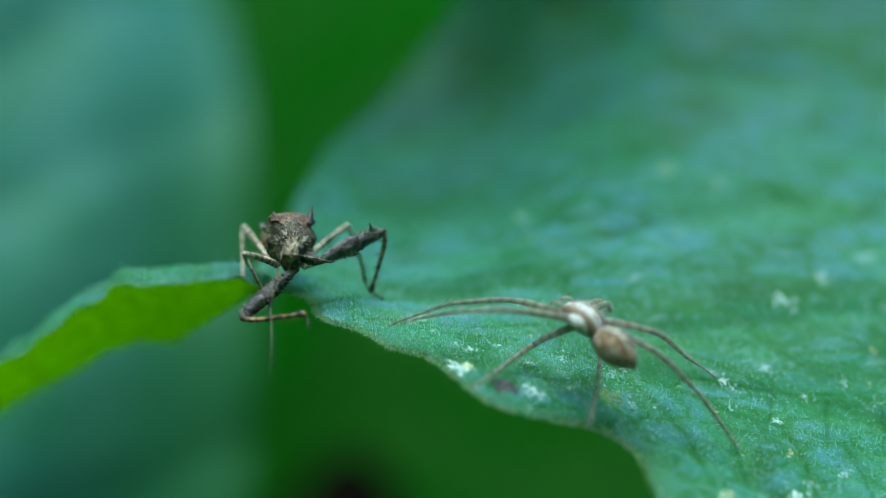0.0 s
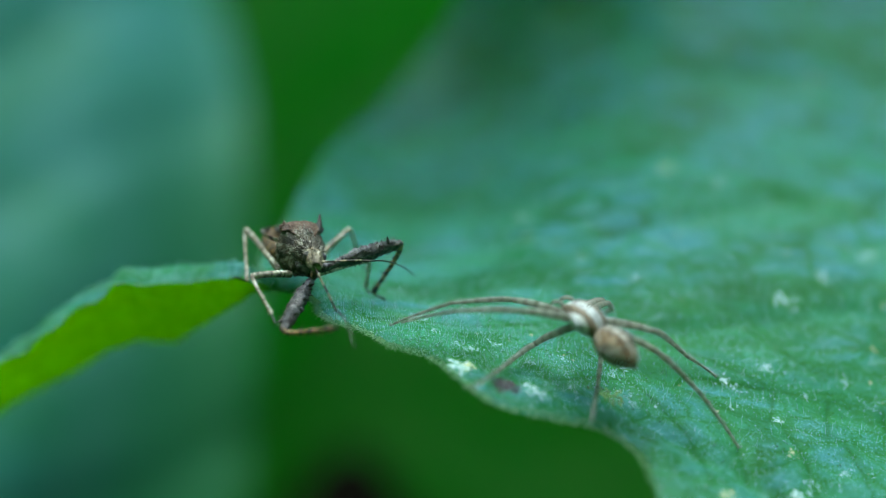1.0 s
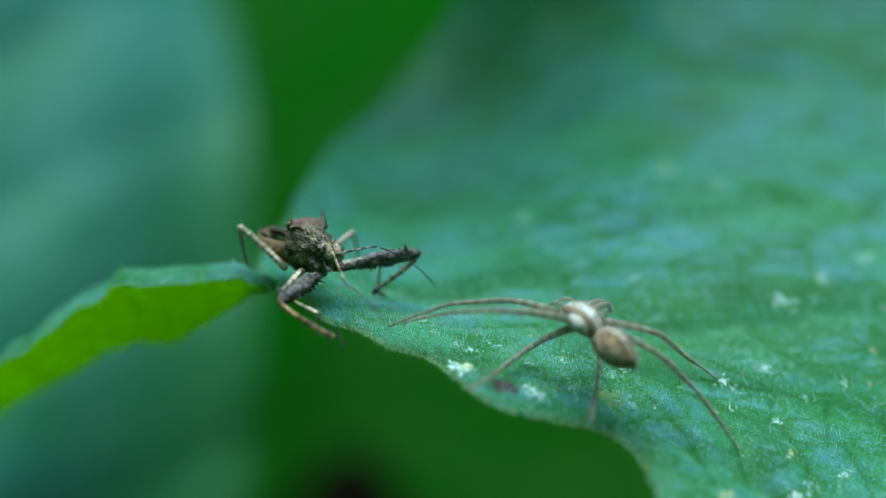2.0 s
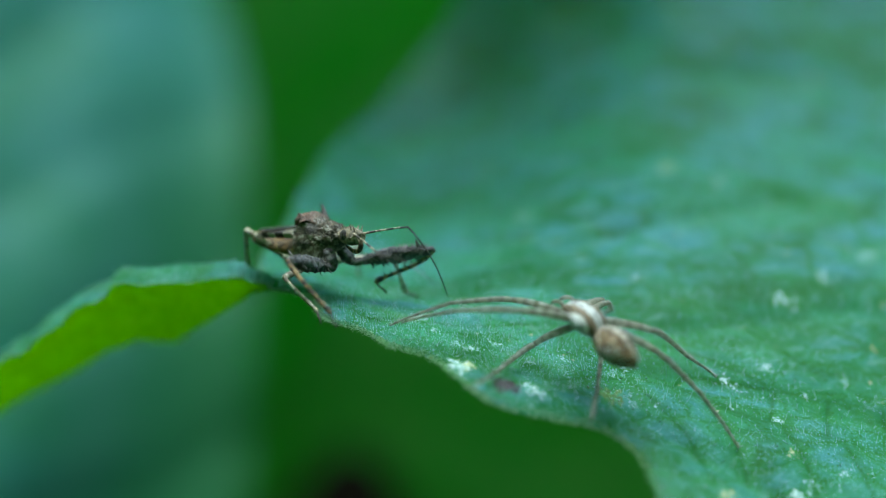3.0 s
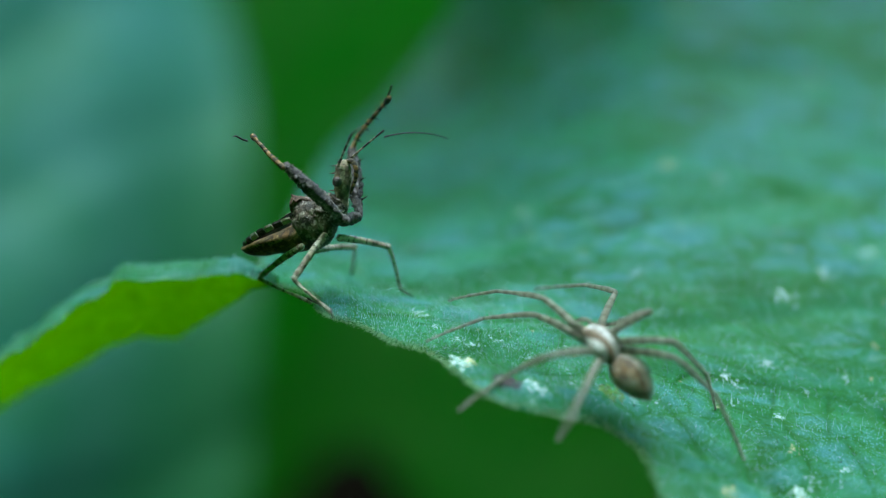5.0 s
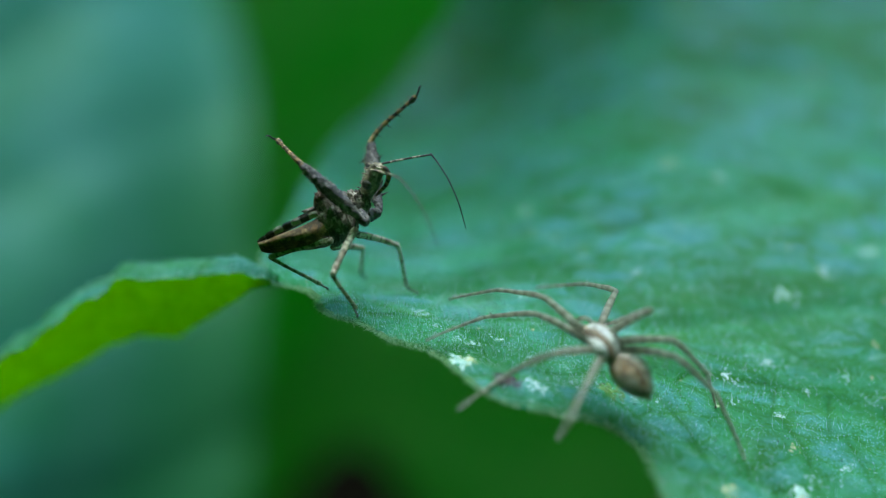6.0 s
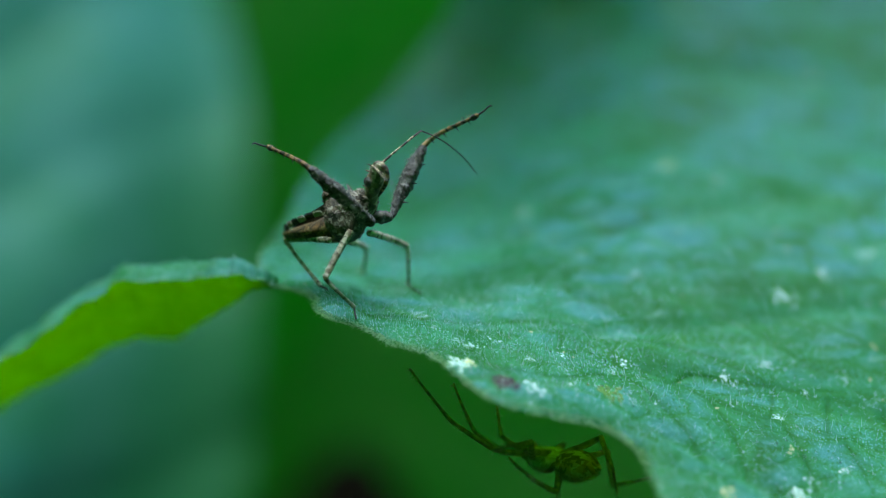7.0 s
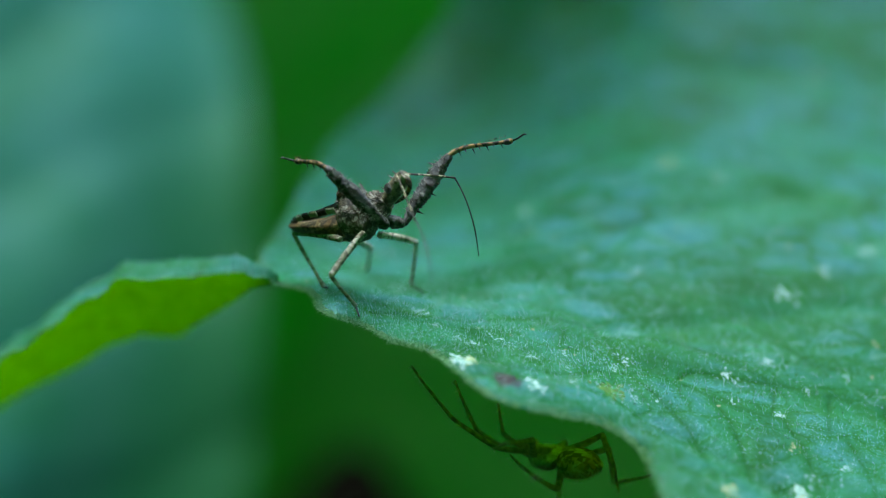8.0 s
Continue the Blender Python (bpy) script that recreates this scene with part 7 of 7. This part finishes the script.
    walk(SPIDER["R3tarsus"], keyed([(0, -6.63, -7.04, -0.24, -37.8, 22.9, -113.9), (4.3, -6.63, -7.04, -0.24, -37.8, 22.9, -113.9), (4.4, -6.25, -7.06, -0.15, -46.1, 34.6, -113.9), (4.5, -5.67, -7.09, -0.00, -62.1, 51.7, -118.8), (4.567, -6.82, -4.62, 2.67, -59.0, 36.3, -129.7), (6.333, -6.82, -4.62, 2.67, -59.0, 36.3, -129.7), (6.367, -6.85, -3.49, 1.82, -75.1, 6.3, -164.5), (6.4, -6.89, -2.35, 0.98, -72.2, -27.0, 166.3), (6.5, -6.95, -0.54, -0.37, -9.3, -52.1, 74.8), (6.6, -6.96, -0.09, -0.71, 7.7, -44.6, 50.8), (8, -6.96, -0.09, -0.71, 7.7, -44.6, 50.8)]))
    walk(SPIDER["R4femur"], keyed([(0, -0.65, -0.95, -0.15, -9.6, -12.8, -166.5), (4.3, -0.65, -0.95, -0.15, -9.6, -12.8, -166.5), (4.4, -0.65, -0.95, -0.15, -18.6, -11.3, -148.9), (4.5, -0.65, -0.95, -0.15, -30.0, -4.5, -123.6), (4.567, -0.65, -0.95, -0.15, 0.3, -45.1, 176.2), (6.333, -0.65, -0.95, -0.15, 0.3, -45.1, 176.2), (6.4, -0.65, -0.95, -0.15, 5.8, -22.7, 146.3), (6.5, -0.65, -0.95, -0.15, 1.5, -4.9, 126.0), (6.6, -0.65, -0.95, -0.15, -0.5, -0.8, 120.9), (8, -0.65, -0.95, -0.15, -0.5, -0.8, 120.9)]))
    walk(SPIDER["R4tibia"], keyed([(0, -5.58, -2.13, 1.00, -25.4, 17.7, -150.1), (4.3, -5.58, -2.13, 1.00, -25.4, 17.7, -150.1), (4.4, -4.76, -3.39, 0.70, -29.1, 18.4, -143.0), (4.5, -3.52, -5.27, 0.26, -34.5, 20.2, -132.4), (4.567, -4.32, -0.71, 3.53, -33.2, 9.4, -147.9), (6.333, -4.32, -0.71, 3.53, -33.2, 9.4, -147.9), (6.4, -3.82, 1.40, 1.73, -47.6, -33.5, 154.8), (6.5, -3.42, 3.09, 0.28, -7.6, -59.0, 77.0), (6.6, -3.32, 3.51, -0.08, 9.9, -57.2, 50.6), (8, -3.32, 3.51, -0.08, 9.9, -57.2, 50.6)]))
    walk(SPIDER["R4tarsus"], keyed([(0, -9.71, -4.51, -0.52, -21.1, 23.9, -161.0), (4.3, -9.71, -4.51, -0.52, -21.1, 23.9, -161.0), (4.4, -8.50, -6.20, -0.90, -15.3, 24.1, -165.8), (4.5, -6.68, -8.73, -1.47, -6.7, 25.1, -173.0), (4.567, -8.49, -3.33, 2.71, -5.6, 20.9, -180.0), (6.333, -8.49, -3.33, 2.71, -5.6, 20.9, -180.0), (6.4, -5.04, 1.14, 3.42, -6.2, 22.0, -176.0), (6.5, -2.29, 4.71, 3.98, -6.6, 23.0, -172.9), (6.6, -1.60, 5.61, 4.12, -6.6, 23.2, -172.1), (8, -1.60, 5.61, 4.12, -6.6, 23.2, -172.1)]))


motions()
